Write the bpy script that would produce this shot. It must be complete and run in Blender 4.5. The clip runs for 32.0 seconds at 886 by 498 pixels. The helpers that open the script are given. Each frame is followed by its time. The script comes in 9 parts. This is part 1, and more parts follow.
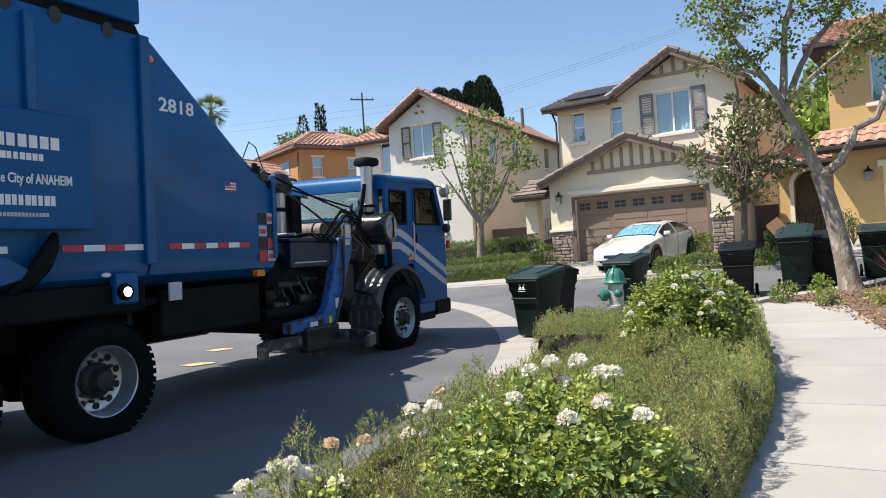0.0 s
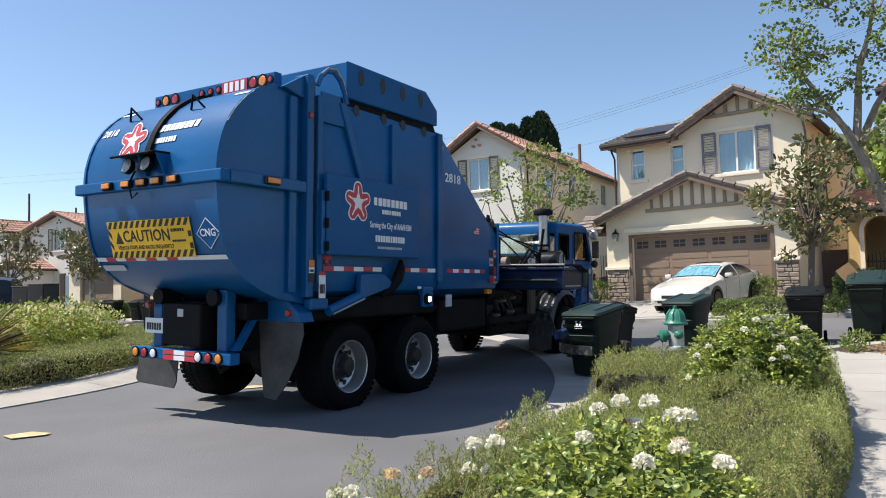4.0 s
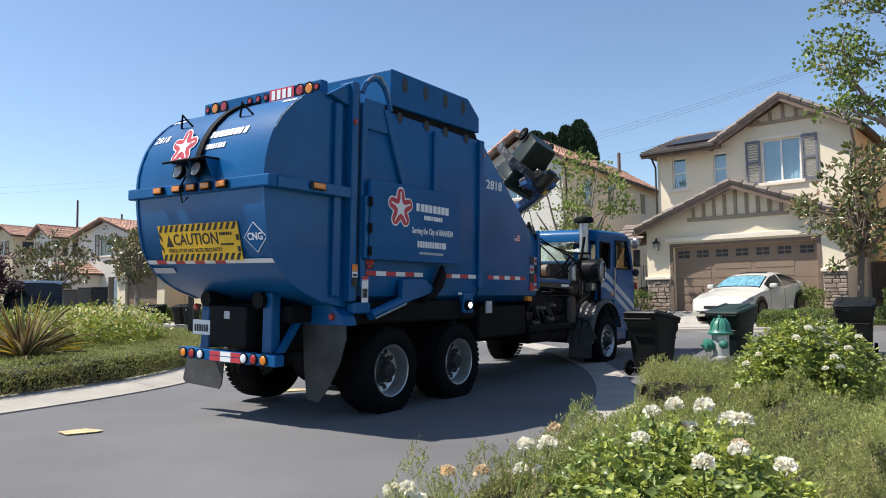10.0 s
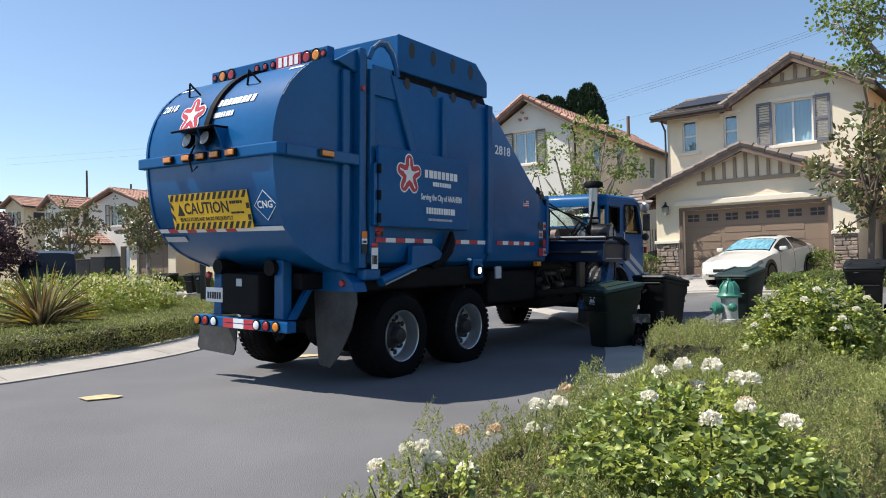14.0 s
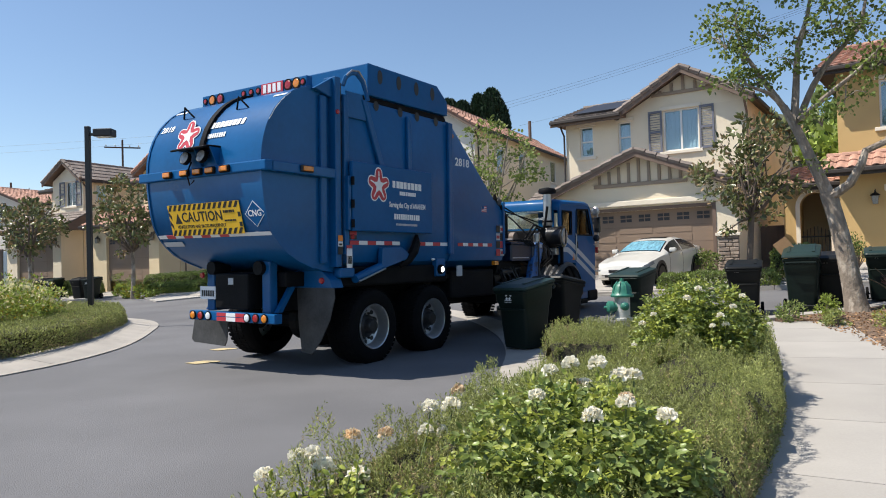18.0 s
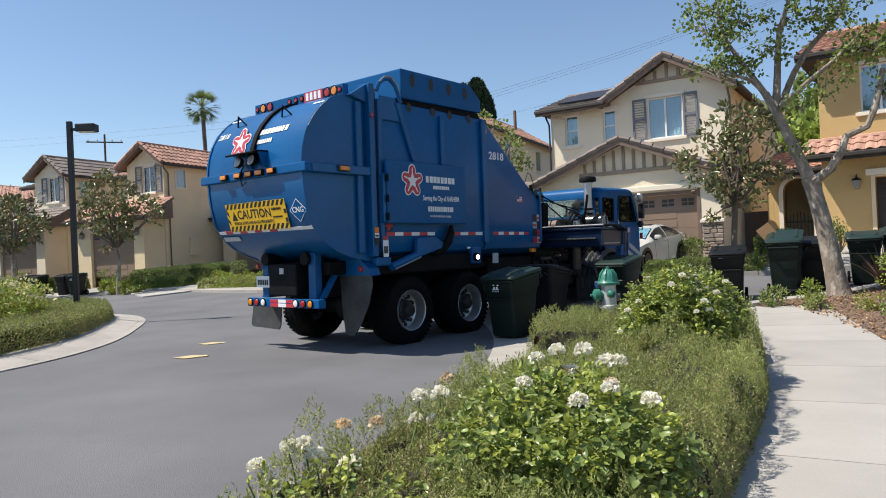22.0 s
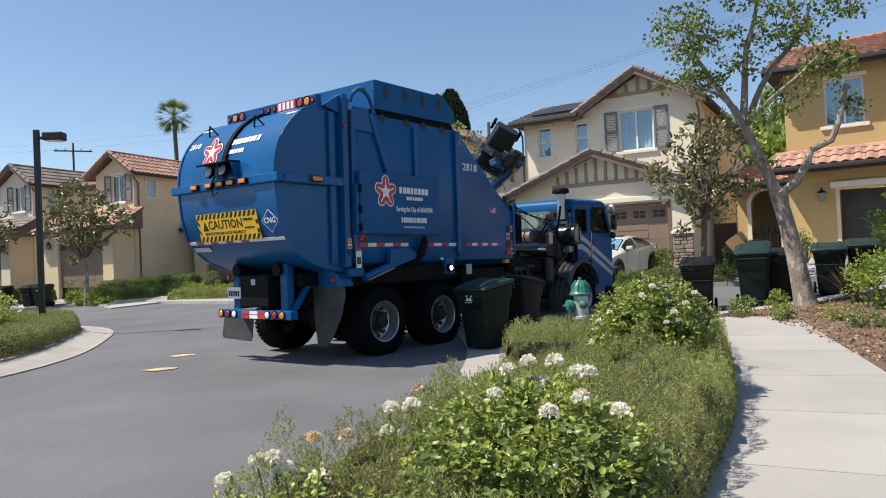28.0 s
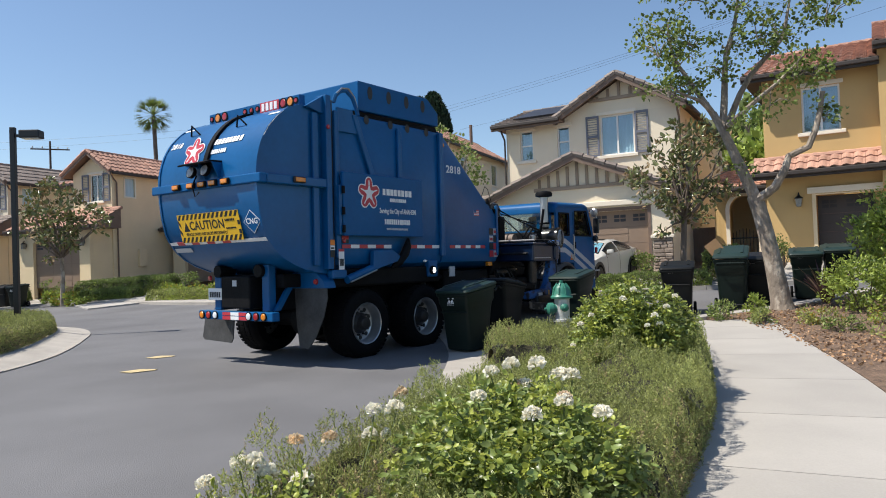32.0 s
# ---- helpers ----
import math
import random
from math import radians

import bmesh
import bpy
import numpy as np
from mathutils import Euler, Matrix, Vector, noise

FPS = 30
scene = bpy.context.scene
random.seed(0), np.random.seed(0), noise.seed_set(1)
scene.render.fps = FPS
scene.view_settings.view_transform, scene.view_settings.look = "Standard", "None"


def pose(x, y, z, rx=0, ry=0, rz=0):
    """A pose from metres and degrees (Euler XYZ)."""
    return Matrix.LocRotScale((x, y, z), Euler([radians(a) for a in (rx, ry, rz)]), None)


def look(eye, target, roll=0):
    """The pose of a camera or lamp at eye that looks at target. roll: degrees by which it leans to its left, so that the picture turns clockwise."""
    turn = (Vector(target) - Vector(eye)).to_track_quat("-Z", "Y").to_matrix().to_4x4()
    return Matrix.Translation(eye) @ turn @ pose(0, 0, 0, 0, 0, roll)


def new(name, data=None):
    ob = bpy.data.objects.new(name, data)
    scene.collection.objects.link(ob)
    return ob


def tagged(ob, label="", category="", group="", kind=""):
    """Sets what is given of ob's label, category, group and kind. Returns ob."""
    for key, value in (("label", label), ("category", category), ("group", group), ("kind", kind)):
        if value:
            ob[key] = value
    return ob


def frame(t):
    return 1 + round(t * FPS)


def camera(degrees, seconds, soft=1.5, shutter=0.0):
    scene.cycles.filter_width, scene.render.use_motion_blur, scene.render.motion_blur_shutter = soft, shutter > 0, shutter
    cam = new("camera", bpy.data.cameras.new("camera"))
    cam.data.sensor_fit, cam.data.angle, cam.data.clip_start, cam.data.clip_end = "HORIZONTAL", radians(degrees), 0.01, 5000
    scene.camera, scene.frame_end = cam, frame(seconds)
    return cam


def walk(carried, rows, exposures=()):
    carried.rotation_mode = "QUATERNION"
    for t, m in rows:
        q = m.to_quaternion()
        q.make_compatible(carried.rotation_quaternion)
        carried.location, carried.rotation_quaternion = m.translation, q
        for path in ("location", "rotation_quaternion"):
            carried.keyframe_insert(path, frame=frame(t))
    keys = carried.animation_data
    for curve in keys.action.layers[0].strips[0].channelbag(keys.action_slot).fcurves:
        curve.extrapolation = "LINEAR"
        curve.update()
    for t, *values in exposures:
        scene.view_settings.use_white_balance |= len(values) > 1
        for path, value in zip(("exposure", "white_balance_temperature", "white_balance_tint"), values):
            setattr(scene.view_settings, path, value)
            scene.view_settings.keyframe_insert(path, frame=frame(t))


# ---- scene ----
cam = camera(64.01, 32.0, soft=1.0)
PATH = [
    (0.0, pose(0.091, 0.019, 1.368, 90.18, 3.69, 0.57)),
    (0.5, pose(0.068, 0.066, 1.364, 90.29, 3.38, -2.70)),
    (1.0, pose(0.060, 0.102, 1.350, 89.72, 2.61, -3.31)),
    (1.5, pose(0.053, 0.113, 1.345, 89.16, 2.04, -2.89)),
    (2.0, pose(0.044, 0.111, 1.343, 89.83, 1.57, -2.02)),
    (2.5, pose(0.037, 0.117, 1.352, 91.41, 1.37, -0.61)),
    (3.0, pose(0.029, 0.114, 1.351, 92.55, 1.43, 1.31)),
    (3.5, pose(0.022, 0.099, 1.354, 92.87, 1.44, 3.28)),
    (4.0, pose(0.011, 0.070, 1.356, 93.03, 1.46, 4.65)),
    (4.5, pose(0.015, 0.067, 1.351, 93.45, 1.22, 5.32)),
    (6.5, pose(0.006, 0.049, 1.337, 94.20, 1.26, 5.66)),
    (7.0, pose(0.004, 0.048, 1.333, 94.19, 1.35, 5.81)),
    (7.5, pose(0.003, 0.044, 1.338, 94.38, 1.23, 5.90)),
    (8.0, pose(-0.003, 0.052, 1.333, 94.80, 1.22, 6.00)),
    (8.5, pose(-0.022, 0.050, 1.327, 94.97, 1.44, 6.13)),
    (9.0, pose(-0.043, 0.043, 1.321, 94.70, 1.42, 6.45)),
    (9.5, pose(-0.060, 0.052, 1.316, 94.10, 1.28, 6.92)),
    (10.0, pose(-0.066, 0.028, 1.319, 93.80, 0.81, 7.51)),
    (10.5, pose(-0.072, 0.016, 1.317, 93.93, 0.49, 7.91)),
    (11.0, pose(-0.072, 0.010, 1.318, 94.11, 0.59, 7.94)),
    (11.5, pose(-0.075, 0.019, 1.314, 93.83, 0.85, 7.83)),
    (12.0, pose(-0.080, 0.011, 1.312, 93.03, 0.95, 7.88)),
    (12.5, pose(-0.079, 0.004, 1.308, 92.23, 0.99, 8.16)),
    (13.0, pose(-0.081, -0.007, 1.307, 91.72, 1.13, 8.48)),
    (13.5, pose(-0.082, -0.012, 1.308, 91.35, 1.45, 8.58)),
    (14.0, pose(-0.074, -0.022, 1.313, 91.10, 1.37, 8.22)),
    (14.5, pose(-0.072, -0.034, 1.322, 91.00, 1.04, 7.39)),
    (16.5, pose(-0.058, -0.014, 1.317, 91.58, 1.40, 6.18)),
    (17.0, pose(-0.044, -0.001, 1.317, 91.61, 1.45, 4.79)),
    (17.5, pose(-0.033, -0.012, 1.316, 91.43, 1.53, 2.79)),
    (18.0, pose(-0.014, -0.002, 1.311, 91.07, 1.66, 0.67)),
    (18.5, pose(-0.008, -0.005, 1.306, 90.45, 1.87, -1.41)),
    (19.0, pose(0.001, -0.005, 1.305, 89.78, 2.34, -3.09)),
    (19.5, pose(0.003, -0.005, 1.306, 89.49, 2.51, -4.04)),
    (20.0, pose(-0.002, -0.024, 1.315, 89.74, 2.58, -3.97)),
    (20.5, pose(-0.002, -0.024, 1.314, 90.20, 2.71, -3.11)),
    (21.0, pose(-0.005, -0.018, 1.312, 90.29, 2.91, -1.96)),
    (21.5, pose(-0.006, -0.026, 1.311, 90.18, 2.96, -0.91)),
    (22.0, pose(-0.012, -0.041, 1.312, 90.27, 2.55, -0.36)),
    (22.5, pose(-0.017, -0.039, 1.317, 90.61, 2.04, -0.23)),
    (23.0, pose(-0.022, -0.043, 1.318, 90.92, 1.60, -0.39)),
    (23.5, pose(-0.015, -0.027, 1.316, 91.22, 1.43, -1.05)),
    (24.0, pose(-0.009, -0.003, 1.320, 91.63, 1.46, -1.99)),
    (24.5, pose(-0.008, -0.017, 1.327, 92.14, 1.56, -2.37)),
    (25.0, pose(-0.005, -0.013, 1.327, 92.38, 1.63, -1.97)),
    (25.5, pose(0.002, -0.029, 1.324, 92.19, 1.64, -1.42)),
    (27.5, pose(0.002, -0.063, 1.319, 91.27, 2.21, -2.15)),
    (28.0, pose(0.000, -0.041, 1.314, 91.05, 2.52, -2.45)),
    (28.5, pose(-0.006, -0.042, 1.312, 91.19, 2.67, -2.33)),
    (29.0, pose(-0.007, -0.046, 1.318, 91.57, 2.70, -1.80)),
    (29.5, pose(-0.009, -0.050, 1.320, 91.98, 2.87, -1.46)),
    (30.0, pose(0.004, -0.044, 1.316, 92.14, 2.98, -1.50)),
    (30.5, pose(-0.004, -0.041, 1.317, 91.81, 2.82, -1.79)),
    (31.0, pose(-0.014, -0.038, 1.308, 91.23, 2.50, -2.19)),
    (31.5, pose(-0.014, -0.042, 1.314, 90.89, 2.28, -2.97)),
    (32.0, pose(-0.013, -0.043, 1.315, 91.17, 2.15, -3.97)),
]
walk(cam, PATH, exposures=[(0.0, 0.58), (4.0, 0.53), (14.0, 0.5), (17.5, 0.37), (32.0, 0.34)])
# world: clear sky and one sun
SUN_ELEV, SUN_AZ = 58.0, 267.0      # azimuth of the sun, degrees clockwise from +y
world = bpy.data.worlds.new("sky")
scene.world = world
world.use_nodes = True
_n = world.node_tree.nodes
_sky = _n.new("ShaderNodeTexSky")
_sky.sky_type = "NISHITA"
_sky.sun_disc = False
_sky.sun_elevation = radians(SUN_ELEV)
_sky.sun_rotation = radians(SUN_AZ)
_sky.dust_density, _sky.ozone_density, _sky.air_density = 0.3, 2.6, 1.0
_n["Background"].inputs["Strength"].default_value = 0.115
world.node_tree.links.new(_sky.outputs["Color"], _n["Background"].inputs["Color"])
sun = new("sun", bpy.data.lights.new("sun", "SUN"))
sun.data.energy, sun.data.angle, sun.data.color = 5.0, radians(0.5), (1.0, 0.94, 0.85)
_a, _e = radians(SUN_AZ), radians(SUN_ELEV)
sun.matrix_basis = look((math.sin(_a) * math.cos(_e) * 50, math.cos(_a) * math.cos(_e) * 50, math.sin(_e) * 50), (0, 0, 0))


def ground_z(x, y):
    """Height of the land: level by the kerb, rising gently behind the street."""
    d = 0.056 * (x + y) - 0.86
    return 0.5 * (d + math.sqrt(d * d + 0.03)) - 0.02


# ---- materials ----
def material(name, base, rough=0.6, metal=0.0, vary=0.15, scale=3.0, fine=40.0, bump=0.15, coat=0.0, rand=0.0, island=0.0, translucent=0.0, spec=0.5, stretch=(1, 1, 1), fleck=None):
    """A procedural surface: base colour with two scales of variation and a fine relief."""
    m = bpy.data.materials.new(name)
    m.use_nodes = True
    nt = m.node_tree
    b = nt.nodes["Principled BSDF"]
    b.inputs["Roughness"].default_value, b.inputs["Metallic"].default_value = rough, metal
    b.inputs["Specular IOR Level"].default_value = spec
    if coat:
        b.inputs["Coat Weight"].default_value, b.inputs["Coat Roughness"].default_value = coat, 0.06
    tc, mp = nt.nodes.new("ShaderNodeTexCoord"), nt.nodes.new("ShaderNodeMapping")
    mp.inputs["Scale"].default_value = stretch
    nt.links.new(tc.outputs["Object"], mp.inputs["Vector"])

    def tex(s, d):
        n = nt.nodes.new("ShaderNodeTexNoise")
        n.inputs["Scale"].default_value, n.inputs["Detail"].default_value = s, d
        nt.links.new(mp.outputs["Vector"], n.inputs["Vector"])
        return n
    big, small = tex(scale, 5), tex(fine, 3)
    add = nt.nodes.new("ShaderNodeMath")
    add.operation = "MULTIPLY_ADD"
    add.inputs[1].default_value = 0.4
    nt.links.new(small.outputs["Fac"], add.inputs[0])
    nt.links.new(big.outputs["Fac"], add.inputs[2])
    rng = nt.nodes.new("ShaderNodeMapRange")
    rng.inputs["From Min"].default_value, rng.inputs["From Max"].default_value = 0.4, 1.0
    rng.inputs["To Min"].default_value, rng.inputs["To Max"].default_value = 1 - vary, 1 + vary
    nt.links.new(add.outputs[0], rng.inputs["Value"])
    fac = rng.outputs["Result"]
    for amount, node, out in ((rand, "ShaderNodeObjectInfo", "Random"), (island, "ShaderNodeNewGeometry", "Random Per Island")):
        if amount:
            n, r, mul = nt.nodes.new(node), nt.nodes.new("ShaderNodeMapRange"), nt.nodes.new("ShaderNodeMath")
            r.inputs["To Min"].default_value, r.inputs["To Max"].default_value = 1 - amount, 1 + amount
            mul.operation = "MULTIPLY"
            nt.links.new(n.outputs[out], r.inputs["Value"])
            nt.links.new(r.outputs["Result"], mul.inputs[0])
            nt.links.new(fac, mul.inputs[1])
            fac = mul.outputs[0]
    hsv = nt.nodes.new("ShaderNodeHueSaturation")
    hsv.inputs["Color"].default_value = (*base, 1)
    nt.links.new(fac, hsv.inputs["Value"])
    col = hsv.outputs["Color"]
    if fleck:
        mix, r2 = nt.nodes.new("ShaderNodeMix"), nt.nodes.new("ShaderNodeMapRange")
        mix.data_type = "RGBA"
        r2.inputs["From Min"].default_value, r2.inputs["From Max"].default_value = 0.52, 0.62
        f = tex(fleck[1], 4)
        nt.links.new(f.outputs["Fac"], r2.inputs["Value"])
        nt.links.new(r2.outputs["Result"], mix.inputs["Factor"])
        nt.links.new(col, mix.inputs["A"])
        mix.inputs["B"].default_value = (*fleck[0], 1)
        col = mix.outputs["Result"]
    nt.links.new(col, b.inputs["Base Color"])
    if bump:
        bp = nt.nodes.new("ShaderNodeBump")
        bp.inputs["Strength"].default_value, bp.inputs["Distance"].default_value = bump, 0.02
        nt.links.new(small.outputs["Fac"], bp.inputs["Height"])
        nt.links.new(bp.outputs["Normal"], b.inputs["Normal"])
    if translucent:
        t, ms = nt.nodes.new("ShaderNodeBsdfTranslucent"), nt.nodes.new("ShaderNodeMixShader")
        ms.inputs["Fac"].default_value = translucent
        nt.links.new(col, t.inputs["Color"])
        nt.links.new(b.outputs["BSDF"], ms.inputs[1])
        nt.links.new(t.outputs["BSDF"], ms.inputs[2])
        nt.links.new(ms.outputs[0], nt.nodes["Material Output"].inputs["Surface"])
    return m


def glowing(name, color, strength):
    m = bpy.data.materials.new(name)
    m.use_nodes = True
    b = m.node_tree.nodes["Principled BSDF"]
    b.inputs["Base Color"].default_value = (*color, 1)
    b.inputs["Emission Color"].default_value, b.inputs["Emission Strength"].default_value = (*color, 1), strength
    return m


def pane_glass(name, tint=(1, 1, 1), gloss=0.12):
    m = bpy.data.materials.new(name)
    m.use_nodes = True
    nt = m.node_tree
    tr, gl, ms, fr = (nt.nodes.new(n) for n in ("ShaderNodeBsdfTransparent", "ShaderNodeBsdfGlossy", "ShaderNodeMixShader", "ShaderNodeFresnel"))
    tr.inputs["Color"].default_value = (*tint, 1)
    gl.inputs["Roughness"].default_value = 0.02
    fr.inputs["IOR"].default_value = 1.6
    ad = nt.nodes.new("ShaderNodeMath")
    ad.operation = "ADD"
    ad.inputs[1].default_value = gloss
    nt.links.new(fr.outputs[0], ad.inputs[0])
    nt.links.new(ad.outputs[0], ms.inputs["Fac"])
    nt.links.new(tr.outputs[0], ms.inputs[1])
    nt.links.new(gl.outputs[0], ms.inputs[2])
    nt.links.new(ms.outputs[0], nt.nodes["Material Output"].inputs["Surface"])
    return m


M = {
    "asphalt": material("asphalt", (0.130, 0.128, 0.131), 0.8, vary=0.30, scale=0.5, fine=120, bump=0.35),
    "concrete": material("concrete", (0.37, 0.345, 0.31), 0.85, vary=0.12, scale=1.2, fine=70, bump=0.15, rand=0.04),
    "kerb": material("kerb_concrete", (0.37, 0.34, 0.30), 0.85, vary=0.18, scale=2.0, fine=60, bump=0.2, rand=0.05),
    "mulch": material("mulch", (0.14, 0.092, 0.062), 0.95, vary=0.6, scale=6, fine=60, bump=1.0, fleck=((0.26, 0.165, 0.105), 32)),
    "soil": material("soil", (0.08, 0.055, 0.035), 0.95, vary=0.4, scale=5, fine=50, bump=0.8),
    "lawn": material("turf", (0.07, 0.10, 0.03), 0.9, vary=0.4, scale=1.5, fine=60, bump=0.8),
    "stucco_cream": material("stucco_cream", (0.80, 0.69, 0.52), 0.9, vary=0.06, scale=0.8, fine=70, bump=0.25),
    "stucco_white": material("stucco_white", (0.74, 0.70, 0.62), 0.9, vary=0.06, scale=0.8, fine=70, bump=0.25),
    "stucco_ochre": material("stucco_ochre", (0.56, 0.375, 0.16), 0.9, vary=0.08, scale=0.8, fine=70, bump=0.25),
    "stucco_tan": material("stucco_tan", (0.76, 0.61, 0.39), 0.9, vary=0.08, scale=0.8, fine=70, bump=0.25),
    "stucco_sand": material("stucco_sand", (0.78, 0.66, 0.49), 0.9, vary=0.06, scale=0.8, fine=70, bump=0.25),
    "stucco_orange": material("stucco_orange", (0.50, 0.26, 0.11), 0.9, vary=0.08, scale=0.8, fine=70, bump=0.25),
    "trim": material("trim_cream", (0.80, 0.71, 0.57), 0.8, vary=0.05, bump=0.1),
    "brown_trim": material("brown_trim", (0.17, 0.115, 0.085), 0.7, vary=0.12, bump=0.1),
    "batten": material("gable_batten", (0.33, 0.255, 0.19), 0.8, vary=0.12, bump=0.1),
    "dark_trim": material("dark_trim", (0.04, 0.03, 0.025), 0.6, vary=0.15, bump=0.1),
    "garage": material("garage_door", (0.235, 0.165, 0.115), 0.6, vary=0.06, scale=1.0, bump=0.05),
    "garage_dark": material("garage_door_dark", (0.06, 0.05, 0.048), 0.6, vary=0.08, scale=1.0, bump=0.05),
    "shutter_grey": material("shutter_grey", (0.16, 0.165, 0.20), 0.6, vary=0.1, bump=0.1),
    "shutter_olive": material("shutter_olive", (0.14, 0.13, 0.085), 0.6, vary=0.15, bump=0.1),
    "tile_red": material("clay_tile", (0.42, 0.235, 0.17), 0.8, vary=0.3, scale=2.5, fine=20, bump=0.2, rand=0.1, island=0.2),
    "tile_grey": material("concrete_tile", (0.22, 0.18, 0.155), 0.85, vary=0.25, scale=2.5, fine=30, bump=0.2, island=0.2),
    "stone": material("stone_veneer", (0.31, 0.245, 0.195), 0.9, vary=0.35, scale=5, fine=30, bump=0.6, rand=0.22),
    "mortar": material("mortar", (0.25, 0.21, 0.175), 0.95, vary=0.15),
    "curtain": material("curtain", (0.46, 0.60, 0.66), 0.8, vary=0.15, scale=6, bump=0.2, stretch=(1, 1, 0.1)),
    # near-black colour standing in for the unlit inside behind windows
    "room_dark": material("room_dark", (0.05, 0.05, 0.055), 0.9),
    "vinyl": material("white_vinyl", (0.78, 0.76, 0.72), 0.5, vary=0.04, bump=0.03),
    "solar": material("solar_panel", (0.03, 0.03, 0.035), 0.45, vary=0.2, bump=0, spec=0.3),
    "black_metal": material("black_metal", (0.012, 0.012, 0.013), 0.45, vary=0.2, bump=0.05),
    "wood_pole": material("weathered_wood", (0.09, 0.065, 0.05), 0.9, vary=0.3, stretch=(4, 4, 0.5)),
    "truck_blue": material("truck_blue_paint", (0.003, 0.086, 0.240), 0.34, vary=0.2, scale=1.1, fine=14, bump=0.03, coat=0.10, spec=0.28),
    "truck_blue_panel": material("truck_blue_panel", (0.003, 0.088, 0.250), 0.42, vary=0.14, scale=1.5, fine=12, bump=0.02, coat=0.04, spec=0.18),
    "arm_blue": material("arm_blue_paint", (0.02, 0.11, 0.32), 0.5, vary=0.3, scale=5, fine=30, bump=0.08, fleck=((0.03, 0.03, 0.03), 9)),
    "chassis": material("chassis_black", (0.009, 0.009, 0.010), 0.6, vary=0.4, scale=4, bump=0.2, spec=0.08),
    "greasy": material("greasy_steel", (0.022, 0.022, 0.023), 0.38, metal=0.3, vary=0.6, scale=6, bump=0.3),
    "rubber": material("tyre_rubber", (0.006, 0.006, 0.0065), 0.85, vary=0.25, scale=6, bump=0.3, spec=0.1),
    "flap": material("mud_flap_rubber", (0.06, 0.06, 0.06), 0.7, vary=0.35, scale=5, bump=0.15, spec=0.3),
    "rim": material("aluminium_rim", (0.55, 0.55, 0.55), 0.32, metal=0.8, vary=0.12, scale=8, bump=0.05),
    "hub": material("hub_steel", (0.035, 0.032, 0.03), 0.5, metal=0.4, vary=0.4, scale=12, bump=0.2),
    "silver": material("brushed_steel", (0.42, 0.41, 0.40), 0.35, metal=0.9, vary=0.15, scale=6, bump=0.05, stretch=(1, 1, 0.2)),
    "white_paint": material("white_decal", (0.78, 0.78, 0.78), 0.5, vary=0.05, bump=0),
    "grey_decal": material("silver_decal", (0.45, 0.47, 0.50), 0.45, vary=0.06, bump=0),
    "red_decal": material("red_decal", (0.48, 0.035, 0.05), 0.4, vary=0.08, bump=0),
    "orange_decal": material("orange_decal", (0.75, 0.22, 0.03), 0.5, vary=0.08, bump=0),
    "yellow_decal": material("yellow_decal", (0.80, 0.47, 0.02), 0.5, vary=0.08, scale=5, bump=0),
    "black_decal": material("black_decal", (0.015, 0.015, 0.015), 0.5, vary=0.1, bump=0),
    "road_paint": material("faded_road_paint", (0.52, 0.41, 0.22), 0.8, vary=0.4, scale=8, fine=60, bump=0.1),
    "dusty_cover": material("dusty_tan_cover", (0.36, 0.26, 0.18), 0.8, vary=0.35, scale=4, fine=30, bump=0.2, fleck=((0.05, 0.04, 0.035), 7)),
    "rusty_drum": material("heat_stained_steel", (0.20, 0.155, 0.125), 0.65, metal=0.2, vary=0.4, scale=6, bump=0.15),
    "wing_rib": material("ribbed_black_plastic", (0.14, 0.14, 0.143), 0.32, vary=0.3, scale=4, bump=0.05),
    "amber": material("amber_lens", (0.70, 0.22, 0.012), 0.25, vary=0.2, scale=30, bump=0.1, coat=0.4),
    "red_lens": material("red_lens", (0.36, 0.010, 0.014), 0.25, vary=0.2, scale=30, bump=0.1, coat=0.4),
    "clear_lens": material("clear_lens", (0.75, 0.78, 0.80), 0.15, vary=0.1, bump=0, coat=0.6),
    "work_lamp": glowing("lit_work_lamp", (1.0, 0.97, 0.9), 5.0),
    "bin_green": material("bin_green_plastic", (0.007, 0.0145, 0.0115), 0.45, vary=0.18, scale=3, fine=50, bump=0.06, spec=0.25),
    "bin_lid": material("bin_lid_plastic", (0.012, 0.030, 0.023), 0.45, vary=0.15, scale=3, fine=50, bump=0.06),
    "bin_black": material("bin_black_plastic", (0.008, 0.009, 0.009), 0.48, vary=0.18, scale=3, fine=50, bump=0.06, spec=0.25),
    "hyd_green": material("hydrant_green", (0.04, 0.19, 0.135), 0.4, vary=0.15, scale=9, bump=0.1),
    "hyd_silver": material("hydrant_silver", (0.60, 0.60, 0.57), 0.42, metal=0.35, vary=0.2, scale=9, bump=0.15),
    "car_white": material("pearl_white_paint", (0.64, 0.62, 0.565), 0.22, vary=0.02, bump=0, coat=0.8),
    "car_dark": material("dark_car_paint", (0.012, 0.013, 0.015), 0.3, vary=0.05, bump=0, coat=0.2, spec=0.3),
    "car_glass": material("car_glass", (0.012, 0.015, 0.018), 0.12, vary=0.1, bump=0, coat=0.2, spec=0.4),
    "sunshade": material("reflective_sunshade", (0.22, 0.50, 0.62), 0.25, metal=0.3, vary=0.6, scale=5, fine=14, bump=0.9, stretch=(1, 3, 1)),
    "cardboard": material("cardboard", (0.30, 0.18, 0.09), 0.85, vary=0.12),
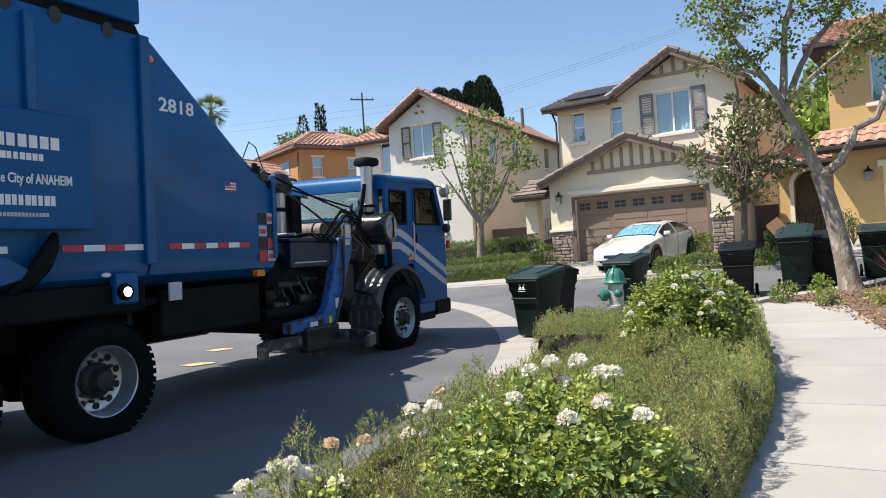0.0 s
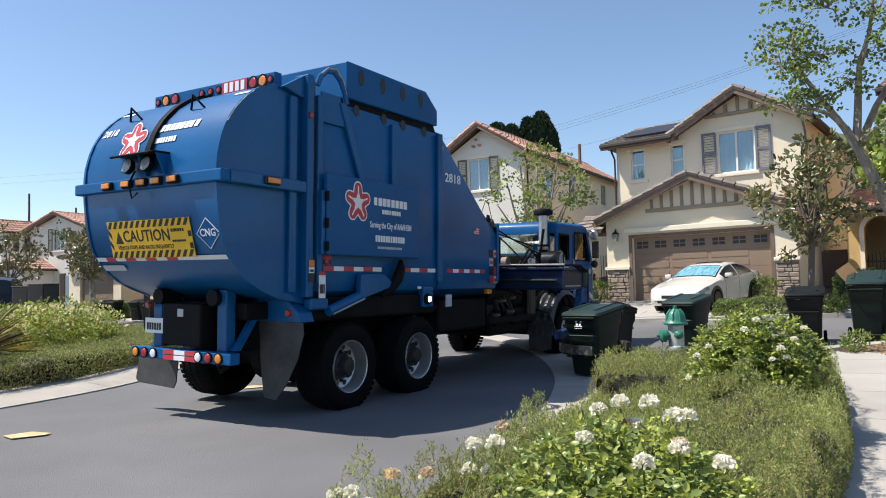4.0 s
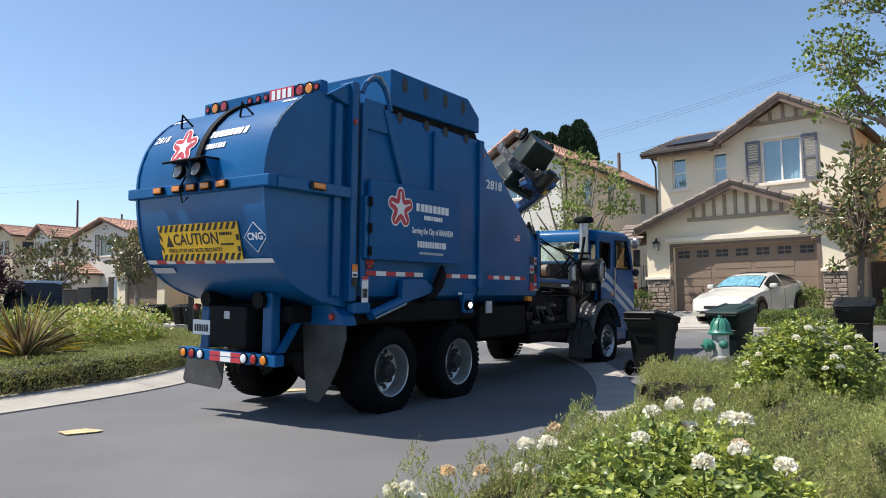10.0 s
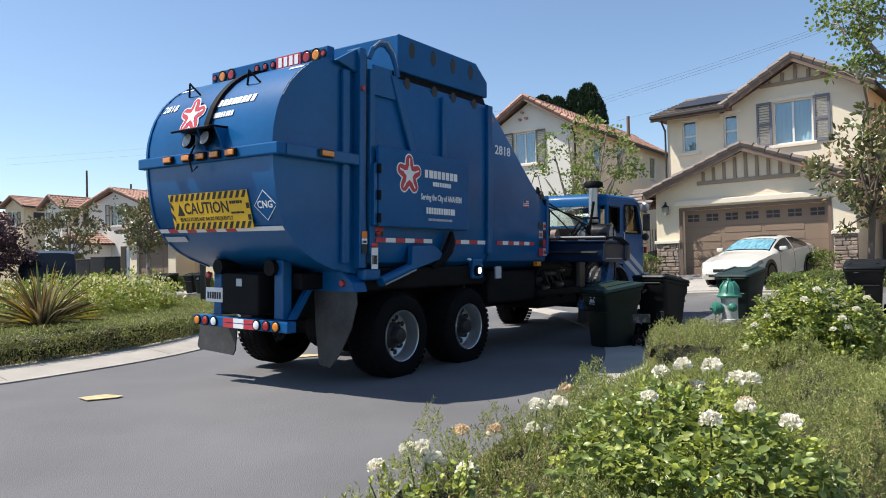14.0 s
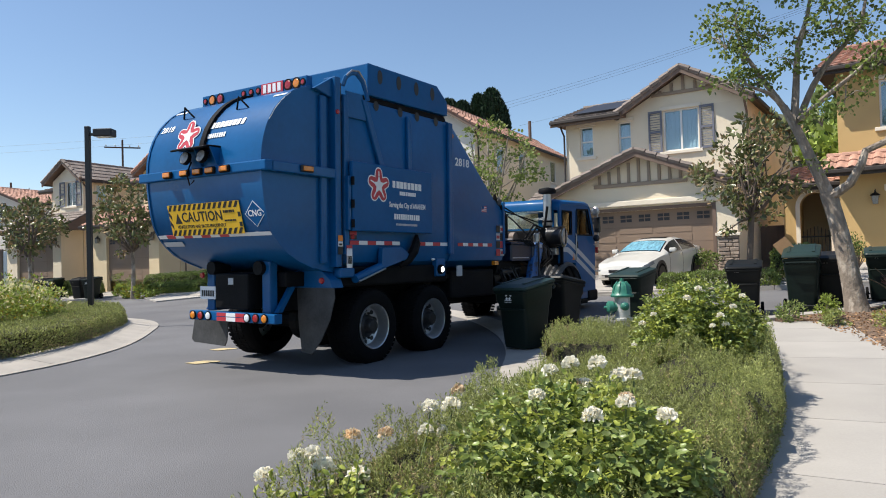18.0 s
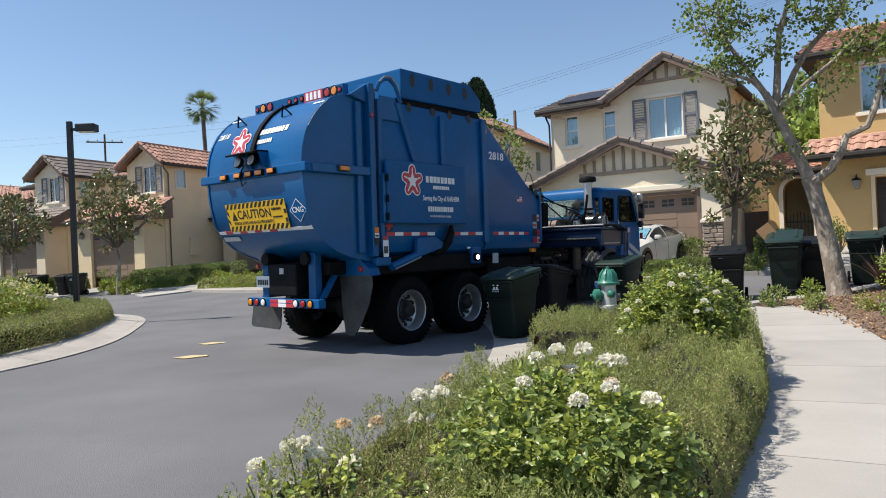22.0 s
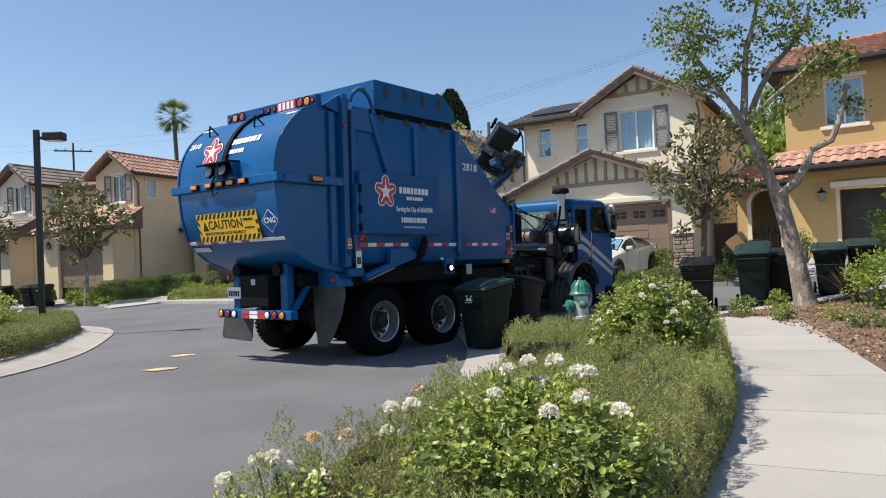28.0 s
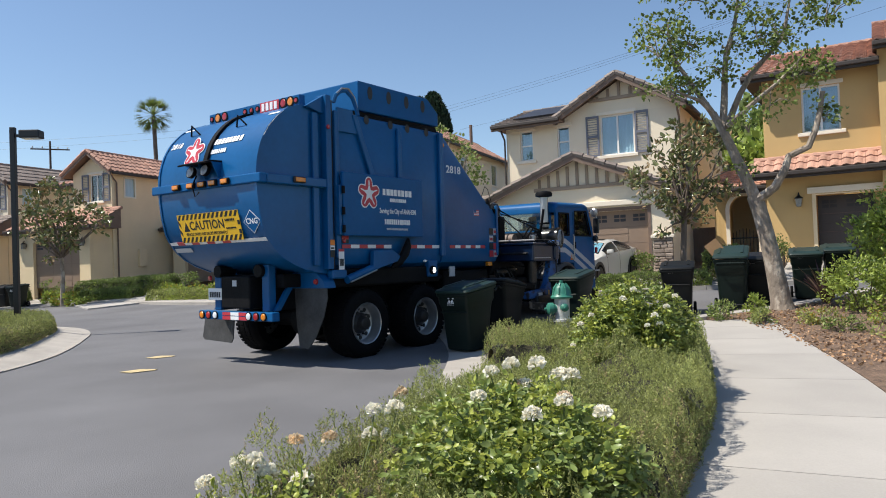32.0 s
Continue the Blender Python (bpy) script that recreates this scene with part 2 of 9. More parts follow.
    "bark": material("bark_grey", (0.25, 0.205, 0.16), 0.9, vary=0.35, scale=11, fine=24, bump=1.0, stretch=(1, 1, 0.5), fleck=((0.42, 0.36, 0.29), 7)),
    "bark_dark": material("bark_brown", (0.15, 0.115, 0.09), 0.9, vary=0.35, scale=5, fine=28, bump=0.6, stretch=(1, 1, 0.4)),
    "beam_blue": material("greasy_dark_blue", (0.005, 0.017, 0.05), 0.28, vary=0.4, scale=5, bump=0.1),
    "finger_steel": material("worn_finger_steel", (0.045, 0.045, 0.043), 0.45, metal=0.3, vary=0.5, scale=12, bump=0.1, fleck=((0.16, 0.16, 0.155), 14)),
    "headlamp": material("headlamp_glass", (0.30, 0.31, 0.32), 0.1, vary=0.4, scale=14, bump=0.05, coat=0.6),
    "cabinet": material("drab_cabinet_paint", (0.13, 0.11, 0.09), 0.6, vary=0.15, scale=3, bump=0.05),
    "blossom": material("cream_yellow_blossom", (0.72, 0.66, 0.36), 0.7, vary=0.15, island=0.2, bump=0, translucent=0.35),
    "lantern_glass": material("seeded_lantern_glass", (0.25, 0.24, 0.21), 0.2, vary=0.3, scale=30, bump=0.1),
    "wing_plastic": material("glossy_black_plastic", (0.02, 0.02, 0.021), 0.2, vary=0.3, scale=4, bump=0.05),
    "leaf_rose": material("rose_leaf", (0.215, 0.275, 0.075), 0.36, vary=0.2, island=0.45, bump=0.05, translucent=0.3, rand=0.1),
    "leaf_rose_new": material("rose_leaf_new", (0.36, 0.40, 0.075), 0.45, vary=0.2, island=0.35, bump=0.05, translucent=0.35),
    "leaf_herb": material("rosemary_leaf", (0.31, 0.335, 0.105), 0.55, vary=0.35, scale=2.2, island=0.5, bump=0, translucent=0.35),
    # shade inside the planting, painted as a near-black sheet colour
    "herb_core": material("hedge_inner_shade", (0.035, 0.032, 0.016), 0.95, vary=0.5, scale=9, fine=60, bump=0.8),
    "leaf_herb_dry": material("rosemary_dry", (0.40, 0.31, 0.16), 0.8, vary=0.3, scale=2.0, island=0.4, bump=0, translucent=0.15),
    "leaf_tree": material("tree_leaf", (0.19, 0.245, 0.06), 0.5, vary=0.2, island=0.5, bump=0, translucent=0.5),
    "leaf_mag": material("magnolia_leaf", (0.15, 0.165, 0.06), 0.26, vary=0.2, island=0.5, bump=0, translucent=0.15),
    "leaf_mag_back": material("magnolia_leaf_back", (0.28, 0.19, 0.09), 0.6, vary=0.2, island=0.4, bump=0, translucent=0.15),
    "leaf_hedge": material("hedge_leaf", (0.17, 0.225, 0.055), 0.5, vary=0.25, island=0.5, bump=0, translucent=0.25),
    "leaf_bright": material("bright_leaf", (0.30, 0.37, 0.07), 0.5, vary=0.2, island=0.4, bump=0, translucent=0.4),
    "leaf_purple": material("purple_leaf", (0.085, 0.042, 0.05), 0.5, vary=0.3, island=0.5, bump=0, translucent=0.2),
    "leaf_dark": material("cypress_leaf", (0.02, 0.045, 0.018), 0.7, vary=0.3, island=0.5, bump=0, translucent=0.1),
    "leaf_blade": material("flax_leaf", (0.13, 0.085, 0.045), 0.5, vary=0.4, island=0.5, bump=0, translucent=0.25),
    "leaf_yellow": material("yellow_leaf", (0.38, 0.27, 0.03), 0.5, vary=0.3, island=0.4, bump=0, translucent=0.3),
    "petal": material("cream_petal", (0.93, 0.89, 0.76), 0.6, vary=0.06, island=0.10, bump=0, translucent=0.35),
    "petal_old": material("faded_petal", (0.74, 0.58, 0.38), 0.7, vary=0.2, island=0.3, bump=0, translucent=0.3),
    "stem": material("green_stem", (0.09, 0.12, 0.03), 0.6, vary=0.2, bump=0),
    "dead_leaf": material("dead_leaf", (0.32, 0.19, 0.10), 0.8, vary=0.3, island=0.5, bump=0),
    "glass": pane_glass("window_glass", (0.85, 0.92, 0.95), 0.10),
    "cab_glass": pane_glass("cab_glass", (0.94, 0.985, 0.955), 0.05),
    "hills": material("brush_hill", (0.10, 0.105, 0.05), 0.95, vary=0.4, scale=0.1, fine=2, bump=0.3),
}


# ---- mesh helpers ----
def part(name, bm, mat, parent=None, label="", m=None, smooth=False):
    """One bmesh as one mesh object, under a thing or a part."""
    me = bpy.data.meshes.new(name)
    bmesh.ops.recalc_face_normals(bm, faces=bm.faces[:]) if len(bm.faces) < 3000 else None
    bm.to_mesh(me)
    bm.free()
    if smooth:
        me.polygons.foreach_set("use_smooth", [True] * len(me.polygons))
        me.set_sharp_from_angle(angle=radians(38))
    for x in (mat if isinstance(mat, (list, tuple)) else [mat]):
        me.materials.append(M[x] if isinstance(x, str) else x)
    ob = new(name, me)
    if m is not None:
        ob.matrix_basis = m
    if parent:
        ob.parent = parent
    if label:
        ob["label"] = label
    return ob


def thing(name, label, category, m=None, group="", kind=""):
    ob = new(name)
    ob.empty_display_size = 0.2
    if m is not None:
        ob.matrix_basis = m
    return tagged(ob, label, category, group, kind)


def add_box(bm, x0, y0, z0, x1, y1, z1, m=None, mi=0):
    vs = [Vector((x, y, z)) for x in (x0, x1) for y in (y0, y1) for z in (z0, z1)]
    v = [bm.verts.new(m @ c if m else c) for c in vs]
    for f in ((0, 1, 3, 2), (4, 6, 7, 5), (0, 4, 5, 1), (2, 3, 7, 6), (0, 2, 6, 4), (1, 5, 7, 3)):
        bm.faces.new([v[i] for i in f]).material_index = mi
    return v


def box(x0, y0, z0, x1, y1, z1, bevel=0.0, m=None, seg=2):
    bm = bmesh.new()
    add_box(bm, min(x0, x1), min(y0, y1), min(z0, z1), max(x0, x1), max(y0, y1), max(z0, z1), m)
    if bevel:
        bmesh.ops.bevel(bm, geom=bm.edges[:], offset=bevel, segments=seg, affect="EDGES", profile=0.5)
    return bm


def add_lathe(bm, profile, n=24, m=None, cap=True, mi=0):
    """Turn (radius, height) pairs round the z axis."""
    rings = []
    for r, z in profile:
        rings.append([bm.verts.new((m or Matrix()) @ Vector((r * math.cos(2 * math.pi * i / n), r * math.sin(2 * math.pi * i / n), z))) for i in range(n)])
    for a, b in zip(rings, rings[1:]):
        for i in range(n):
            bm.faces.new((a[i], a[(i + 1) % n], b[(i + 1) % n], b[i])).material_index = mi
    if cap:
        bm.faces.new(rings[0][::-1]).material_index = mi
        bm.faces.new(rings[-1]).material_index = mi
    return bm


def lathe(profile, n=24, m=None, cap=True):
    return add_lathe(bmesh.new(), profile, n, m, cap)


def cyl(a, b, r, n=14, r2=None):
    """A cylinder from a to b."""
    a, b = Vector(a), Vector(b)
    m = Matrix.Translation(a) @ (b - a).to_track_quat("Z", "Y").to_matrix().to_4x4()
    return lathe([(r, 0), (r2 if r2 is not None else r, (b - a).length)], n, m)


def add_tube(bm, pts, radii, n=8, mi=0):
    """A bent tube through points."""
    pts = [Vector(p) for p in pts]
    radii = radii if isinstance(radii, (list, tuple)) else [radii] * len(pts)
    rings, q = [], None
    for i, p in enumerate(pts):
        d = (pts[min(i + 1, len(pts) - 1)] - pts[max(i - 1, 0)]).normalized()
        q2 = d.to_track_quat("Z", "Y") if q is None else (q @ Vector((0, 0, 1))).rotation_difference(d) @ q
        q = q2
        rings.append([bm.verts.new(p + q @ Vector((radii[i] * math.cos(2 * math.pi * k / n), radii[i] * math.sin(2 * math.pi * k / n), 0))) for k in range(n)])
    for a, b in zip(rings, rings[1:]):
        for k in range(n):
            bm.faces.new((a[k], a[(k + 1) % n], b[(k + 1) % n], b[k])).material_index = mi
    bm.faces.new(rings[0][::-1]).material_index = mi
    bm.faces.new(rings[-1]).material_index = mi
    return bm


def tube(pts, radii, n=8):
    return add_tube(bmesh.new(), pts, radii, n)


def prism(poly, a, b, axis=1, bevel=0.0, seg=2, m=None):
    """A flat outline drawn out along an axis from a to b; the outline holds the two other axes in order."""
    bm = bmesh.new()

    def at(p, h):
        c = list(p)
        c.insert(axis, h)
        return m @ Vector(c) if m else Vector(c)
    f0 = [bm.verts.new(at(p, a)) for p in poly]
    f1 = [bm.verts.new(at(p, b)) for p in poly]
    bm.faces.new(f0)
    bm.faces.new(f1[::-1])
    for i in range(len(poly)):
        j = (i + 1) % len(poly)
        bm.faces.new((f0[i], f1[i], f1[j], f0[j]))
    bmesh.ops.recalc_face_normals(bm, faces=bm.faces[:])
    if bevel:
        bmesh.ops.bevel(bm, geom=bm.edges[:], offset=bevel, segments=seg, affect="EDGES", profile=0.5)
    return bm


def lettering(name, text, size, mat, parent, m, label="", width=None):
    """Raised flat letters, centred, in the plane z = 0 of m."""
    cu = bpy.data.curves.new(name, "FONT")
    cu.body, cu.size, cu.align_x, cu.align_y, cu.extrude, cu.resolution_u, cu.offset = text, size, "CENTER", "CENTER", 0.0015, 2, size * 0.018
    tmp = bpy.data.objects.new(name, cu)
    scene.collection.objects.link(tmp)
    me = bpy.data.meshes.new_from_object(tmp.evaluated_get(bpy.context.evaluated_depsgraph_get()))
    bpy.data.objects.remove(tmp)
    if width:
        xs = [v.co.x for v in me.vertices]
        k = width / max(1e-6, max(xs) - min(xs))
        for v in me.vertices:
            v.co.x *= k
    me.materials.clear()
    me.materials.append(M[mat])
    ob = new(name, me)
    ob.matrix_basis, ob.parent = m, parent
    if label:
        ob["label"] = label
    return ob



def resample(pts, step):
    """A smooth curve through plan points, as even steps."""
    pts = [Vector((*p, 0)) if len(p) == 2 else Vector(p) for p in pts]
    ext = [2 * pts[0] - pts[1], *pts, 2 * pts[-1] - pts[-2]]
    out = []
    for i in range(1, len(ext) - 2):
        p0, p1, p2, p3 = ext[i - 1:i + 3]
        n = max(1, round((p2 - p1).length / step))
        for k in range(n):
            t = k / n
            out.append(0.5 * ((2 * p1) + (p2 - p0) * t + (2 * p0 - 5 * p1 + 4 * p2 - p3) * t * t + (3 * p1 - p0 - 3 * p2 + p3) * t ** 3))
    out.append(pts[-1])
    return out


def ribbon(left, right, dz, drop=0.25, lip=0.0):
    """A slab between two curves of equal length, its top dz over the land."""
    bm = bmesh.new()
    rows = []
    for a, b in zip(left, right):
        za, zb = ground_z(a.x, a.y) + dz, ground_z(b.x, b.y) + dz
        rows.append([bm.verts.new(c) for c in ((a.x, a.y, za - drop), (a.x, a.y, za - lip), (b.x, b.y, zb), (b.x, b.y, zb - drop))])
    for r, s in zip(rows, rows[1:]):
        for i in range(3):
            bm.faces.new((r[i], r[i + 1], s[i + 1], s[i]))
    bm.faces.new(rows[0])
    bm.faces.new(rows[-1][::-1])
    return bm


def patch(outline, dz, step=0.5, rough=0.0, drop=0.3):
    """A bed of ground inside a plan outline, dz over the land."""
    bm = bmesh.new()
    top = [bm.verts.new((x, y, ground_z(x, y) + dz)) for x, y in outline]
    low = [bm.verts.new((x, y, ground_z(x, y) + dz - drop)) for x, y in outline]
    bm.faces.new(top)
    for i in range(len(top)):
        j = (i + 1) % len(top)
        bm.faces.new((top[i], low[i], low[j], top[j]))
    bmesh.ops.triangulate(bm, faces=[f for f in bm.faces if len(f.verts) > 4])
    return bm


# ---- ground, road, kerbs, pavements ----
def axis_steps():
    near = list(np.arange(-30, 50.1, 1.0))
    far = [60, 75, 95, 120, 160, 220, 300, 420, 600, 900, 1400]
    return [-v for v in far[::-1]] + [-50, -40] + near + far


bm = bmesh.new()
_xs, _ys = axis_steps(), axis_steps()
_g = [[bm.verts.new((x, y, min(ground_z(x, y), 3.0))) for y in _ys] for x in _xs]
for i in range(len(_xs) - 1):
    for j in range(len(_ys) - 1):
        bm.faces.new((_g[i][j], _g[i + 1][j], _g[i + 1][j + 1], _g[i][j + 1]))
tagged(part("road", bm, "asphalt", smooth=True), "smooth dark grey sealed asphalt street, slightly stained", "road", kind="structure")

# edge of the asphalt by the rose bed and on across the side street
EDGE = resample([(-4.6, -4.0), (-3.2, -1.2), (-2.0, 1.0), (-1.25, 2.4), (-0.75, 3.6), (-0.38, 4.7), (-0.08, 5.8), (0.25, 7.1), (0.48, 8.2), (0.70, 9.8), (0.76, 11.3), (0.70, 12.7), (0.52, 14.1), (0.10, 15.7), (-0.7, 17.4), (-2.2, 19.2), (-4.5, 21.0)], 0.5)


def offset(pts, d):
    out = []
    for i, p in enumerate(pts):
        t = (pts[min(i + 1, len(pts) - 1)] - pts[max(i - 1, 0)]).normalized()
        out.append(p + Vector((t.y, -t.x, 0)) * d)
    return out


def pieces(name, left, right, dz, mat, parent, per, gap=0.012, lip=0.0, drop=0.25):
    for k in range(0, len(left) - 1, per):
        a, b = left[k:k + per + 1], right[k:k + per + 1]
        if len(a) < 2:
            continue
        a, b = [p.copy() for p in a], [p.copy() for p in b]
        for q in (a, b):
            q[-1] = q[-1] - (q[-1] - q[-2]).normalized() * gap
        part(name, ribbon(a, b, dz, drop, lip), mat, parent)


gutter = thing("gutter", "pale concrete gutter strip curving beside the asphalt", "gutter", kind="structure")
pieces("gutter_section", offset(EDGE, 0.0), offset(EDGE, 0.52), 0.012, "kerb", gutter, 6)
_n_bed = next(i for i, p in enumerate(EDGE) if p.y > 9.2)
kerb = thing("kerb", "weathered concrete kerb along the rose bed", "kerb", kind="structure")
pieces("kerb_stone", offset(EDGE[:_n_bed], 0.521), offset(EDGE[:_n_bed], 0.70), 0.13, "kerb", kerb, 6, lip=0.03)

WALK = resample([(-4.4, -6.6), (-2.4, -3.3), (-0.6, -0.1), (0.45, 1.75), (1.41, 3.46), (2.14, 4.76), (2.76, 6.1), (3.38, 7.64), (4.02, 9.4), (4.45, 10.6), (4.7, 11.35)], 0.5)
footpath = thing("footpath", "pale curving concrete footpath with scored joints", "footpath", kind="structure")
pieces("slab", WALK, offset(WALK, 1.33), 0.125, "concrete", footpath, 3, gap=0.01)
_end = WALK[-1]
part("ramp", ribbon([_end, _end + Vector((0.2, 0.6, 0))], [offset(WALK, 1.33)[-1], offset(WALK, 1.33)[-1] + Vector((0.1, 0.75, 0))], 0.06), "concrete", footpath)
part("kerb_nose", ribbon(resample([(4.75, 11.7), (5.1, 11.95), (5.6, 12.05), (6.3, 12.15), (7.4, 12.5), (9, 13.2), (12, 14.5)], 0.5), resample([(4.9, 11.5), (5.2, 11.72), (5.65, 11.8), (6.35, 11.9), (7.5, 12.25), (9.1, 12.95), (12.1, 14.25)], 0.5), 0.12), "kerb", footpath)

rose_bed = offset(EDGE[:_n_bed], 0.70)
_out = [(p.x, p.y) for p in rose_bed] + [(1.75, 9.95), (2.2, 10.75), (2.9, 11.35), (3.9, 11.55)] + [(p.x - 0.01, p.y) for p in WALK[::-1]]
tagged(part("planting_bed", patch(_out, 0.10), "soil"), "dark soil bed under roses and rosemary", "soil", kind="structure")
_r = offset(WALK, 1.35)
_out = [(p.x, p.y) for p in _r] + [(5.25, 11.68), (5.7, 11.78), (6.4, 11.88), (7.5, 12.2), (9.1, 12.9), (12.1, 14.2), (16, 12), (14, 0), (4, -8)]
tagged(part("mulch_bed", patch(_out, 0.12), "mulch"), "reddish brown bark mulch bed beside the footpath", "mulch", kind="structure")

# planted island across the street
ISLE = resample([(-16, 1.0), (-12, 2.6), (-9, 4.6), (-7.0, 6.9), (-6.2, 8.5), (-5.75, 10.2), (-5.75, 11.8), (-6.0, 13.2), (-6.5, 15.0), (-7.1, 16.8), (-8.0, 18.4), (-9.3, 19.6), (-11, 20.4), (-14, 21.0), (-20, 21.4), (-30, 21.6)], 0.5)
isle_kerb = thing("island_kerb", "sunlit pale concrete rolled kerb round the island", "kerb", kind="structure")
pieces("kerb_stone", offset(ISLE, -0.08), offset(ISLE, -0.68), 0.13, "kerb", isle_kerb, 6, gap=0.012, lip=0.112)
part("gutter_lip", ribbon(offset(ISLE, -0.076), offset(ISLE, 0.08), 0.019), "kerb", isle_kerb)
_out = [(p.x, p.y) for p in offset(ISLE, -0.685)] + [(-45, 18), (-45, -12)]
tagged(part("island_bed", patch(_out, 0.13), "soil"), "soil bed of the planted island", "soil", kind="structure")

# far side of the street: pavement, planting strips and drives
FAR = resample([(-40, 46), (-28, 40.5), (-20.0, 36.2), (-15.5, 33.0), (-12.6, 31.0), (-10.3, 28.6), (-8.0, 26.2), (-5.2, 23.8), (-2.6, 21.6), (-0.2, 19.7), (1.6, 18.8), (3.2, 18.0), (4.8, 17.3), (6.4, 16.6), (8.4, 15.9), (11, 15.2), (16, 14.5), (26, 14)], 0.5)
far_kerb = thing("far_pavement", "pale concrete pavement and kerb across the street", "pavement", kind="structure")
pieces("kerb_stone", offset(FAR, -0.02), offset(FAR, -0.32), 0.10, "kerb", far_kerb, 8)
pieces("slab", offset(FAR, -0.335), offset(FAR, -1.7), 0.11, "concrete", far_kerb, 4)
_out = [(p.x, p.y) for p in offset(FAR, -1.7)] + [(60, 14), (60, 75), (-60, 90), (-60, 56)]
tagged(part("front_gardens", patch(_out, 0.02), "soil"), "garden soil between the houses", "soil", kind="structure")
HOUSE_T = -33.0


def drive(name, a, b, w0, w1):
    a, b = Vector((*a, 0)), Vector((*b, 0))
    d = (b - a)
    s = Vector((d.y, -d.x, 0)).normalized()
    n = 6
    left = [a + d * (i / n) - s * (w0 + (w1 - w0) * i / n) / 2 for i in range(n + 1)]
    right = [a + d * (i / n) + s * (w0 + (w1 - w0) * i / n) / 2 for i in range(n + 1)]
    t = thing(name, "pale concrete driveway up to a garage", "driveway", kind="structure")
    pieces("slab", left, right, 0.045, "concrete", t, 2)


drive("driveway", (3.5, 17.9), (6.2, 22.35), 5.4, 4.9)
drive("driveway", (-9.9, 28.2), (-15.0, 37.5), 3.6, 4.4)
drive("driveway", (-15.6, 33.2), (-21.5, 41), 3.8, 4.4)
drive("driveway", (10.5, 15.4), (13.4, 19.4), 6, 5)

# faded yellow arrow marks on the asphalt
for x, y, s in ((-3.55, 9.95, 0.24), (-3.75, 11.5, 0.22), (-4.68, 6.76, 0.22)):
    mk = part("road_mark", prism([(-s, 0.0), (-0.05, -0.16), (s * 0.9, -0.03), (s, 0.05), (-0.02, 0.16)], -0.002, 0.003, axis=2), "road_paint", m=pose(x, y, 0.004, 0, 0, 8))
    tagged(mk, "faded yellow paint mark on the asphalt", "road mark", group="road marks")


# ---- houses ----
def wall_bm(u0, u1, z0, z1, t, holes, gable=None):
    """A front wall, from v = 0 inward t thick, with openings cut through; gable: (apex u, apex z)."""
    bm = bmesh.new()
    us = sorted({u0, u1, *[h[0] for h in holes], *[h[1] for h in holes]})
    zs = sorted({z0, z1, *[h[2] for h in holes], *[h[3] for h in holes]})
    for a, b in zip(us, us[1:]):
        for c, d in zip(zs, zs[1:]):
            if not any(h[0] <= (a + b) / 2 <= h[1] and h[2] <= (c + d) / 2 <= h[3] for h in holes):
                add_box(bm, a, 0, c, b, t, d)
    if gable:
        g = [Vector((u0, 0, z1)), Vector((u1, 0, z1)), Vector((gable[0], 0, gable[1]))]
        f, k = [bm.verts.new(p) for p in g], [bm.verts.new(p + Vector((0, t, 0))) for p in g]
        bm.faces.new(f), bm.faces.new(k[::-1])
        for i in range(3):
            bm.faces.new((f[i], k[i], k[(i + 1) % 3], f[(i + 1) % 3]))
    bmesh.ops.remove_doubles(bm, verts=bm.verts[:], dist=1e-4)
    return bm


def tile_slope(bm, p0, pu, pv, col=0.30, row=0.36, barrel=0.05):
    """Roof tiles laid one by one over a slope: p0 at the eave, pu along it, pv up it."""
    p0, pu, pv = Vector(p0), Vector(pu), Vector(pv)
    n = pu.cross(pv).normalized()
    if n.z < 0:
        n = -n
    nc, nr = max(1, round(pu.length / col)), max(1, round(pv.length / row))
    prof = [(0, 0.0), (0.2, 0.75), (0.4, 1.0), (0.6, 0.75), (0.8, 0.15), (1, 0.0)] if barrel else [(0, 0.3), (0.04, 0.9), (0.96, 0.9), (1, 0.3)]
    rise = barrel or 0.03
    for r in range(nr):
        for c in range(nc):
            lo, hi = [], []
            for s, h in prof:
                base = p0 + pu * ((c + s * 0.985) / nc)
                lo.append(bm.verts.new(base + pv * (r / nr) + n * (h * rise + 0.035)))
                hi.append(bm.verts.new(base + pv * min(1.0, (r + 1.04) / nr) + n * (h * rise)))
            foot = [bm.verts.new(v.co - n * 0.035) for v in lo]
            for i in range(len(prof) - 1):
                bm.faces.new((lo[i], lo[i + 1], hi[i + 1], hi[i]))
                bm.faces.new((foot[i], foot[i + 1], lo[i + 1], lo[i]))


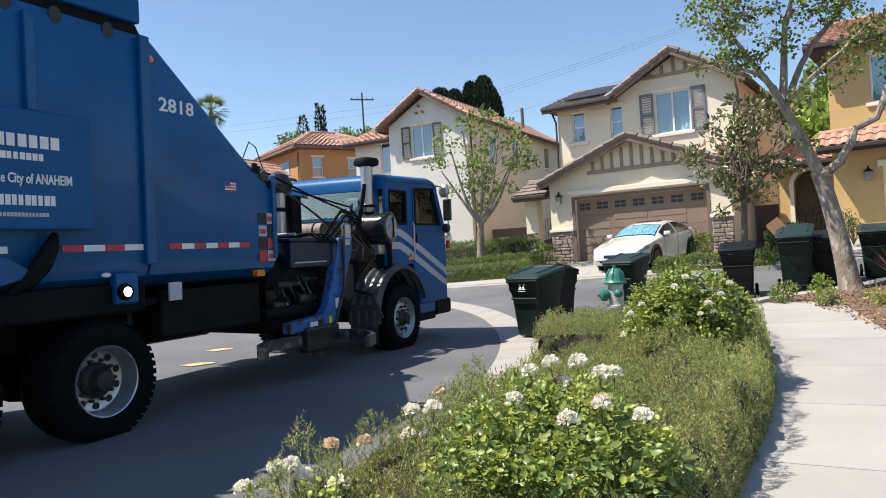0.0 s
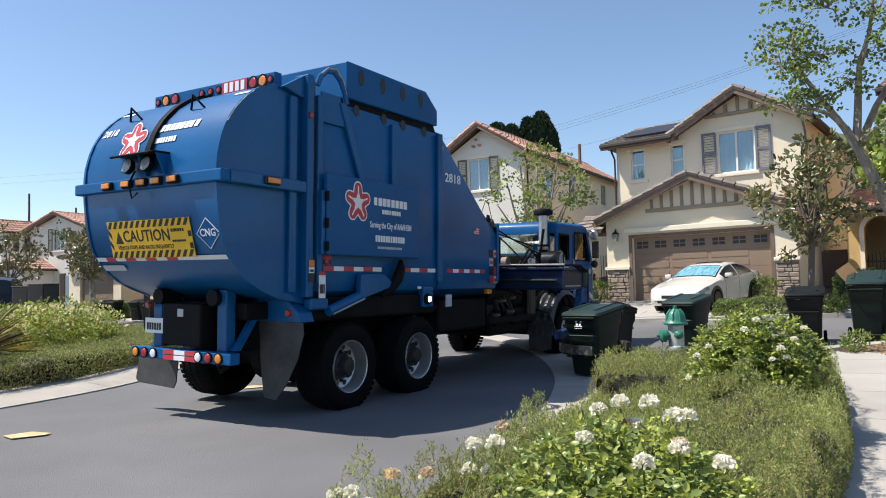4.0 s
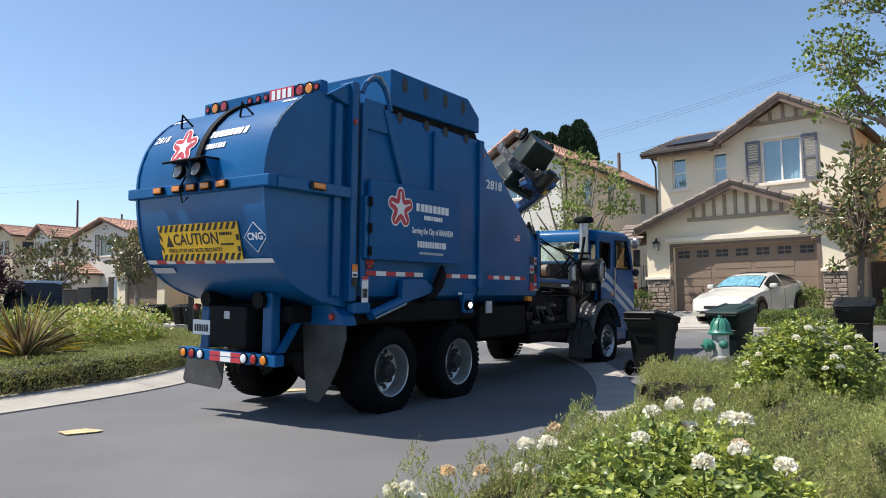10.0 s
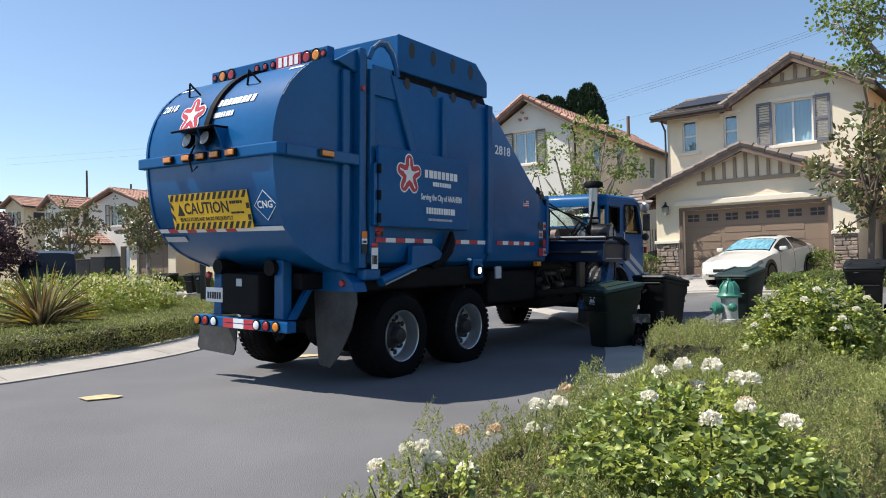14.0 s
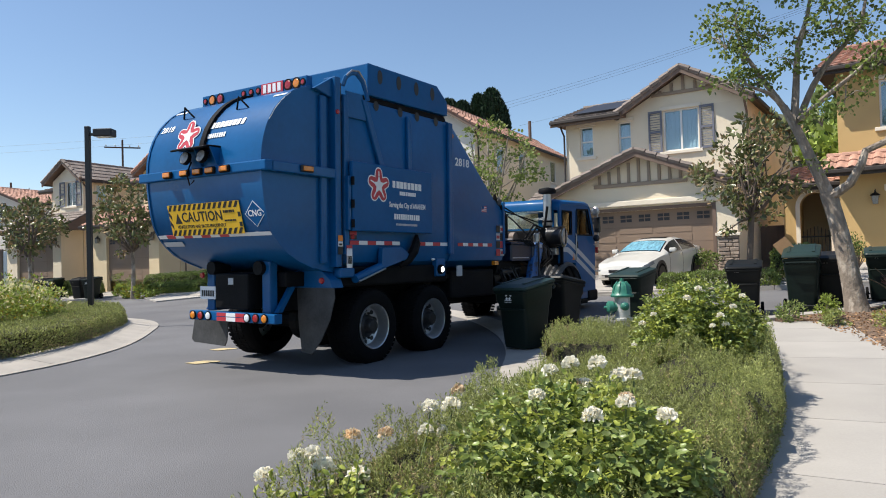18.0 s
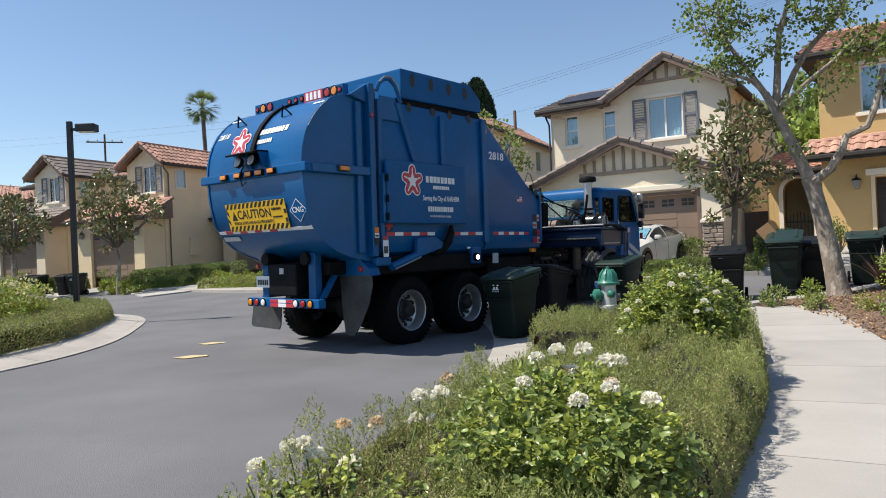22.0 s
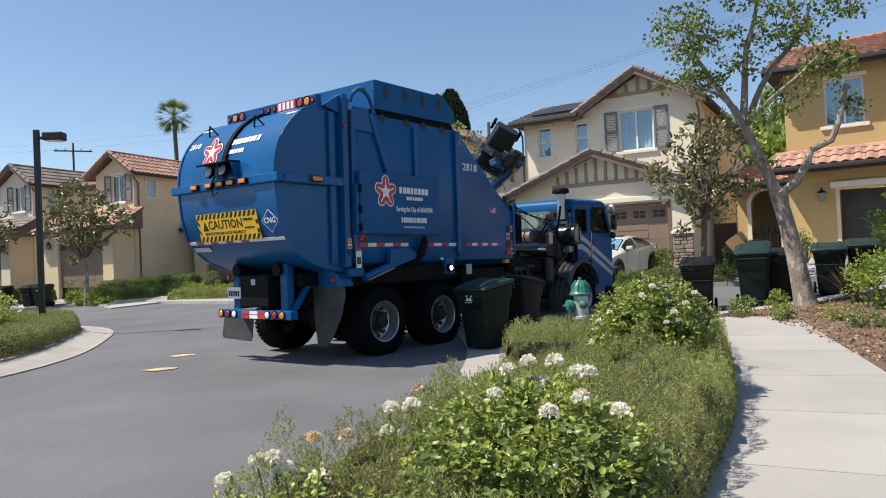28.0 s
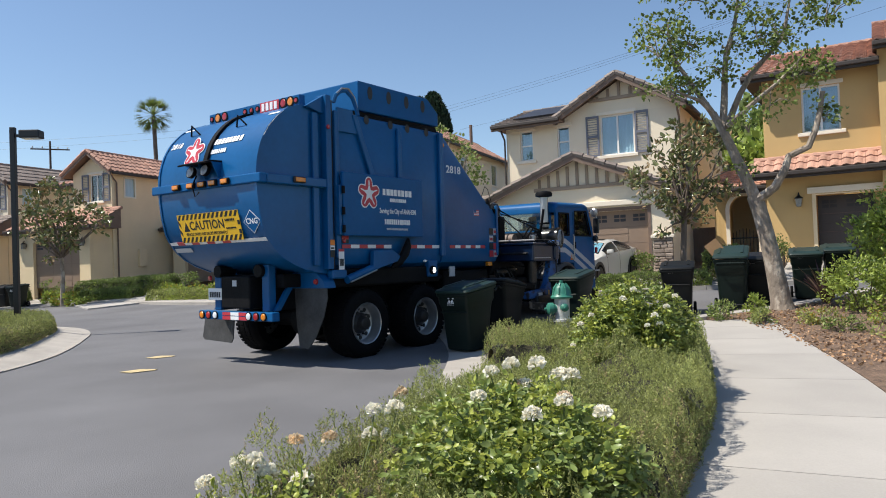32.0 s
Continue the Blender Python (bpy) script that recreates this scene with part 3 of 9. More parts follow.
def gable_roof(h, u0, u1, v0, v1, ze, zr, mat, trim="brown_trim", barrel=0.05, uc=None):
    """A roof with its ridge running inward; tiles, deck, barge boards and ridge caps."""
    uc = (u0 + u1) / 2 if uc is None else uc
    bm = bmesh.new()
    tile_slope(bm, (u0, v0, ze), (0, v1 - v0, 0), (uc - u0, 0, zr - ze), barrel=barrel)
    tile_slope(bm, (u1, v0, ze), (0, v1 - v0, 0), (uc - u1, 0, zr - ze), barrel=barrel)
    k = 0
    while v0 + k * 0.4 < v1:
        a = v0 + k * 0.4
        add_lathe(bm, [(0.10, 0), (0.085, 0.41)], 8, Matrix.Translation((uc, a, zr + 0.0)) @ Euler((radians(-90), 0, 0)).to_matrix().to_4x4())
        k += 1
    for sgn, ue in ((-1, u0), (1, u1)):      # verge tiles along the front edge
        L = Vector((uc - ue, 0, zr - ze))
        m = max(2, round(L.length / 0.36))
        for i in range(m):
            a = Vector((ue, v0, ze)) + L * (i / m)
            b = Vector((ue, v0, ze)) + L * ((i + 0.96) / m)
            add_tube(bm, [a + Vector((0, 0.02, 0.05)), b + Vector((0, 0.02, 0.03))], [0.10, 0.085], 6)
    roof = part("roof", bm, mat, h)
    for ue in (u0, u1):
        d = Vector((uc - ue, 0, zr - ze))
        dn = Vector((0, 0, -0.2))
        bm = bmesh.new()
        for a, b, w in ((v0 - 0.005, v0 + 0.06, 1), ):
            q = [Vector((ue, a, ze)), Vector((uc, a, zr)), Vector((uc, a, zr)) + dn, Vector((ue, a, ze)) + dn]
            f, g = [bm.verts.new(p) for p in q], [bm.verts.new(p + Vector((0, b - a, 0))) for p in q]
            bm.faces.new(f), bm.faces.new(g[::-1])
            for i in range(4):
                bm.faces.new((f[i], g[i], g[(i + 1) % 4], f[(i + 1) % 4]))
        part("barge_board", bm, trim, roof)
        bm = bmesh.new()
        q = [Vector((ue, 0, ze)), Vector((uc, 0, zr)), Vector((uc, 0, zr - 0.08)), Vector((ue, 0, ze - 0.08))]
        f = [bm.verts.new(p + Vector((0, v0 + 0.07, 0))) for p in q]
        g = [bm.verts.new(p + Vector((0, v1, 0))) for p in q]
        bm.faces.new(f), bm.faces.new(g[::-1])
        for i in range(4):
            bm.faces.new((f[i], g[i], g[(i + 1) % 4], f[(i + 1) % 4]))
        part("deck", bm, trim, roof)
        s = -1 if ue == min(u0, u1) else 1
        part("gutter", box(ue - 0.05 + 0.05 * s, v0 + 0.1, ze - 0.13, ue + 0.05 + 0.05 * s, v1, ze - 0.02, 0.015), "dark_trim", roof)
    return roof


def eave_roof(h, u0, u1, v0, v1, ze, zr, mat, trim="brown_trim", barrel=0.05):
    """A roof slope that rises inward from a front eave, with its deck, fascia and gutter."""
    bm = bmesh.new()
    tile_slope(bm, (u0, v0, ze), (u1 - u0, 0, 0), (0, v1 - v0, zr - ze), barrel=barrel)
    k = 0
    while u0 + k * 0.4 < u1:
        add_lathe(bm, [(0.10, 0), (0.085, 0.41)], 8, Matrix.Translation((u0 + k * 0.4, v1, zr)) @ Euler((0, radians(90), 0)).to_matrix().to_4x4())
        k += 1
    roof = part("roof", bm, mat, h)
    part("deck", prism([(v0, ze - 0.09), (v0, ze - 0.005), (v1, zr - 0.005), (v1 + 0.001, ze - 0.09)], u0, u1, axis=0), trim, roof)
    part("fascia", box(u0, v0 - 0.03, ze - 0.2, u1, v0, ze - 0.01), trim, roof)
    part("gutter", box(u0, v0 - 0.13, ze - 0.12, u1, v0 - 0.031, ze, 0.02), "dark_trim", roof)
    return roof


def window(h, u0, u1, z0, z1, split="v", shutters="", sill=True, v=0.0, head=True, cloth="curtain"):
    w = part("window", wall_bm(u0, u1, z0, z1, 0.07, [(u0 + 0.05, u1 - 0.05, z0 + 0.05, z1 - 0.05)]), "vinyl", h, m=pose(0, v + 0.07, 0))
    mid = (u0 + u1) / 2
    if split == "v":
        part("mullion", box(mid - 0.03, 0.01, z0 + 0.05, mid + 0.03, 0.06, z1 - 0.05), "vinyl", w)
        halves = [(u0 + 0.05, mid - 0.03, z0 + 0.05, z1 - 0.05), (mid + 0.03, u1 - 0.05, z0 + 0.05, z1 - 0.05)]
    else:
        zm = (z0 + z1) / 2
        part("mullion", box(u0 + 0.05, 0.01, zm - 0.025, u1 - 0.05, 0.06, zm + 0.025), "vinyl", w)
        halves = [(u0 + 0.05, u1 - 0.05, z0 + 0.05, zm - 0.025), (u0 + 0.05, u1 - 0.05, zm + 0.025, z1 - 0.05)]
    for a, b, c, d in halves:
        p = part("pane", box(a, 0.03, c, b, 0.036, d), "glass", w)
        p.visible_shadow = False
    bm = bmesh.new()
    n = max(6, round((u1 - u0) / 0.07))
    for i in range(n):
        a = u0 + 0.03 + (u1 - u0 - 0.06) * i / n
        add_box(bm, a, 0.12 + 0.02 * (i % 2), z0 + 0.03, a + (u1 - u0 - 0.06) / n, 0.15 + 0.02 * (i % 2), z1 - 0.03)
    part("curtain", bm, cloth, w)
    # thin slab painted dark as the unlit depth behind the cloth
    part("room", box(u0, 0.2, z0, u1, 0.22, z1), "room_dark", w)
    if sill:
        part("sill", box(u0 - 0.12, -0.14, z0 - 0.11, u1 + 0.12, -0.071, z0 - 0.003, 0.012), "trim", w)
    if head:
        part("head_trim", box(u0 - 0.1, -0.11, z1 + 0.003, u1 + 0.1, -0.071, z1 + 0.12, 0.01), "trim", w)
    if shutters:
        sw = 0.46
        for a in (u0 - sw - 0.03, u1 + 0.03):
            s = part("shutter", wall_bm(a, a + sw, z0 - 0.02, z1 + 0.02, 0.04, [(a + 0.06, a + sw - 0.06, z0 + 0.06, (z0 + z1) / 2 - 0.04), (a + 0.06, a + sw - 0.06, (z0 + z1) / 2 + 0.04, z1 - 0.06)]), shutters, h, m=pose(0, v - 0.045, 0))
            bm = bmesh.new()
            for c, d in ((z0 + 0.06, (z0 + z1) / 2 - 0.04), ((z0 + z1) / 2 + 0.04, z1 - 0.06)):
                k = max(3, round((d - c) / 0.08))
                for i in range(k):
                    z = c + (d - c) * (i + 0.5) / k
                    add_box(bm, a + 0.06, -0.012, -0.004, a + sw - 0.06, 0.012, 0.004, pose(0, 0.025, z, 38) @ pose(0, 0, 0))
            part("slats", bm, shutters, s)
    return w


def garage_door(h, u0, u1, z0, z1, mat, lights=True, v=0.18):
    g = part("garage_door", box(u0, v, z0, u1, v + 0.05, z1), mat, h)
    nz, nu = 4, max(4, round((u1 - u0) / 0.6))
    dz, du = (z1 - z0) / nz, (u1 - u0) / nu
    for k in range(nz):
        for i in range(nu):
            a, c = u0 + i * du, z0 + k * dz
            if k == nz - 1 and lights:
                for p in range(2):
                    for q in range(2):
                        part("light", box(a + du * (0.18 + 0.33 * p), v - 0.012, c + dz * (0.32 + 0.24 * q), a + du * (0.46 + 0.33 * p), v - 0.004, c + dz * (0.5 + 0.24 * q)), "room_dark", g)
            else:
                if i % 2 == 0 and i + 1 < nu:
                    for q in range(2):
                        part("panel", box(a + 0.06, v - 0.010, c + 0.04 + q * dz / 2, a + 2 * du - 0.06, v - 0.002, c + dz / 2 - 0.03 + q * dz / 2, 0.006, seg=1), mat, g)
        if k:
            part("seam", box(u0, v - 0.003, z0 + k * dz - 0.004, u1, v - 0.001, z0 + k * dz + 0.004), "brown_trim", g)
    return g


def wall_lamp(h, u, z, v=0.0):
    w = part("wall_lamp", box(u - 0.05, v - 0.03, z - 0.06, u + 0.05, v - 0.001, z + 0.12, 0.01), "black_metal", h)
    part("lantern", prism([(u - 0.06, z - 0.16), (u + 0.06, z - 0.16), (u + 0.09, z + 0.08), (u - 0.09, z + 0.08)], v - 0.22, v - 0.06, axis=1, bevel=0.006, seg=1), "lantern_glass", w)
    part("lantern_cap", lathe([(0.13, 0), (0.11, 0.03), (0.03, 0.09), (0.02, 0.15)], 10, pose(u, v - 0.14, z + 0.081)), "black_metal", w)
    part("arm", tube([(u, v - 0.02, z + 0.1), (u, v - 0.1, z + 0.26), (u, v - 0.14, z + 0.2)], 0.012, 6), "black_metal", w)


def downpipe(h, u, v, z0, z1, mat="dark_trim"):
    part("downpipe", tube([(u, v - 0.3, z1), (u, v - 0.25, z1 - 0.12), (u, v, z1 - 0.35), (u, v, z0)], 0.035, 8), mat, h)


def shell(h, u0, u1, v0, v1, z0, z1, mat, front=(), right=(), gable=None, t=0.2):
    """Walls of one block: front with openings, right flank with openings, left and back plain."""
    part("wall", wall_bm(u0, u1, z0, z1, t, list(front), gable), mat, h, m=pose(0, v0, 0))
    part("wall", wall_bm(v0 + t + 0.001, v1, z0, z1, t, list(right)), mat, h, m=pose(u1, 0, 0, 0, 0, 90))
    part("wall", box(u0, v0 + t + 0.001, z0, u0 + t, v1, z1), mat, h)
    part("wall", box(u0 + t, v1 - t, z0, u1 - t, v1, z1), mat, h)


def stones(h, u0, u1, z0, z1, v, seed):
    """Ledge stone cladding: each stone its own piece on a mortar backing."""
    rnd = random.Random(seed)
    p = part("stone_pier", box(u0 + 0.02, v, z0, u1 - 0.02, v + 0.1, z1), "mortar", h)
    z = z0
    while z < z1 - 0.05:
        hh = min(rnd.uniform(0.07, 0.17), z1 - z)
        u = u0
        while u < u1 - 0.05:
            w = min(rnd.uniform(0.10, 0.36), u1 - u)
            part("stone", box(u + 0.008, v - rnd.uniform(0.03, 0.06), z + 0.008, u + w - 0.008, v - 0.001, z + hh - 0.008, 0.014, seg=1), "stone", p)
            u += w
        z += hh
    part("cap", box(u0 - 0.05, v - 0.09, z1 + 0.002, u1 + 0.05, v + 0.12, z1 + 0.1, 0.012), "trim", p)


# cream house with the gabled garage
h = thing("house", "two-storey cream stucco house with a gabled double garage", "house", pose(4.3, 23.65, 0.70, 0, 0, -33), group="street houses")
shell(h, -0.85, 4.95, 0, 1.75, -0.7, 2.72, "stucco_cream", front=[(0.03, 4.25, -0.7, 2.08)], gable=(2.05, 3.82))
garage_door(h, 0.03, 4.25, 0.0, 2.08, "garage")
part("door_casing", wall_bm(-0.07, 4.35, -0.1, 2.18, 0.05, [(0.031, 4.249, -0.1, 2.079)]), "brown_trim", h, m=pose(0, -0.02, 0))
part("lintel", box(-0.18, -0.10, 2.23, 4.5, -0.001, 2.40, 0.02), "trim", h)
part("gable_band", box(0.55, -0.06, 2.86, 3.55, -0.001, 2.98, 0.01), "batten", h)
for i in range(9):
    u = 0.75 + i * 0.325
    top = 2.74 + (3.80 - 2.74) * (1 - abs(u - 2.05) / 2.9) - 0.06
    part("batten", box(u - 0.045, -0.05, 2.985, u + 0.045, -0.001, max(3.05, top)), "batten", h)
gable_roof(h, -1.1, 5.2, -0.42, 1.75, 2.68, 3.95, "tile_grey", barrel=0.0)
stones(h, -0.85, -0.1, -0.7, 1.05, -0.005, 5)
stones(h, 4.38, 4.98, -0.7, 1.15, -0.005, 6)
wall_lamp(h, -0.47, 2.15)
shell(h, -1.15, 5.02, 1.76, 11.5, -0.7, 5.5, "stucco_cream", front=[(-0.62, -0.12, 4.22, 5.3), (0.80, 1.26, 4.22, 5.3), (2.36, 3.52, 4.1, 5.6 - 0.02 - 0.1)], right=[(2.6, 3.0, 4.6, 5.2), (5.0, 5.35, 4.6, 5.0)])
part("gable_wall", prism([(1.0, 5.5), (5.02, 5.5), (3.05, 6.62)], 1.76, 1.96, axis=1), "stucco_cream", h)
window(h, -0.62, -0.12, 4.22, 5.3, "h", v=1.76)
window(h, 0.80, 1.26, 4.22, 5.3, "h", v=1.76)
window(h, 2.36, 3.52, 4.1, 5.48, "v", "shutter_grey", v=1.76)
part("gable_band", box(2.0, 1.69, 5.98, 4.1, 1.759, 6.09, 0.01), "batten", h)
for i in range(5):
    u = 2.3 + i * 0.38
    top = 5.5 + 1.12 * (1 - abs(u - 3.05) / 2.0) - 0.05
    part("batten", box(u - 0.045, 1.70, 6.095, u + 0.045, 1.759, max(6.13, top)), "batten", h)
gable_roof(h, 0.85, 5.3, 1.3, 11.6, 5.5, 6.78, "tile_grey", barrel=0.0, uc=3.07)
r = eave_roof(h, -1.5, 1.1, 1.2, 4.4, 5.52, 6.55, "tile_grey", barrel=0.0)
part("solar_panel", box(-0.75, 0.35, 0.09, 1.35, 2.6, 0.13), "solar", h, "dark glass solar panel on the roof", m=pose(0, 1.2, 5.52, math.degrees(math.atan2(1.03, 3.2))))
downpipe(h, -1.2, 1.70, 0.0, 5.4)
downpipe(h, 5.0, 1.70, 0.0, 5.45, "brown_trim")
for v, z in ((4.2, 5.05), (4.9, 5.0)):
    part("vent", box(5.021, v, z, 5.05, v + 0.2, z + 0.16), "dark_trim", h)
# side porch
part("porch_post", box(-2.15, 0.7, -0.7, -1.7, 1.1, 2.35), "stucco_cream", h)
eave_roof(h, -2.45, -1.12, 0.35, 1.75, 2.42, 3.0, "tile_grey", barrel=0.0)
g = part("gate", box(-1.69, 1.2, 0.0, -0.86, 1.24, 0.05), "black_metal", h)
for i in range(9):
    part("gate_bar", cyl((-1.65 + i * 0.095, 1.22, 0.05), (-1.65 + i * 0.095, 1.22, 1.6), 0.012, 6), "black_metal", g)
part("back_wall", box(-1.69, 2.6, -0.7, -1.16, 2.7, 2.4), "stucco_tan", h)

# white house
h = thing("house", "two-storey white stucco house with a clay tile gable and olive shutters", "house", pose(-1.9, 31.96, 0.70, 0, 0, -27), group="street houses")
shell(h, -0.5, 3.4, 0, 13.0, -0.7, 6.45, "stucco_white", front=[(0.66, 1.72, 4.88, 6.3)], right=[(2.4, 3.2, 4.7, 5.8), (5.2, 6.0, 4.9, 5.9), (9.9, 10.7, 4.9, 6.0)], gable=(1.4, 7.55))
window(h, 0.66, 1.72, 4.88, 6.3, "v", "shutter_olive")
gable_roof(h, -0.9, 3.75, -0.45, 13.2, 6.35, 7.8, "tile_red", uc=1.4)
shell(h, -3.2, -0.51, 1.2, 11, -0.7, 6.1, "stucco_white", front=[(-1.75, -0.68, 4.55, 6.0)])
window(h, -1.75, -0.68, 4.55, 6.0, "v", "", v=1.2)
eave_roof(h, -3.6, -0.5, 0.7, 4.5, 6.1, 7.5, "tile_red")
for u, z in ((1.14, 7.15), (1.02, 6.86), (1.33, 6.88)):
    part("vent_pipe", cyl((u, -0.16, z), (u, 0.02, z), 0.06, 10), "tile_red", h)
eave_roof(h, -2.6, 0.6, -1.1, 1.2, 3.2, 3.9, "tile_red")
shell(h, -2.4, 0.4, -0.7, 0.0, -0.7, 3.1, "stucco_white", front=[(-2.1, 0.1, -0.7, 2.1)])
garage_door(h, -2.1, 0.1, 0, 2.1, "garage", v=-0.5)
for v, a, b in ((2.4, 4.7, 5.8), (5.2, 4.9, 5.9), (9.9, 4.9, 6.0)):
    part("window", box(3.30, v, a, 3.36, v + 0.8, b), "glass", h)
    # slab coloured dark for the unlit inside
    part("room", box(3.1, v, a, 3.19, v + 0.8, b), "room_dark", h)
    part("sill", box(3.401, v - 0.1, a - 0.1, 3.46, v + 0.9, a - 0.01), "trim", h)
for v0, z0, v1, z1 in ((0.0, -0.7, 13.0, 4.58), (0.0, 6.06, 13.0, 6.40), (0.0, 4.585, 2.28, 6.055), (3.32, 4.585, 5.08, 6.055), (6.12, 4.585, 9.78, 6.055), (10.82, 4.585, 13.0, 6.055)):
    part("side_render", box(3.402, v0, z0, 3.416, v1, z1), "stucco_sand", h, "sand-coloured side wall render")
downpipe(h, 3.45, 0.3, 0.0, 6.3)
part("fence", box(3.45, 2.0, -0.2, 5.4, 2.08, 1.5), "brown_trim", h)
part("meter_box", box(1.9, -0.12, 1.3, 2.15, -0.001, 1.75, 0.01), "vinyl", h)
part("chimney_pipe", cyl((2.6, 9.0, 6.6), (2.6, 9.0, 8.2), 0.09, 10), "brown_trim", h)

# orange house behind, only its upper storey shows
def hip_roof(h, u0, u1, v0, v1, ze, zr, mat, trim="brown_trim", ridge=0.25):
    """Four tiled slopes that meet on a short ridge, with a boxed eave under them."""
    A, B, C, D = (Vector(p) for p in ((u0, v0, ze), (u1, v0, ze), (u1, v1, ze), (u0, v1, ze)))
    vm = (v0 + v1) / 2
    half = (u1 - u0) * ridge / 2
    um = (u0 + u1) / 2
    E, F = Vector((um - half, vm, zr)), Vector((um + half, vm, zr))
    bm = bmesh.new()
    for a, b, c, d in ((A, B, F, E), (B, C, F, F), (C, D, E, F), (D, A, E, E)):
        n = (b - a).cross(d - a).normalized()
        n = n if n.z > 0 else -n
        nr = max(1, round(((a + b) / 2 - (c + d) / 2).length / 0.38))
        for r in range(nr):
            l0, r0, l1, r1 = a.lerp(d, r / nr), b.lerp(c, r / nr), a.lerp(d, (r + 1) / nr), b.lerp(c, (r + 1) / nr)
            nc = max(1, round((r0 - l0).length / 0.32))
            for k in range(nc):
                lo = [l0.lerp(r0, (k + q) / nc) + n * (0.035 + h_) for q, h_ in ((0, 0.0), (0.3, 0.05), (0.65, 0.05), (0.95, 0.0))]
                hi = [l1.lerp(r1, (k + q) / nc) + n * h_ for q, h_ in ((0, 0.0), (0.3, 0.05), (0.65, 0.05), (0.95, 0.0))]
                lo, hi = [bm.verts.new(p) for p in lo], [bm.verts.new(p) for p in hi]
                for q in range(3):
                    bm.faces.new((lo[q], lo[q + 1], hi[q + 1], hi[q]))
    for a, b in ((E, F), (A, E), (D, E), (B, F), (C, F)):
        add_tube(bm, [a + Vector((0, 0, 0.06)), b + Vector((0, 0, 0.06))], 0.10, 7)
    roof = part("roof", bm, mat, h)
    deck = bmesh.new()
    v = [deck.verts.new(p) for p in (A, B, C, D, E, F)]
    for q in ((0, 1, 5, 4), (1, 2, 5), (2, 3, 4, 5), (3, 0, 4), (3, 2, 1, 0)):
        deck.faces.new([v[k] for k in q])
    part("deck", deck, trim, roof)
    part("fascia", box(u0, v0, ze - 0.16, u1, v1, ze - 0.004), trim, roof)
    return roof


h = thing("house", "distant orange stucco house with a red clay tile hip roof", "house", pose(-8.7, 43.0, 0.9, 0, 0, 35), group="street houses")
shell(h, 0, 6.0, 0, 5.6, -0.9, 7.35, "stucco_orange", front=[(0.85, 1.55, 5.55, 6.75), (3.3, 4.0, 5.5, 6.7)])
window(h, 0.85, 1.55, 5.55, 6.75, "h", v=0)
window(h, 3.3, 4.0, 5.5, 6.7, "h", v=0)
wn = part("window", box(-0.03, 1.6, 5.5, 0.0, 3.9, 6.7), "curtain", h)
part("window_frame", box(-0.05, 2.7, 5.5, -0.031, 2.8, 6.7), "trim", wn)
downpipe(h, -0.06, 0.1, 0.0, 7.2, "brown_trim")
hip_roof(h, -0.55, 6.5, -0.55, 6.1, 7.4, 8.75, "tile_red")

# tan houses across the street
def tan_house(x, y, tile, wall, shade):
    h = thing("house", "two-storey tan stucco house with a garage and tile roof", "house", pose(x, y, 0.95, 0, 0, -27), group="street houses")
    shell(h, -2.6, 0.0, 0, 9, -0.9, 5.5, wall, front=[(-1.48, -0.6, 4.05, 5.4)], right=[(0.8, 1.4, 4.3, 5.2)], gable=(-1.2, 6.3))
    window(h, -1.48, -0.6, 4.05, 5.4, "v", shade)
    gable_roof(h, -3.0, 0.35, -0.4, 9.2, 5.42, 6.55, tile, uc=-1.2, barrel=0.05 if tile == "tile_red" else 0.0)
    shell(h, -5.0, -0.05, -1.3, -0.01, -0.9, 2.7, wall, front=[(-3.9, -0.75, -0.9, 2.15)])
    garage_door(h, -3.9, -0.75, -0.1, 2.15, "garage", v=-1.15)
    eave_roof(h, -5.4, 0.55, -1.7, 0.0, 2.75, 3.65, tile, barrel=0.05 if tile == "tile_red" else 0.0)
    wall_lamp(h, -4.4, 2.0, -1.3)
    wall_lamp(h, -0.4, 2.0, -1.3)
    shell(h, -5.0, -2.61, 1.5, 9, -0.9, 5.2, wall)
    eave_roof(h, -5.4, -2.6, 1.0, 4.5, 5.25, 6.3, tile, barrel=0.05 if tile == "tile_red" else 0.0)
    part("window", box(-0.10, 0.801, 4.301, -0.05, 1.399, 5.199), "curtain", h)
    part("window_trim", wall_bm(0.72, 1.48, 4.22, 5.28, 0.03, [(0.80, 1.40, 4.30, 5.20)]), "trim", h, m=pose(0.033, 0, 0, 0, 0, 90))
    part("utility_box", box(0.001, 1.5, 0.8, 0.14, 2.0, 1.7, 0.01), "stucco_tan", h)
    downpipe(h, 0.06, 0.25, 0.0, 5.3, "brown_trim")
    shell(h, 0.5, 5.5, 3.4, 9, -0.9, 2.7, wall, front=[(1.3, 4.6, -0.9, 2.2)])
    garage_door(h, 1.3, 4.6, -0.1, 2.2, "garage", lights=False, v=3.6)
    eave_roof(h, 0.1, 5.9, 2.9, 6.0, 2.75, 3.9, tile, barrel=0.05 if tile == "tile_red" else 0.0)
    return h


tan_house(-13.6, 35.5, "tile_red", "stucco_tan", "shutter_grey")
tan_house(-20.0, 38.4, "tile_grey", "stucco_cream", "shutter_grey")

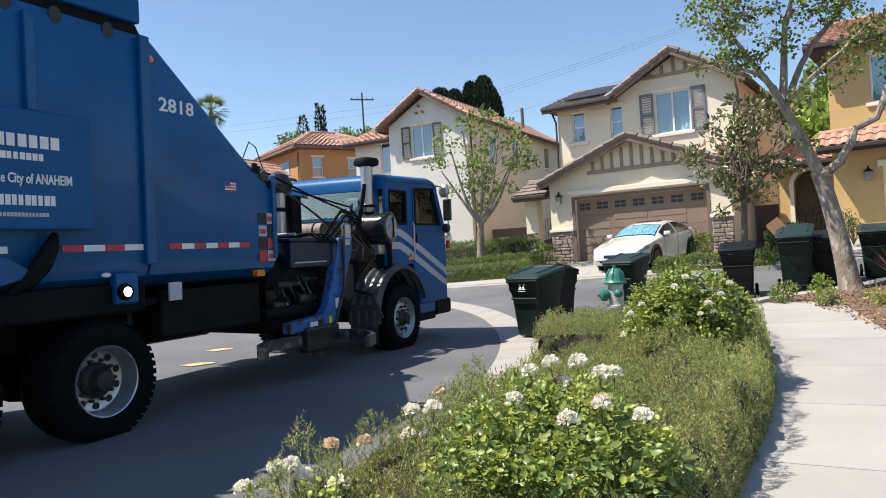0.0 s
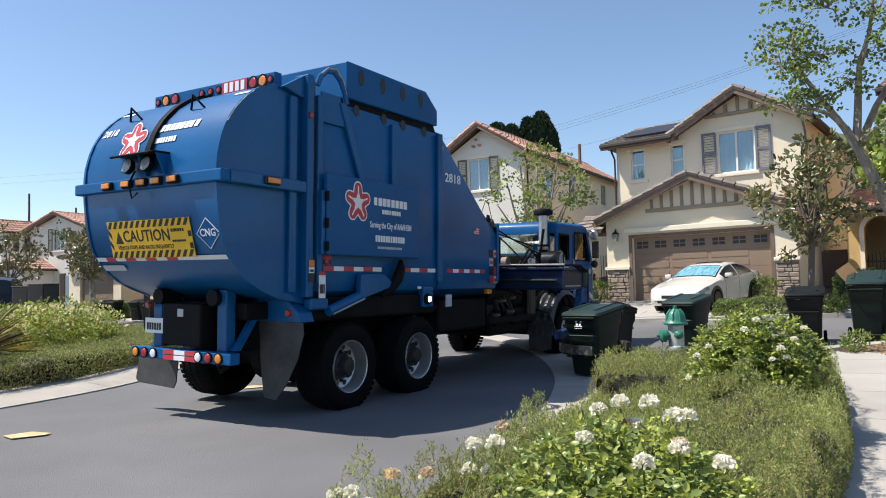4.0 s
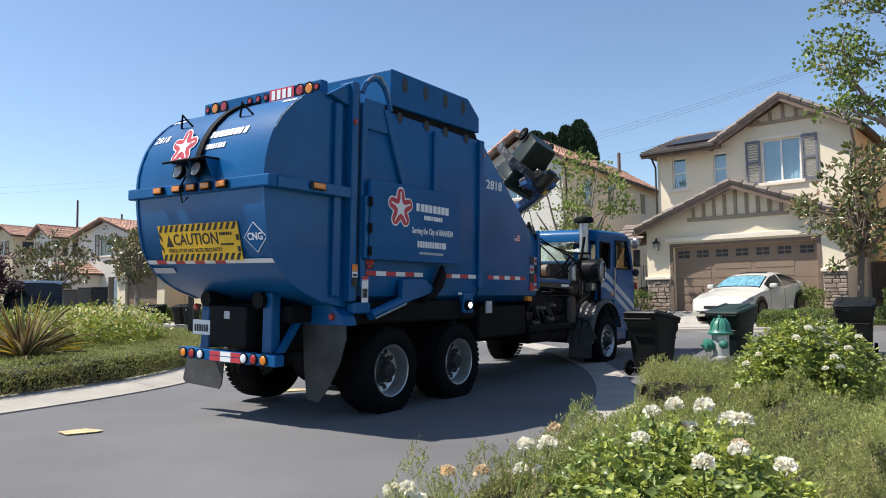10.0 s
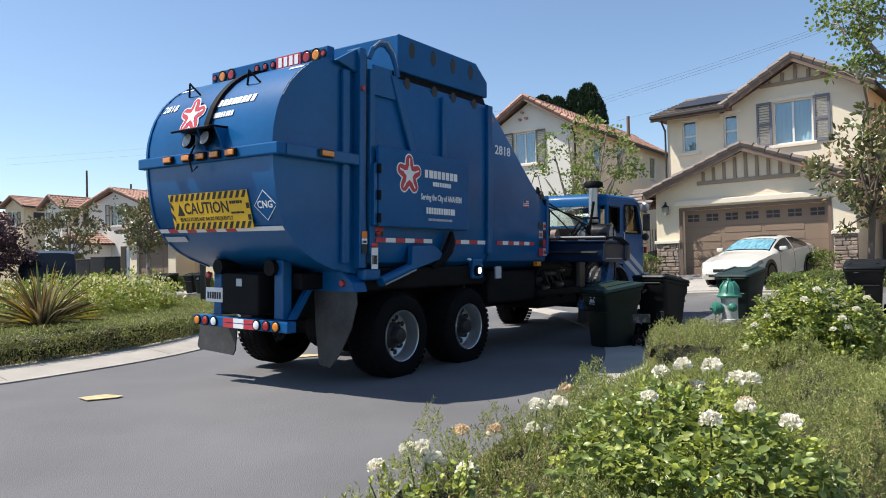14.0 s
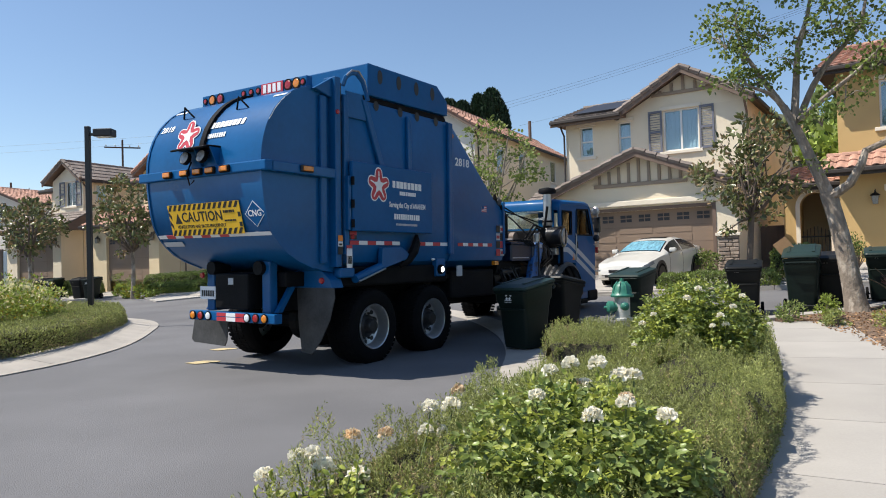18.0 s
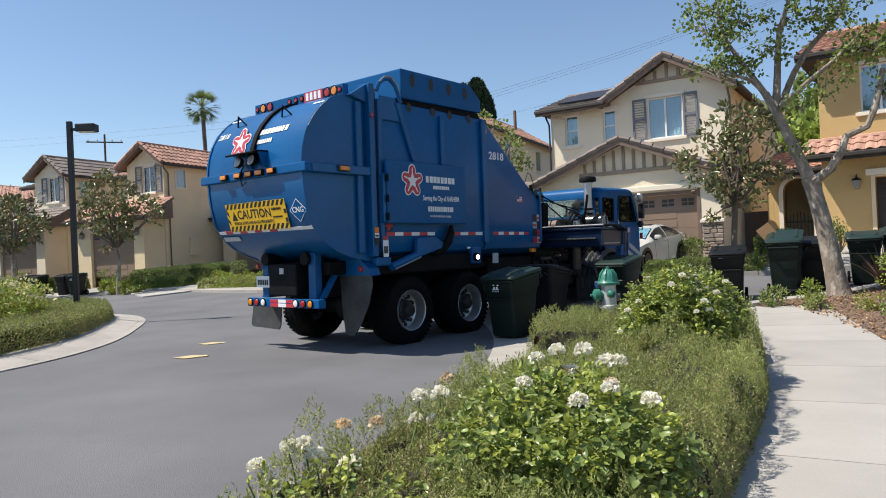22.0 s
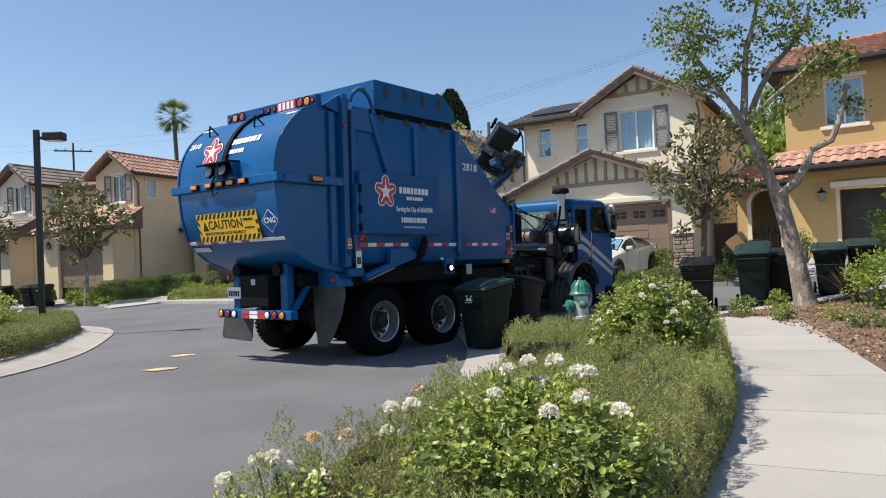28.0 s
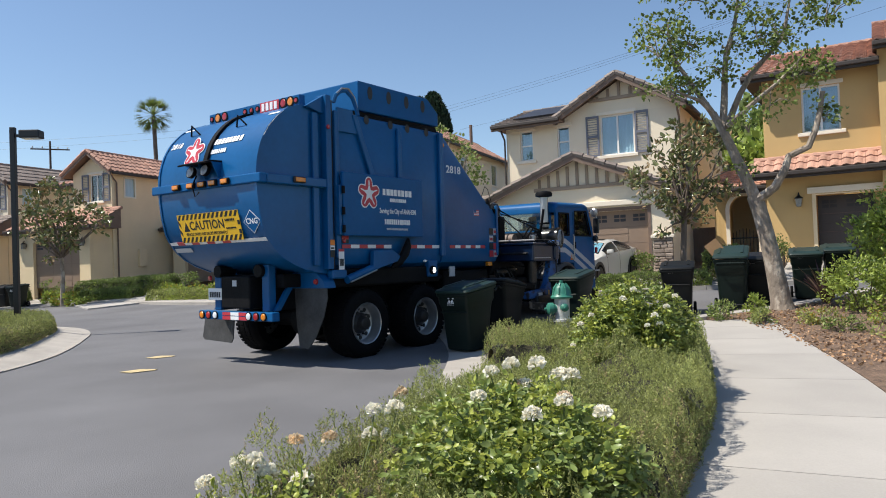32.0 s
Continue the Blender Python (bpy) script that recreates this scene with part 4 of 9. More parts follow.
# ochre house by the mulch bed
h = thing("house", "two-storey ochre stucco house with an arched porch and red tiles", "house", pose(11.2, 20.65, 0.75, 0, 0, -36), group="street houses")
shell(h, 0.1, 3.1, 0, 9, -0.7, 5.75, "stucco_ochre", front=[(1.15, 2.15, 4.0, 5.33), (1.42, 3.09, -0.7, 2.15)])
window(h, 1.15, 2.15, 4.0, 5.33, "v")
garage_door(h, 1.42, 4.6, 0.0, 2.15, "garage_dark", v=0.5)
shell(h, 3.101, 6.5, -0.45, 9, -0.7, 6.1, "stucco_ochre", front=[(3.102, 4.6, -0.7, 2.15)])
part("lintel", box(1.2, -0.09, 2.2, 3.1, -0.001, 2.38, 0.015), "trim", h)
part("door_casing", wall_bm(1.32, 3.09, -0.1, 2.19, 0.05, [(1.421, 3.09, -0.1, 2.149)]), "stucco_tan", h, m=pose(0, -0.03, 0))
eave_roof(h, -0.2, 3.3, -0.7, 0.0, 2.85, 3.3, "tile_red", "dark_trim")
eave_roof(h, -0.4, 3.15, -0.55, 4.5, 5.78, 7.5, "tile_red", "dark_trim")
eave_roof(h, 3.0, 7.0, -1.0, 4.0, 6.1, 7.9, "tile_red", "dark_trim")
wall_lamp(h, 0.98, 2.0)
# porch with arch
bm = bmesh.new()
R, uc, zs = 0.42, -0.72, 1.95
pts = [(uc + R * math.cos(a), zs + R * math.sin(a)) for a in [math.pi * i / 12 for i in range(13)]]
outline = [(0.09, -0.7), (0.09, 2.55), (-1.42, 2.55), (-1.42, -0.7), (uc - R, -0.7)] + [(uc - R, zs)] + pts[::-1][1:-1] + [(uc + R, zs), (uc + R, -0.7)]
part("porch_wall", prism(outline, 1.0, 1.25, axis=1), "stucco_ochre", h)
arch = [(uc + (R + 0.12) * math.cos(a), zs + (R + 0.12) * math.sin(a)) for a in [math.pi * i / 12 for i in range(13)]]
part("arch_trim", prism([(uc + R + 0.12, 0.0)] + arch + [(uc - R - 0.12, 0.0), (uc - R, 0.0)] + pts[::-1] + [(uc + R, 0.0)], 0.95, 0.999, axis=1), "trim", h)
part("porch_back", box(-1.42, 3.2, -0.7, 0.09, 3.3, 2.6), "stucco_tan", h)
part("porch_flank", box(-1.6, 1.0, -0.7, -1.421, 3.3, 2.6), "stucco_ochre", h)
g = part("gate", box(uc - R, 1.1, 0.05, uc + R, 1.13, 0.09), "black_metal", h)
for i in range(8):
    part("gate_bar", cyl((uc - R + 0.06 + i * 0.1, 1.115, 0.09), (uc - R + 0.06 + i * 0.1, 1.115, 1.35 - 0.1 * abs(i - 3.5) * 0.4), 0.011, 6), "black_metal", g)
part("gate_rail", box(uc - R, 1.1, 1.0, uc + R, 1.13, 1.04), "black_metal", g)
eave_roof(h, -1.75, 0.15, 0.55, 3.2, 2.62, 3.35, "tile_red", "dark_trim")
fence = part("side_fence", box(-3.9, 1.9, -0.7, -1.61, 1.96, 1.45), "brown_trim", h, "dark brown side yard fence")
for k in range(12):
    part("board", box(-3.88 + 0.19 * k, 1.88, -0.2, -3.71 + 0.19 * k, 1.899, 1.43), "brown_trim", fence)

# far white house and its neighbours at the end of the street
h = thing("house", "distant white stucco house with dark green shutters", "house", pose(-34.6, 51.5, 1.5, 0, 0, -20), group="street houses")
shell(h, -1.6, 4.6, 0, 10, -1.4, 5.0, "stucco_white", front=[(0.9, 2.4, 3.3, 4.95)], gable=(1.6, 6.0))
# cloth takes the near-black colour, so the window looks unlit inside
window(h, 0.9, 2.4, 3.3, 4.95, "v", "shutter_olive", cloth="room_dark")
gable_roof(h, -2.1, 5.1, -0.5, 10.2, 4.92, 6.2, "tile_red", uc=1.6)
for u, z in ((1.6, 5.6), (1.4, 5.4), (1.8, 5.4)):
    part("vent_pipe", cyl((u, -0.05, z), (u, 0.02, z), 0.06, 10), "dark_trim", h)
shell(h, -7.4, -5.1, 0, 6, -1.4, 5.15, "stucco_white", front=[(-6.7, -5.8, 3.4, 4.7)], gable=(-6.25, 5.95))
window(h, -6.7, -5.8, 3.4, 4.7, "v", "shutter_olive", cloth="room_dark")
gable_roof(h, -7.8, -4.7, -0.45, 6.0, 5.1, 6.15, "tile_red", uc=-6.25)
for v in (1.0, 1.9):
    # solid slab, with the dark of the interior painted on it
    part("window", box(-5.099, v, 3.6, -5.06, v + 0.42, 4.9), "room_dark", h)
    part("sill", box(-5.099, v - 0.06, 3.5, -5.02, v + 0.48, 3.59), "trim", h)
shell(h, -5.09, -1.61, 2.9, 9, -1.4, 4.9, "stucco_white")
eave_roof(h, -5.0, -1.5, 2.5, 6.5, 4.95, 6.15, "tile_red")
shell(h, -1.4, 1.0, -2.4, -0.01, -1.4, 1.9, "stucco_white")
gable_roof(h, -1.8, 1.4, -2.8, 0, 1.9, 2.7, "tile_red", uc=-0.2)
downpipe(h, -1.66, -0.06, 0.0, 4.8)
h = thing("house", "distant yellow stucco house with a brown tile roof", "house", pose(-54.5, 64, 1.6, 0, 0, -15), group="street houses")
shell(h, 1.3, 4.0, 0, 5, -1.5, 6.3, "stucco_tan", front=[(2.2, 3.0, 4.4, 5.7)], gable=(2.65, 7.1))
window(h, 2.2, 3.0, 4.4, 5.7, "v", "shutter_olive", cloth="room_dark")
part("window", box(4.001, 1.0, 4.6, 4.04, 2.2, 5.7), "room_dark", h)
part("sill", box(4.001, 0.9, 4.48, 4.08, 2.3, 4.59), "trim", h)
gable_roof(h, 0.9, 4.4, -0.45, 5.2, 6.25, 7.3, "tile_red", uc=2.65)
shell(h, -4.0, 1.29, 1.5, 6, -1.5, 5.3, "stucco_tan")
eave_roof(h, -4.4, 1.3, 1.0, 4.0, 5.35, 6.3, "tile_red")

# ---- the refuse truck: x ahead from the rear axle, y to its left, z up ----
truck = thing("refuse_truck", "blue side-loading refuse truck with a round-backed body", "truck")
SIDE = 1.115
TRUCK_SCALE = 1.045      # drawn to the numbers below, then brought to true size


def side_plane(x, z, y=-SIDE, out=0.0):
    """A pose on the kerb side: local x ahead, local y up, facing out."""
    return pose(x, y - out, z, 90, 0, 0)


def loft(sections):
    """Join outlines of equal length, end capped."""
    bm = bmesh.new()
    rings = [[bm.verts.new(p) for p in s] for s in sections]
    n = len(rings[0])
    for a, b in zip(rings, rings[1:]):
        for i in range(n):
            bm.faces.new((a[i], a[(i + 1) % n], b[(i + 1) % n], b[i]))
    bm.faces.new(rings[0][::-1])
    bm.faces.new(rings[-1])
    bmesh.ops.recalc_face_normals(bm, faces=bm.faces[:])
    return bm


def body_section(x, ztop, w=SIDE, zb=1.18, tuck=0.28, shoulder=0.10):
    """Cross outline of the body: rounded belly, upright flanks, slightly rounded top."""
    pts = []
    for s in (1, -1):
        q = [(w - shoulder, ztop), (w - 0.03, ztop - 0.03), (w, ztop - shoulder), (w, zb + tuck), (w - 0.05, zb + tuck * 0.45), (w - 0.17, zb + 0.05), (w - 0.36, zb)]
        q = q if s == 1 else [(-a, b) for a, b in q[::-1]]
        pts += q
    return [(x, y, z) for y, z in pts]


# main hopper body
part("body", loft([body_section(x, z) for x, z in ((-0.56, 3.40), (1.80, 3.40))]), "truck_blue", truck, smooth=True)
hop = [body_section(x, z, SIDE + 0.02) for x, z in ((1.81, 3.41), (1.90, 3.36), (3.00, 2.45), (3.32, 2.24), (3.40, 2.16), (3.43, 2.08))]
hopper = part("hopper", loft(hop), "truck_blue", truck, smooth=True)
part("hopper_mouth", loft([body_section(3.44, 1.42, SIDE - 0.12, zb=0.95), body_section(4.75, 1.26, SIDE - 0.2, zb=0.9)]), "chassis", truck, "greasy black hopper mouth", smooth=True)
part("torn_guard", tube([(3.26, -1.1, 2.30), (3.38, -0.5, 2.34), (3.40, 0.3, 2.38), (3.33, 1.0, 2.30)], [0.05, 0.05, 0.08, 0.06], 7), "flap", truck, "torn black rubber hopper guard")
for x, w in ((1.785, 0.10), (-0.53, 0.08), (3.39, 0.05)):
    part("rib", prism([(x - w / 2, 1.40), (x + w / 2, 1.40), (x + w / 2, 3.36 if x < 3 else 2.28), (x - w / 2, 3.36 if x < 3 else 2.28)], -SIDE - 0.055, -SIDE + 0.001, axis=1, bevel=0.012), "truck_blue", truck)
    part("rib", prism([(x - w / 2, 1.40), (x + w / 2, 1.40), (x + w / 2, 3.36 if x < 3 else 2.28), (x - w / 2, 3.36 if x < 3 else 2.28)], SIDE - 0.001, SIDE + 0.055, axis=1, bevel=0.012), "truck_blue", truck)
part("rib", prism([(0.73, 2.56), (0.81, 2.56), (0.81, 3.24), (0.73, 3.30)], -SIDE - 0.05, -SIDE + 0.001, axis=1, bevel=0.012), "truck_blue", truck)
part("brace", prism([(-0.22, 3.36), (-0.13, 3.36), (0.22, 2.55), (0.12, 2.55)], -SIDE - 0.05, -SIDE + 0.001, axis=1, bevel=0.012), "truck_blue", truck)
part("corner_plate", prism([(-0.50, 3.42), (-0.50, 3.10), (-0.12, 3.10), (-0.2, 3.42)], -SIDE - 0.03, -SIDE + 0.001, axis=1, bevel=0.006), "truck_blue", truck)

# sign panel hung on the side
panel = part("sign_panel", box(-0.513, -SIDE - 0.13, 1.69, 1.177, -SIDE - 0.07, 2.55, 0.015), "truck_blue_panel", truck, "smooth blue sign panel hung on the flank")
for x, z in ((-0.43, 1.78), (-0.43, 2.47), (1.1, 1.78), (1.1, 2.47)):
    part("bracket", box(x - 0.05, -SIDE - 0.07, z - 0.03, x + 0.05, -SIDE + 0.001, z + 0.03), "truck_blue", panel)
part("latch_post", box(-0.575, -SIDE - 0.12, 1.70, -0.525, -SIDE - 0.056, 2.36, 0.01), "truck_blue", truck)
for z in (1.78, 2.02, 2.3):
    part("hinge", cyl((-0.52, -SIDE - 0.14, z - 0.05), (-0.52, -SIDE - 0.14, z + 0.05), 0.022, 10), "chassis", truck)


def star(cx, cz, r, parent, m, wide=1.0):
    """A plain emblem: five rounded red lobes with pale edges round a white star."""
    def lobe(a, r0, r1, w):
        d, n = Vector((math.cos(a), math.sin(a))), Vector((-math.sin(a), math.cos(a)))
        pts = [d * r0 - n * w * 1.25, d * (r1 - w) - n * w]
        pts += [d * (r1 - w) + d * w * math.sin(q) - n * w * math.cos(q) for q in (math.pi * k / 6 for k in range(1, 6))]
        pts += [d * (r1 - w) + n * w, d * r0 + n * w * 1.25]
        return [(cx + wide * p.x, cz + p.y) for p in pts]
    for i in range(5):
        a = radians(90 + 72 * i)
        h = 0.0004 * i
        part("emblem_edge", prism(lobe(a, r * 0.22, r, r * 0.33), 0.0, 0.002 + h, axis=2), "white_paint", parent, m=m)
        part("emblem_lobe", prism(lobe(a, r * 0.20, r * 0.93, r * 0.265), 0.0, 0.005 + h, axis=2), "red_decal", parent, m=m)
        part("emblem_line", prism(lobe(a, r * 0.50, r * 0.78, r * 0.035), 0.0, 0.008, axis=2), "white_paint", parent, m=m)
    q = [(cx + wide * r * (0.54 if i % 2 == 0 else 0.24) * math.cos(radians(90 + 36 * i)), cz + r * (0.54 if i % 2 == 0 else 0.24) * math.sin(radians(90 + 36 * i))) for i in range(10)]
    part("emblem_star", prism(q, 0.0, 0.0095, axis=2), "white_paint", parent, m=m)


PAN = pose(0, -SIDE - 0.131, 0, 90, 0, 0)
star(-0.016, 2.28, 0.235, panel, PAN, 0.95)


def print_bars(x0, x1, z0, z1, n, seed, mat, parent, m):
    """A row of plain raised bars in place of writing, each a part of its own."""
    rnd = random.Random(seed)
    step = (x1 - x0) / n
    for i in range(n):
        a = x0 + i * step
        part("print_bar", box(a, z0, 0, a + step * rnd.uniform(0.66, 0.86), z1, 0.003), mat, parent, m=m)


print_bars(0.27, 0.92, 2.275, 2.365, 8, 1, "white_paint", panel, m=PAN)
print_bars(0.42, 0.79, 2.185, 2.235, 8, 2, "white_paint", panel, m=PAN)
lettering("slogan", "Serving the City of ANAHEIM", 0.10, "white_paint", panel, PAN @ pose(0.60, 2.05, 0.001), width=0.80)
print_bars(0.30, 0.87, 1.862, 1.935, 12, 3, "white_paint", panel, m=PAN)
print_bars(0.34, 0.81, 1.782, 1.81, 18, 4, "grey_decal", panel, m=PAN)

# reflective tape
def tape(x0, x1, n, m, parent, h=0.05, start=0):
    for i in range(n):
        a, b = x0 + (x1 - x0) * i / n, x0 + (x1 - x0) * (i + 1) / n
        part("reflector", box(a, 0, 0, b - 0.002, h, 0.004), ("red_decal", "white_paint")[(i + start) % 2], parent, m=m)


tape(-0.44, 0.566, 6, side_plane(0, 1.525, out=0.012), truck)
tape(0.983, 1.731, 4, side_plane(0, 1.525, out=0.004), truck)
tape(1.987, 3.014, 7, side_plane(0, 1.525, out=0.024), truck)
lettering("fleet_number", "2818", 0.17, "white_paint", truck, side_plane(2.137, 2.80, out=0.022), width=0.40)
fl = part("flag_decal", box(-0.075, -0.05, 0, 0.075, 0.05, 0.003), "white_paint", truck, "small flag decal", m=side_plane(2.777, 2.127, out=0.021))
for i in range(4):
    part("flag_stripe", box(-0.075, -0.05 + i * 0.0286, 0.0031, 0.075, -0.036 + i * 0.0286, 0.005), "red_decal", fl)
part("flag_canton", box(-0.075, 0.0, 0.0051, -0.01, 0.05, 0.0065), "truck_blue", fl)
for i, (x, z, w, hh, c) in enumerate(((-0.66, 1.60, 0.08, 0.07, "orange_decal"), (-0.66, 1.53, 0.08, 0.06, "white_paint"), (-0.66, 1.45, 0.08, 0.09, "black_decal"), (-0.50, 1.36, 0.10, 0.24, "white_paint"), (-0.50, 1.49, 0.10, 0.05, "red_decal"), (-0.37, 1.67, 0.13, 0.05, "red_decal"), (-0.37, 1.62, 0.13, 0.05, "black_decal"))):
    d = part("sticker", box(-w / 2, -hh / 2, 0, w / 2, hh / 2, 0.003), c, truck, m=side_plane(x, z, y=-SIDE - (0.022 if x > 2 else 0.058 if x < -0.4 else 0.004)))
    if c in ("grey_decal", "white_paint"):
        print_bars(-w * 0.4, w * 0.4, -hh * 0.3, hh * 0.1, 4, i, "black_decal", d, m=pose(0, 0, 0.0032))
for x, z in ((-0.45, 1.62), (-0.70, 3.12)):
    part("side_marker", lathe([(0.03, 0), (0.03, 0.012), (0.02, 0.02)], 12, side_plane(x, z, out=0.062)), "red_lens", truck)
part("side_marker", lathe([(0.035, 0), (0.035, 0.012), (0.02, 0.02)], 12, side_plane(1.857, 3.178, out=0.02)), "amber", truck)

# box on the roof, with the row of lifting holes as discs painted dark
bx = [(-0.03, 3.46), (1.81, 3.475), (1.81, 3.68), (1.54, 3.88), (-0.03, 3.877)]
topbox = part("roof_box", prism(bx, -1.095, 1.095, axis=1, bevel=0.015), "truck_blue_panel", truck, "bright blue sheet steel roof box")
part("roof_shelf", prism([(-0.5, 3.39), (1.85, 3.39), (1.80, 3.47), (-0.02, 3.455)], -1.04, 1.04, axis=1), "chassis", truck)
for x, z, y in ((0.214, 3.735, -1.096), (0.618, 3.735, -1.096), (1.021, 3.735, -1.096), (1.414, 3.735, -1.096), (0.105, 3.335, -SIDE - 0.001), (0.617, 3.335, -SIDE - 0.001), (1.005, 3.335, -SIDE - 0.001), (1.467, 3.335, -SIDE - 0.001)):
    part("hole", lathe([(0.055, 0), (0.055, 0.002)], 14, pose(x, y, z, 90) @ Matrix.Diagonal((0.95, 1.75 if z > 3.5 else 1.2, 1, 1))), "black_decal", topbox)
part("lift_guide", tube([(-0.53, -1.11, 3.48), (-0.50, -1.13, 3.58), (-0.42, -1.14, 3.65), (-0.31, -1.14, 3.67), (-0.20, -1.14, 3.60), (-0.13, -1.14, 3.48), (-0.09, -1.14, 3.36)], 0.030, 8), "truck_blue", truck)
part("lift_hook", tube([(-0.50, -1.15, 3.60), (-0.40, -1.155, 3.685), (-0.28, -1.155, 3.70), (-0.17, -1.155, 3.60), (-0.12, -1.155, 3.46)], 0.014, 6), "silver", truck)
part("hinge_post", box(-0.72, -SIDE - 0.05, 1.25, -0.625, -SIDE + 0.15, 3.55, 0.012), "truck_blue", truck)
# solid black strip; the shade of the slot is its colour
part("gap", box(-0.62, -SIDE - 0.012, 1.25, -0.575, -SIDE + 0.1, 3.5), "black_decal", truck)

# round-backed tailgate
TG = [(-0.62, 3.42), (-0.95, 3.395), (-1.14, 3.35), (-1.31, 3.27), (-1.45, 3.165), (-1.575, 3.03), (-1.67, 2.88), (-1.73, 2.72), (-1.765, 2.56), (-1.772, 2.40), (-1.76, 2.2), (-1.73, 1.98), (-1.68, 1.78), (-1.62, 1.66), (-1.545, 1.56), (-1.45, 1.47), (-1.33, 1.385), (-1.18, 1.32), (-1.0, 1.255), (-0.82, 1.21), (-0.62, 1.18)]
TW = 1.05
tail = part("tailgate", prism(TG, -TW, TW, axis=1), "truck_blue", truck, "rounded blue tailgate", smooth=True)


def on_tail(s):
    """Point and upward tangent on the tailgate's back, s from 0 at the top to 1 at the foot."""
    q = [Vector((x, 0, z)) for x, z in TG]
    ln = [(b - a).length for a, b in zip(q, q[1:])]
    d = s * sum(ln)
    for a, b, l in zip(q, q[1:], ln):
        if d <= l:
            return a + (b - a) * (d / l), (a - b).normalized()
        d -= l
    return q[-1], (q[-2] - q[-1]).normalized()


def tail_pose(y, z_want, out=0.004):
    best = min((abs(on_tail(i / 300)[0].z - z_want), i) for i in range(301) if on_tail(i / 300)[0].x < -0.8)[1]
    p, t = on_tail(best / 300)
    right, up = Vector((0, -1, 0)), t
    nrm = right.cross(up).normalized()
    m = Matrix((right, up, nrm)).transposed().to_4x4()
    m.translation = p + Vector((0, y, 0)) + nrm * out
    return m


def curved_band(y0, y1, z0, z1, out, n=10, thick=0.004):
    """A thin skin that follows the tailgate between two heights."""
    bm = bmesh.new()
    rows = []
    for i in range(n + 1):
        m = tail_pose(0, z1 + (z0 - z1) * i / n, out)
        mo = tail_pose(0, z1 + (z0 - z1) * i / n, out + thick)
        rows.append([bm.verts.new((mm.translation.x, y, mm.translation.z)) for mm, y in ((m, y0), (mo, y0), (mo, y1), (m, y1))])
    for a, b in zip(rows, rows[1:]):
        for k in range(4):
            bm.faces.new((a[k], a[(k + 1) % 4], b[(k + 1) % 4], b[k]))
    bm.faces.new(rows[0]), bm.faces.new(rows[-1][::-1])
    return bm


part("edge_strip", curved_band(-TW - 0.004, -TW + 0.03, 1.25, 3.38, 0.002, 24, 0.012), "truck_blue", tail, smooth=True)
part("edge_strip", curved_band(TW - 0.03, TW + 0.004, 1.25, 3.38, 0.002, 24, 0.012), "truck_blue", tail, smooth=True)
part("cable_cover", curved_band(-0.06, 0.02, 2.52, 3.38, 0.001, 18, 0.035), "chassis", tail, "black cable cover", smooth=True)
# waist rail round the tailgate
part("waist_rail", box(-1.81, -1.15, 2.32, -1.70, 1.17, 2.435, 0.014), "truck_blue_panel", tail)
part("waist_rail", box(-1.695, -1.15, 2.32, -0.66, -1.051, 2.435, 0.012), "truck_blue", tail)
part("waist_rail", box(-1.695, 1.051, 2.32, -0.66, 1.15, 2.435, 0.012), "truck_blue", tail)
for s in (-1, 1):
    part("side_frame", box(-0.90, s * TW, 1.3, -0.80, s * (TW + 0.05), 3.3, 0.012), "truck_blue", tail)
for y in (0.55, 0.22, -0.02, -0.25, -0.50):
    l = part("marker_lamp", box(-1.842, y - 0.085, 2.335, -1.811, y + 0.085, 2.42, 0.015), "chassis", tail)
    part("lens", box(-1.858, y - 0.068, 2.348, -1.843, y + 0.068, 2.407, 0.010), "amber", l)
l = part("marker_lamp", box(-1.30, -1.182, 2.345, -1.10, -1.151, 2.425, 0.015), "black_metal", tail)
part("lens", box(-1.28, -1.195, 2.357, -1.12, -1.183, 2.413, 0.008), "amber", l)
# camera hood with two spot lamps
hood = part("lamp_hood", prism([(-1.66, 2.665), (-1.92, 2.655), (-1.99, 2.63), (-1.98, 2.61), (-1.91, 2.635), (-1.66, 2.64)], -0.34, 0.27, axis=1, bevel=0.006), "chassis", tail)
for y in (-0.34, -0.06):
    part("hood_cheek", prism([(-1.68, 2.635), (-1.90, 2.635), (-1.80, 2.44), (-1.72, 2.44)], y, y + 0.015, axis=1), "truck_blue", hood)
for y in (0.16, -0.14):
    sp = part("spot_lamp", lathe([(0.035, 0), (0.075, 0.03), (0.08, 0.08)], 16, pose(-1.80, y, 2.53, 0, -75, 0)), "chassis", tail)
    part("lens", lathe([(0.072, 0.081), (0.05, 0.092)], 16, pose(-1.80, y, 2.53, 0, -75, 0)), "headlamp", sp)
part("cable", tube([(-1.82, 0.1, 2.5), (-1.90, 0.08, 2.36), (-1.88, 0.05, 2.22), (-1.84, 0.02, 2.28)], 0.01, 6), "chassis", tail)
for y in (0.58, -0.42):
    part("lift_eye", tube([tail_pose(y + 0.10, 3.12).translation, tail_pose(y, 3.16, 0.13).translation, tail_pose(y - 0.10, 3.12).translation], 0.012, 6), "chassis", tail)
star(0.0, 0.0, 0.22, tail, tail_pose(0.33, 2.84, 0.006), 1.0)
print_bars(-0.30, 0.30, -0.045, 0.045, 8, 5, "white_paint", tail, m=tail_pose(-0.36, 2.93, 0.006))
print_bars(-0.30, 0.02, -0.03, 0.03, 8, 6, "white_paint", tail, m=tail_pose(-0.36, 2.80, 0.006))
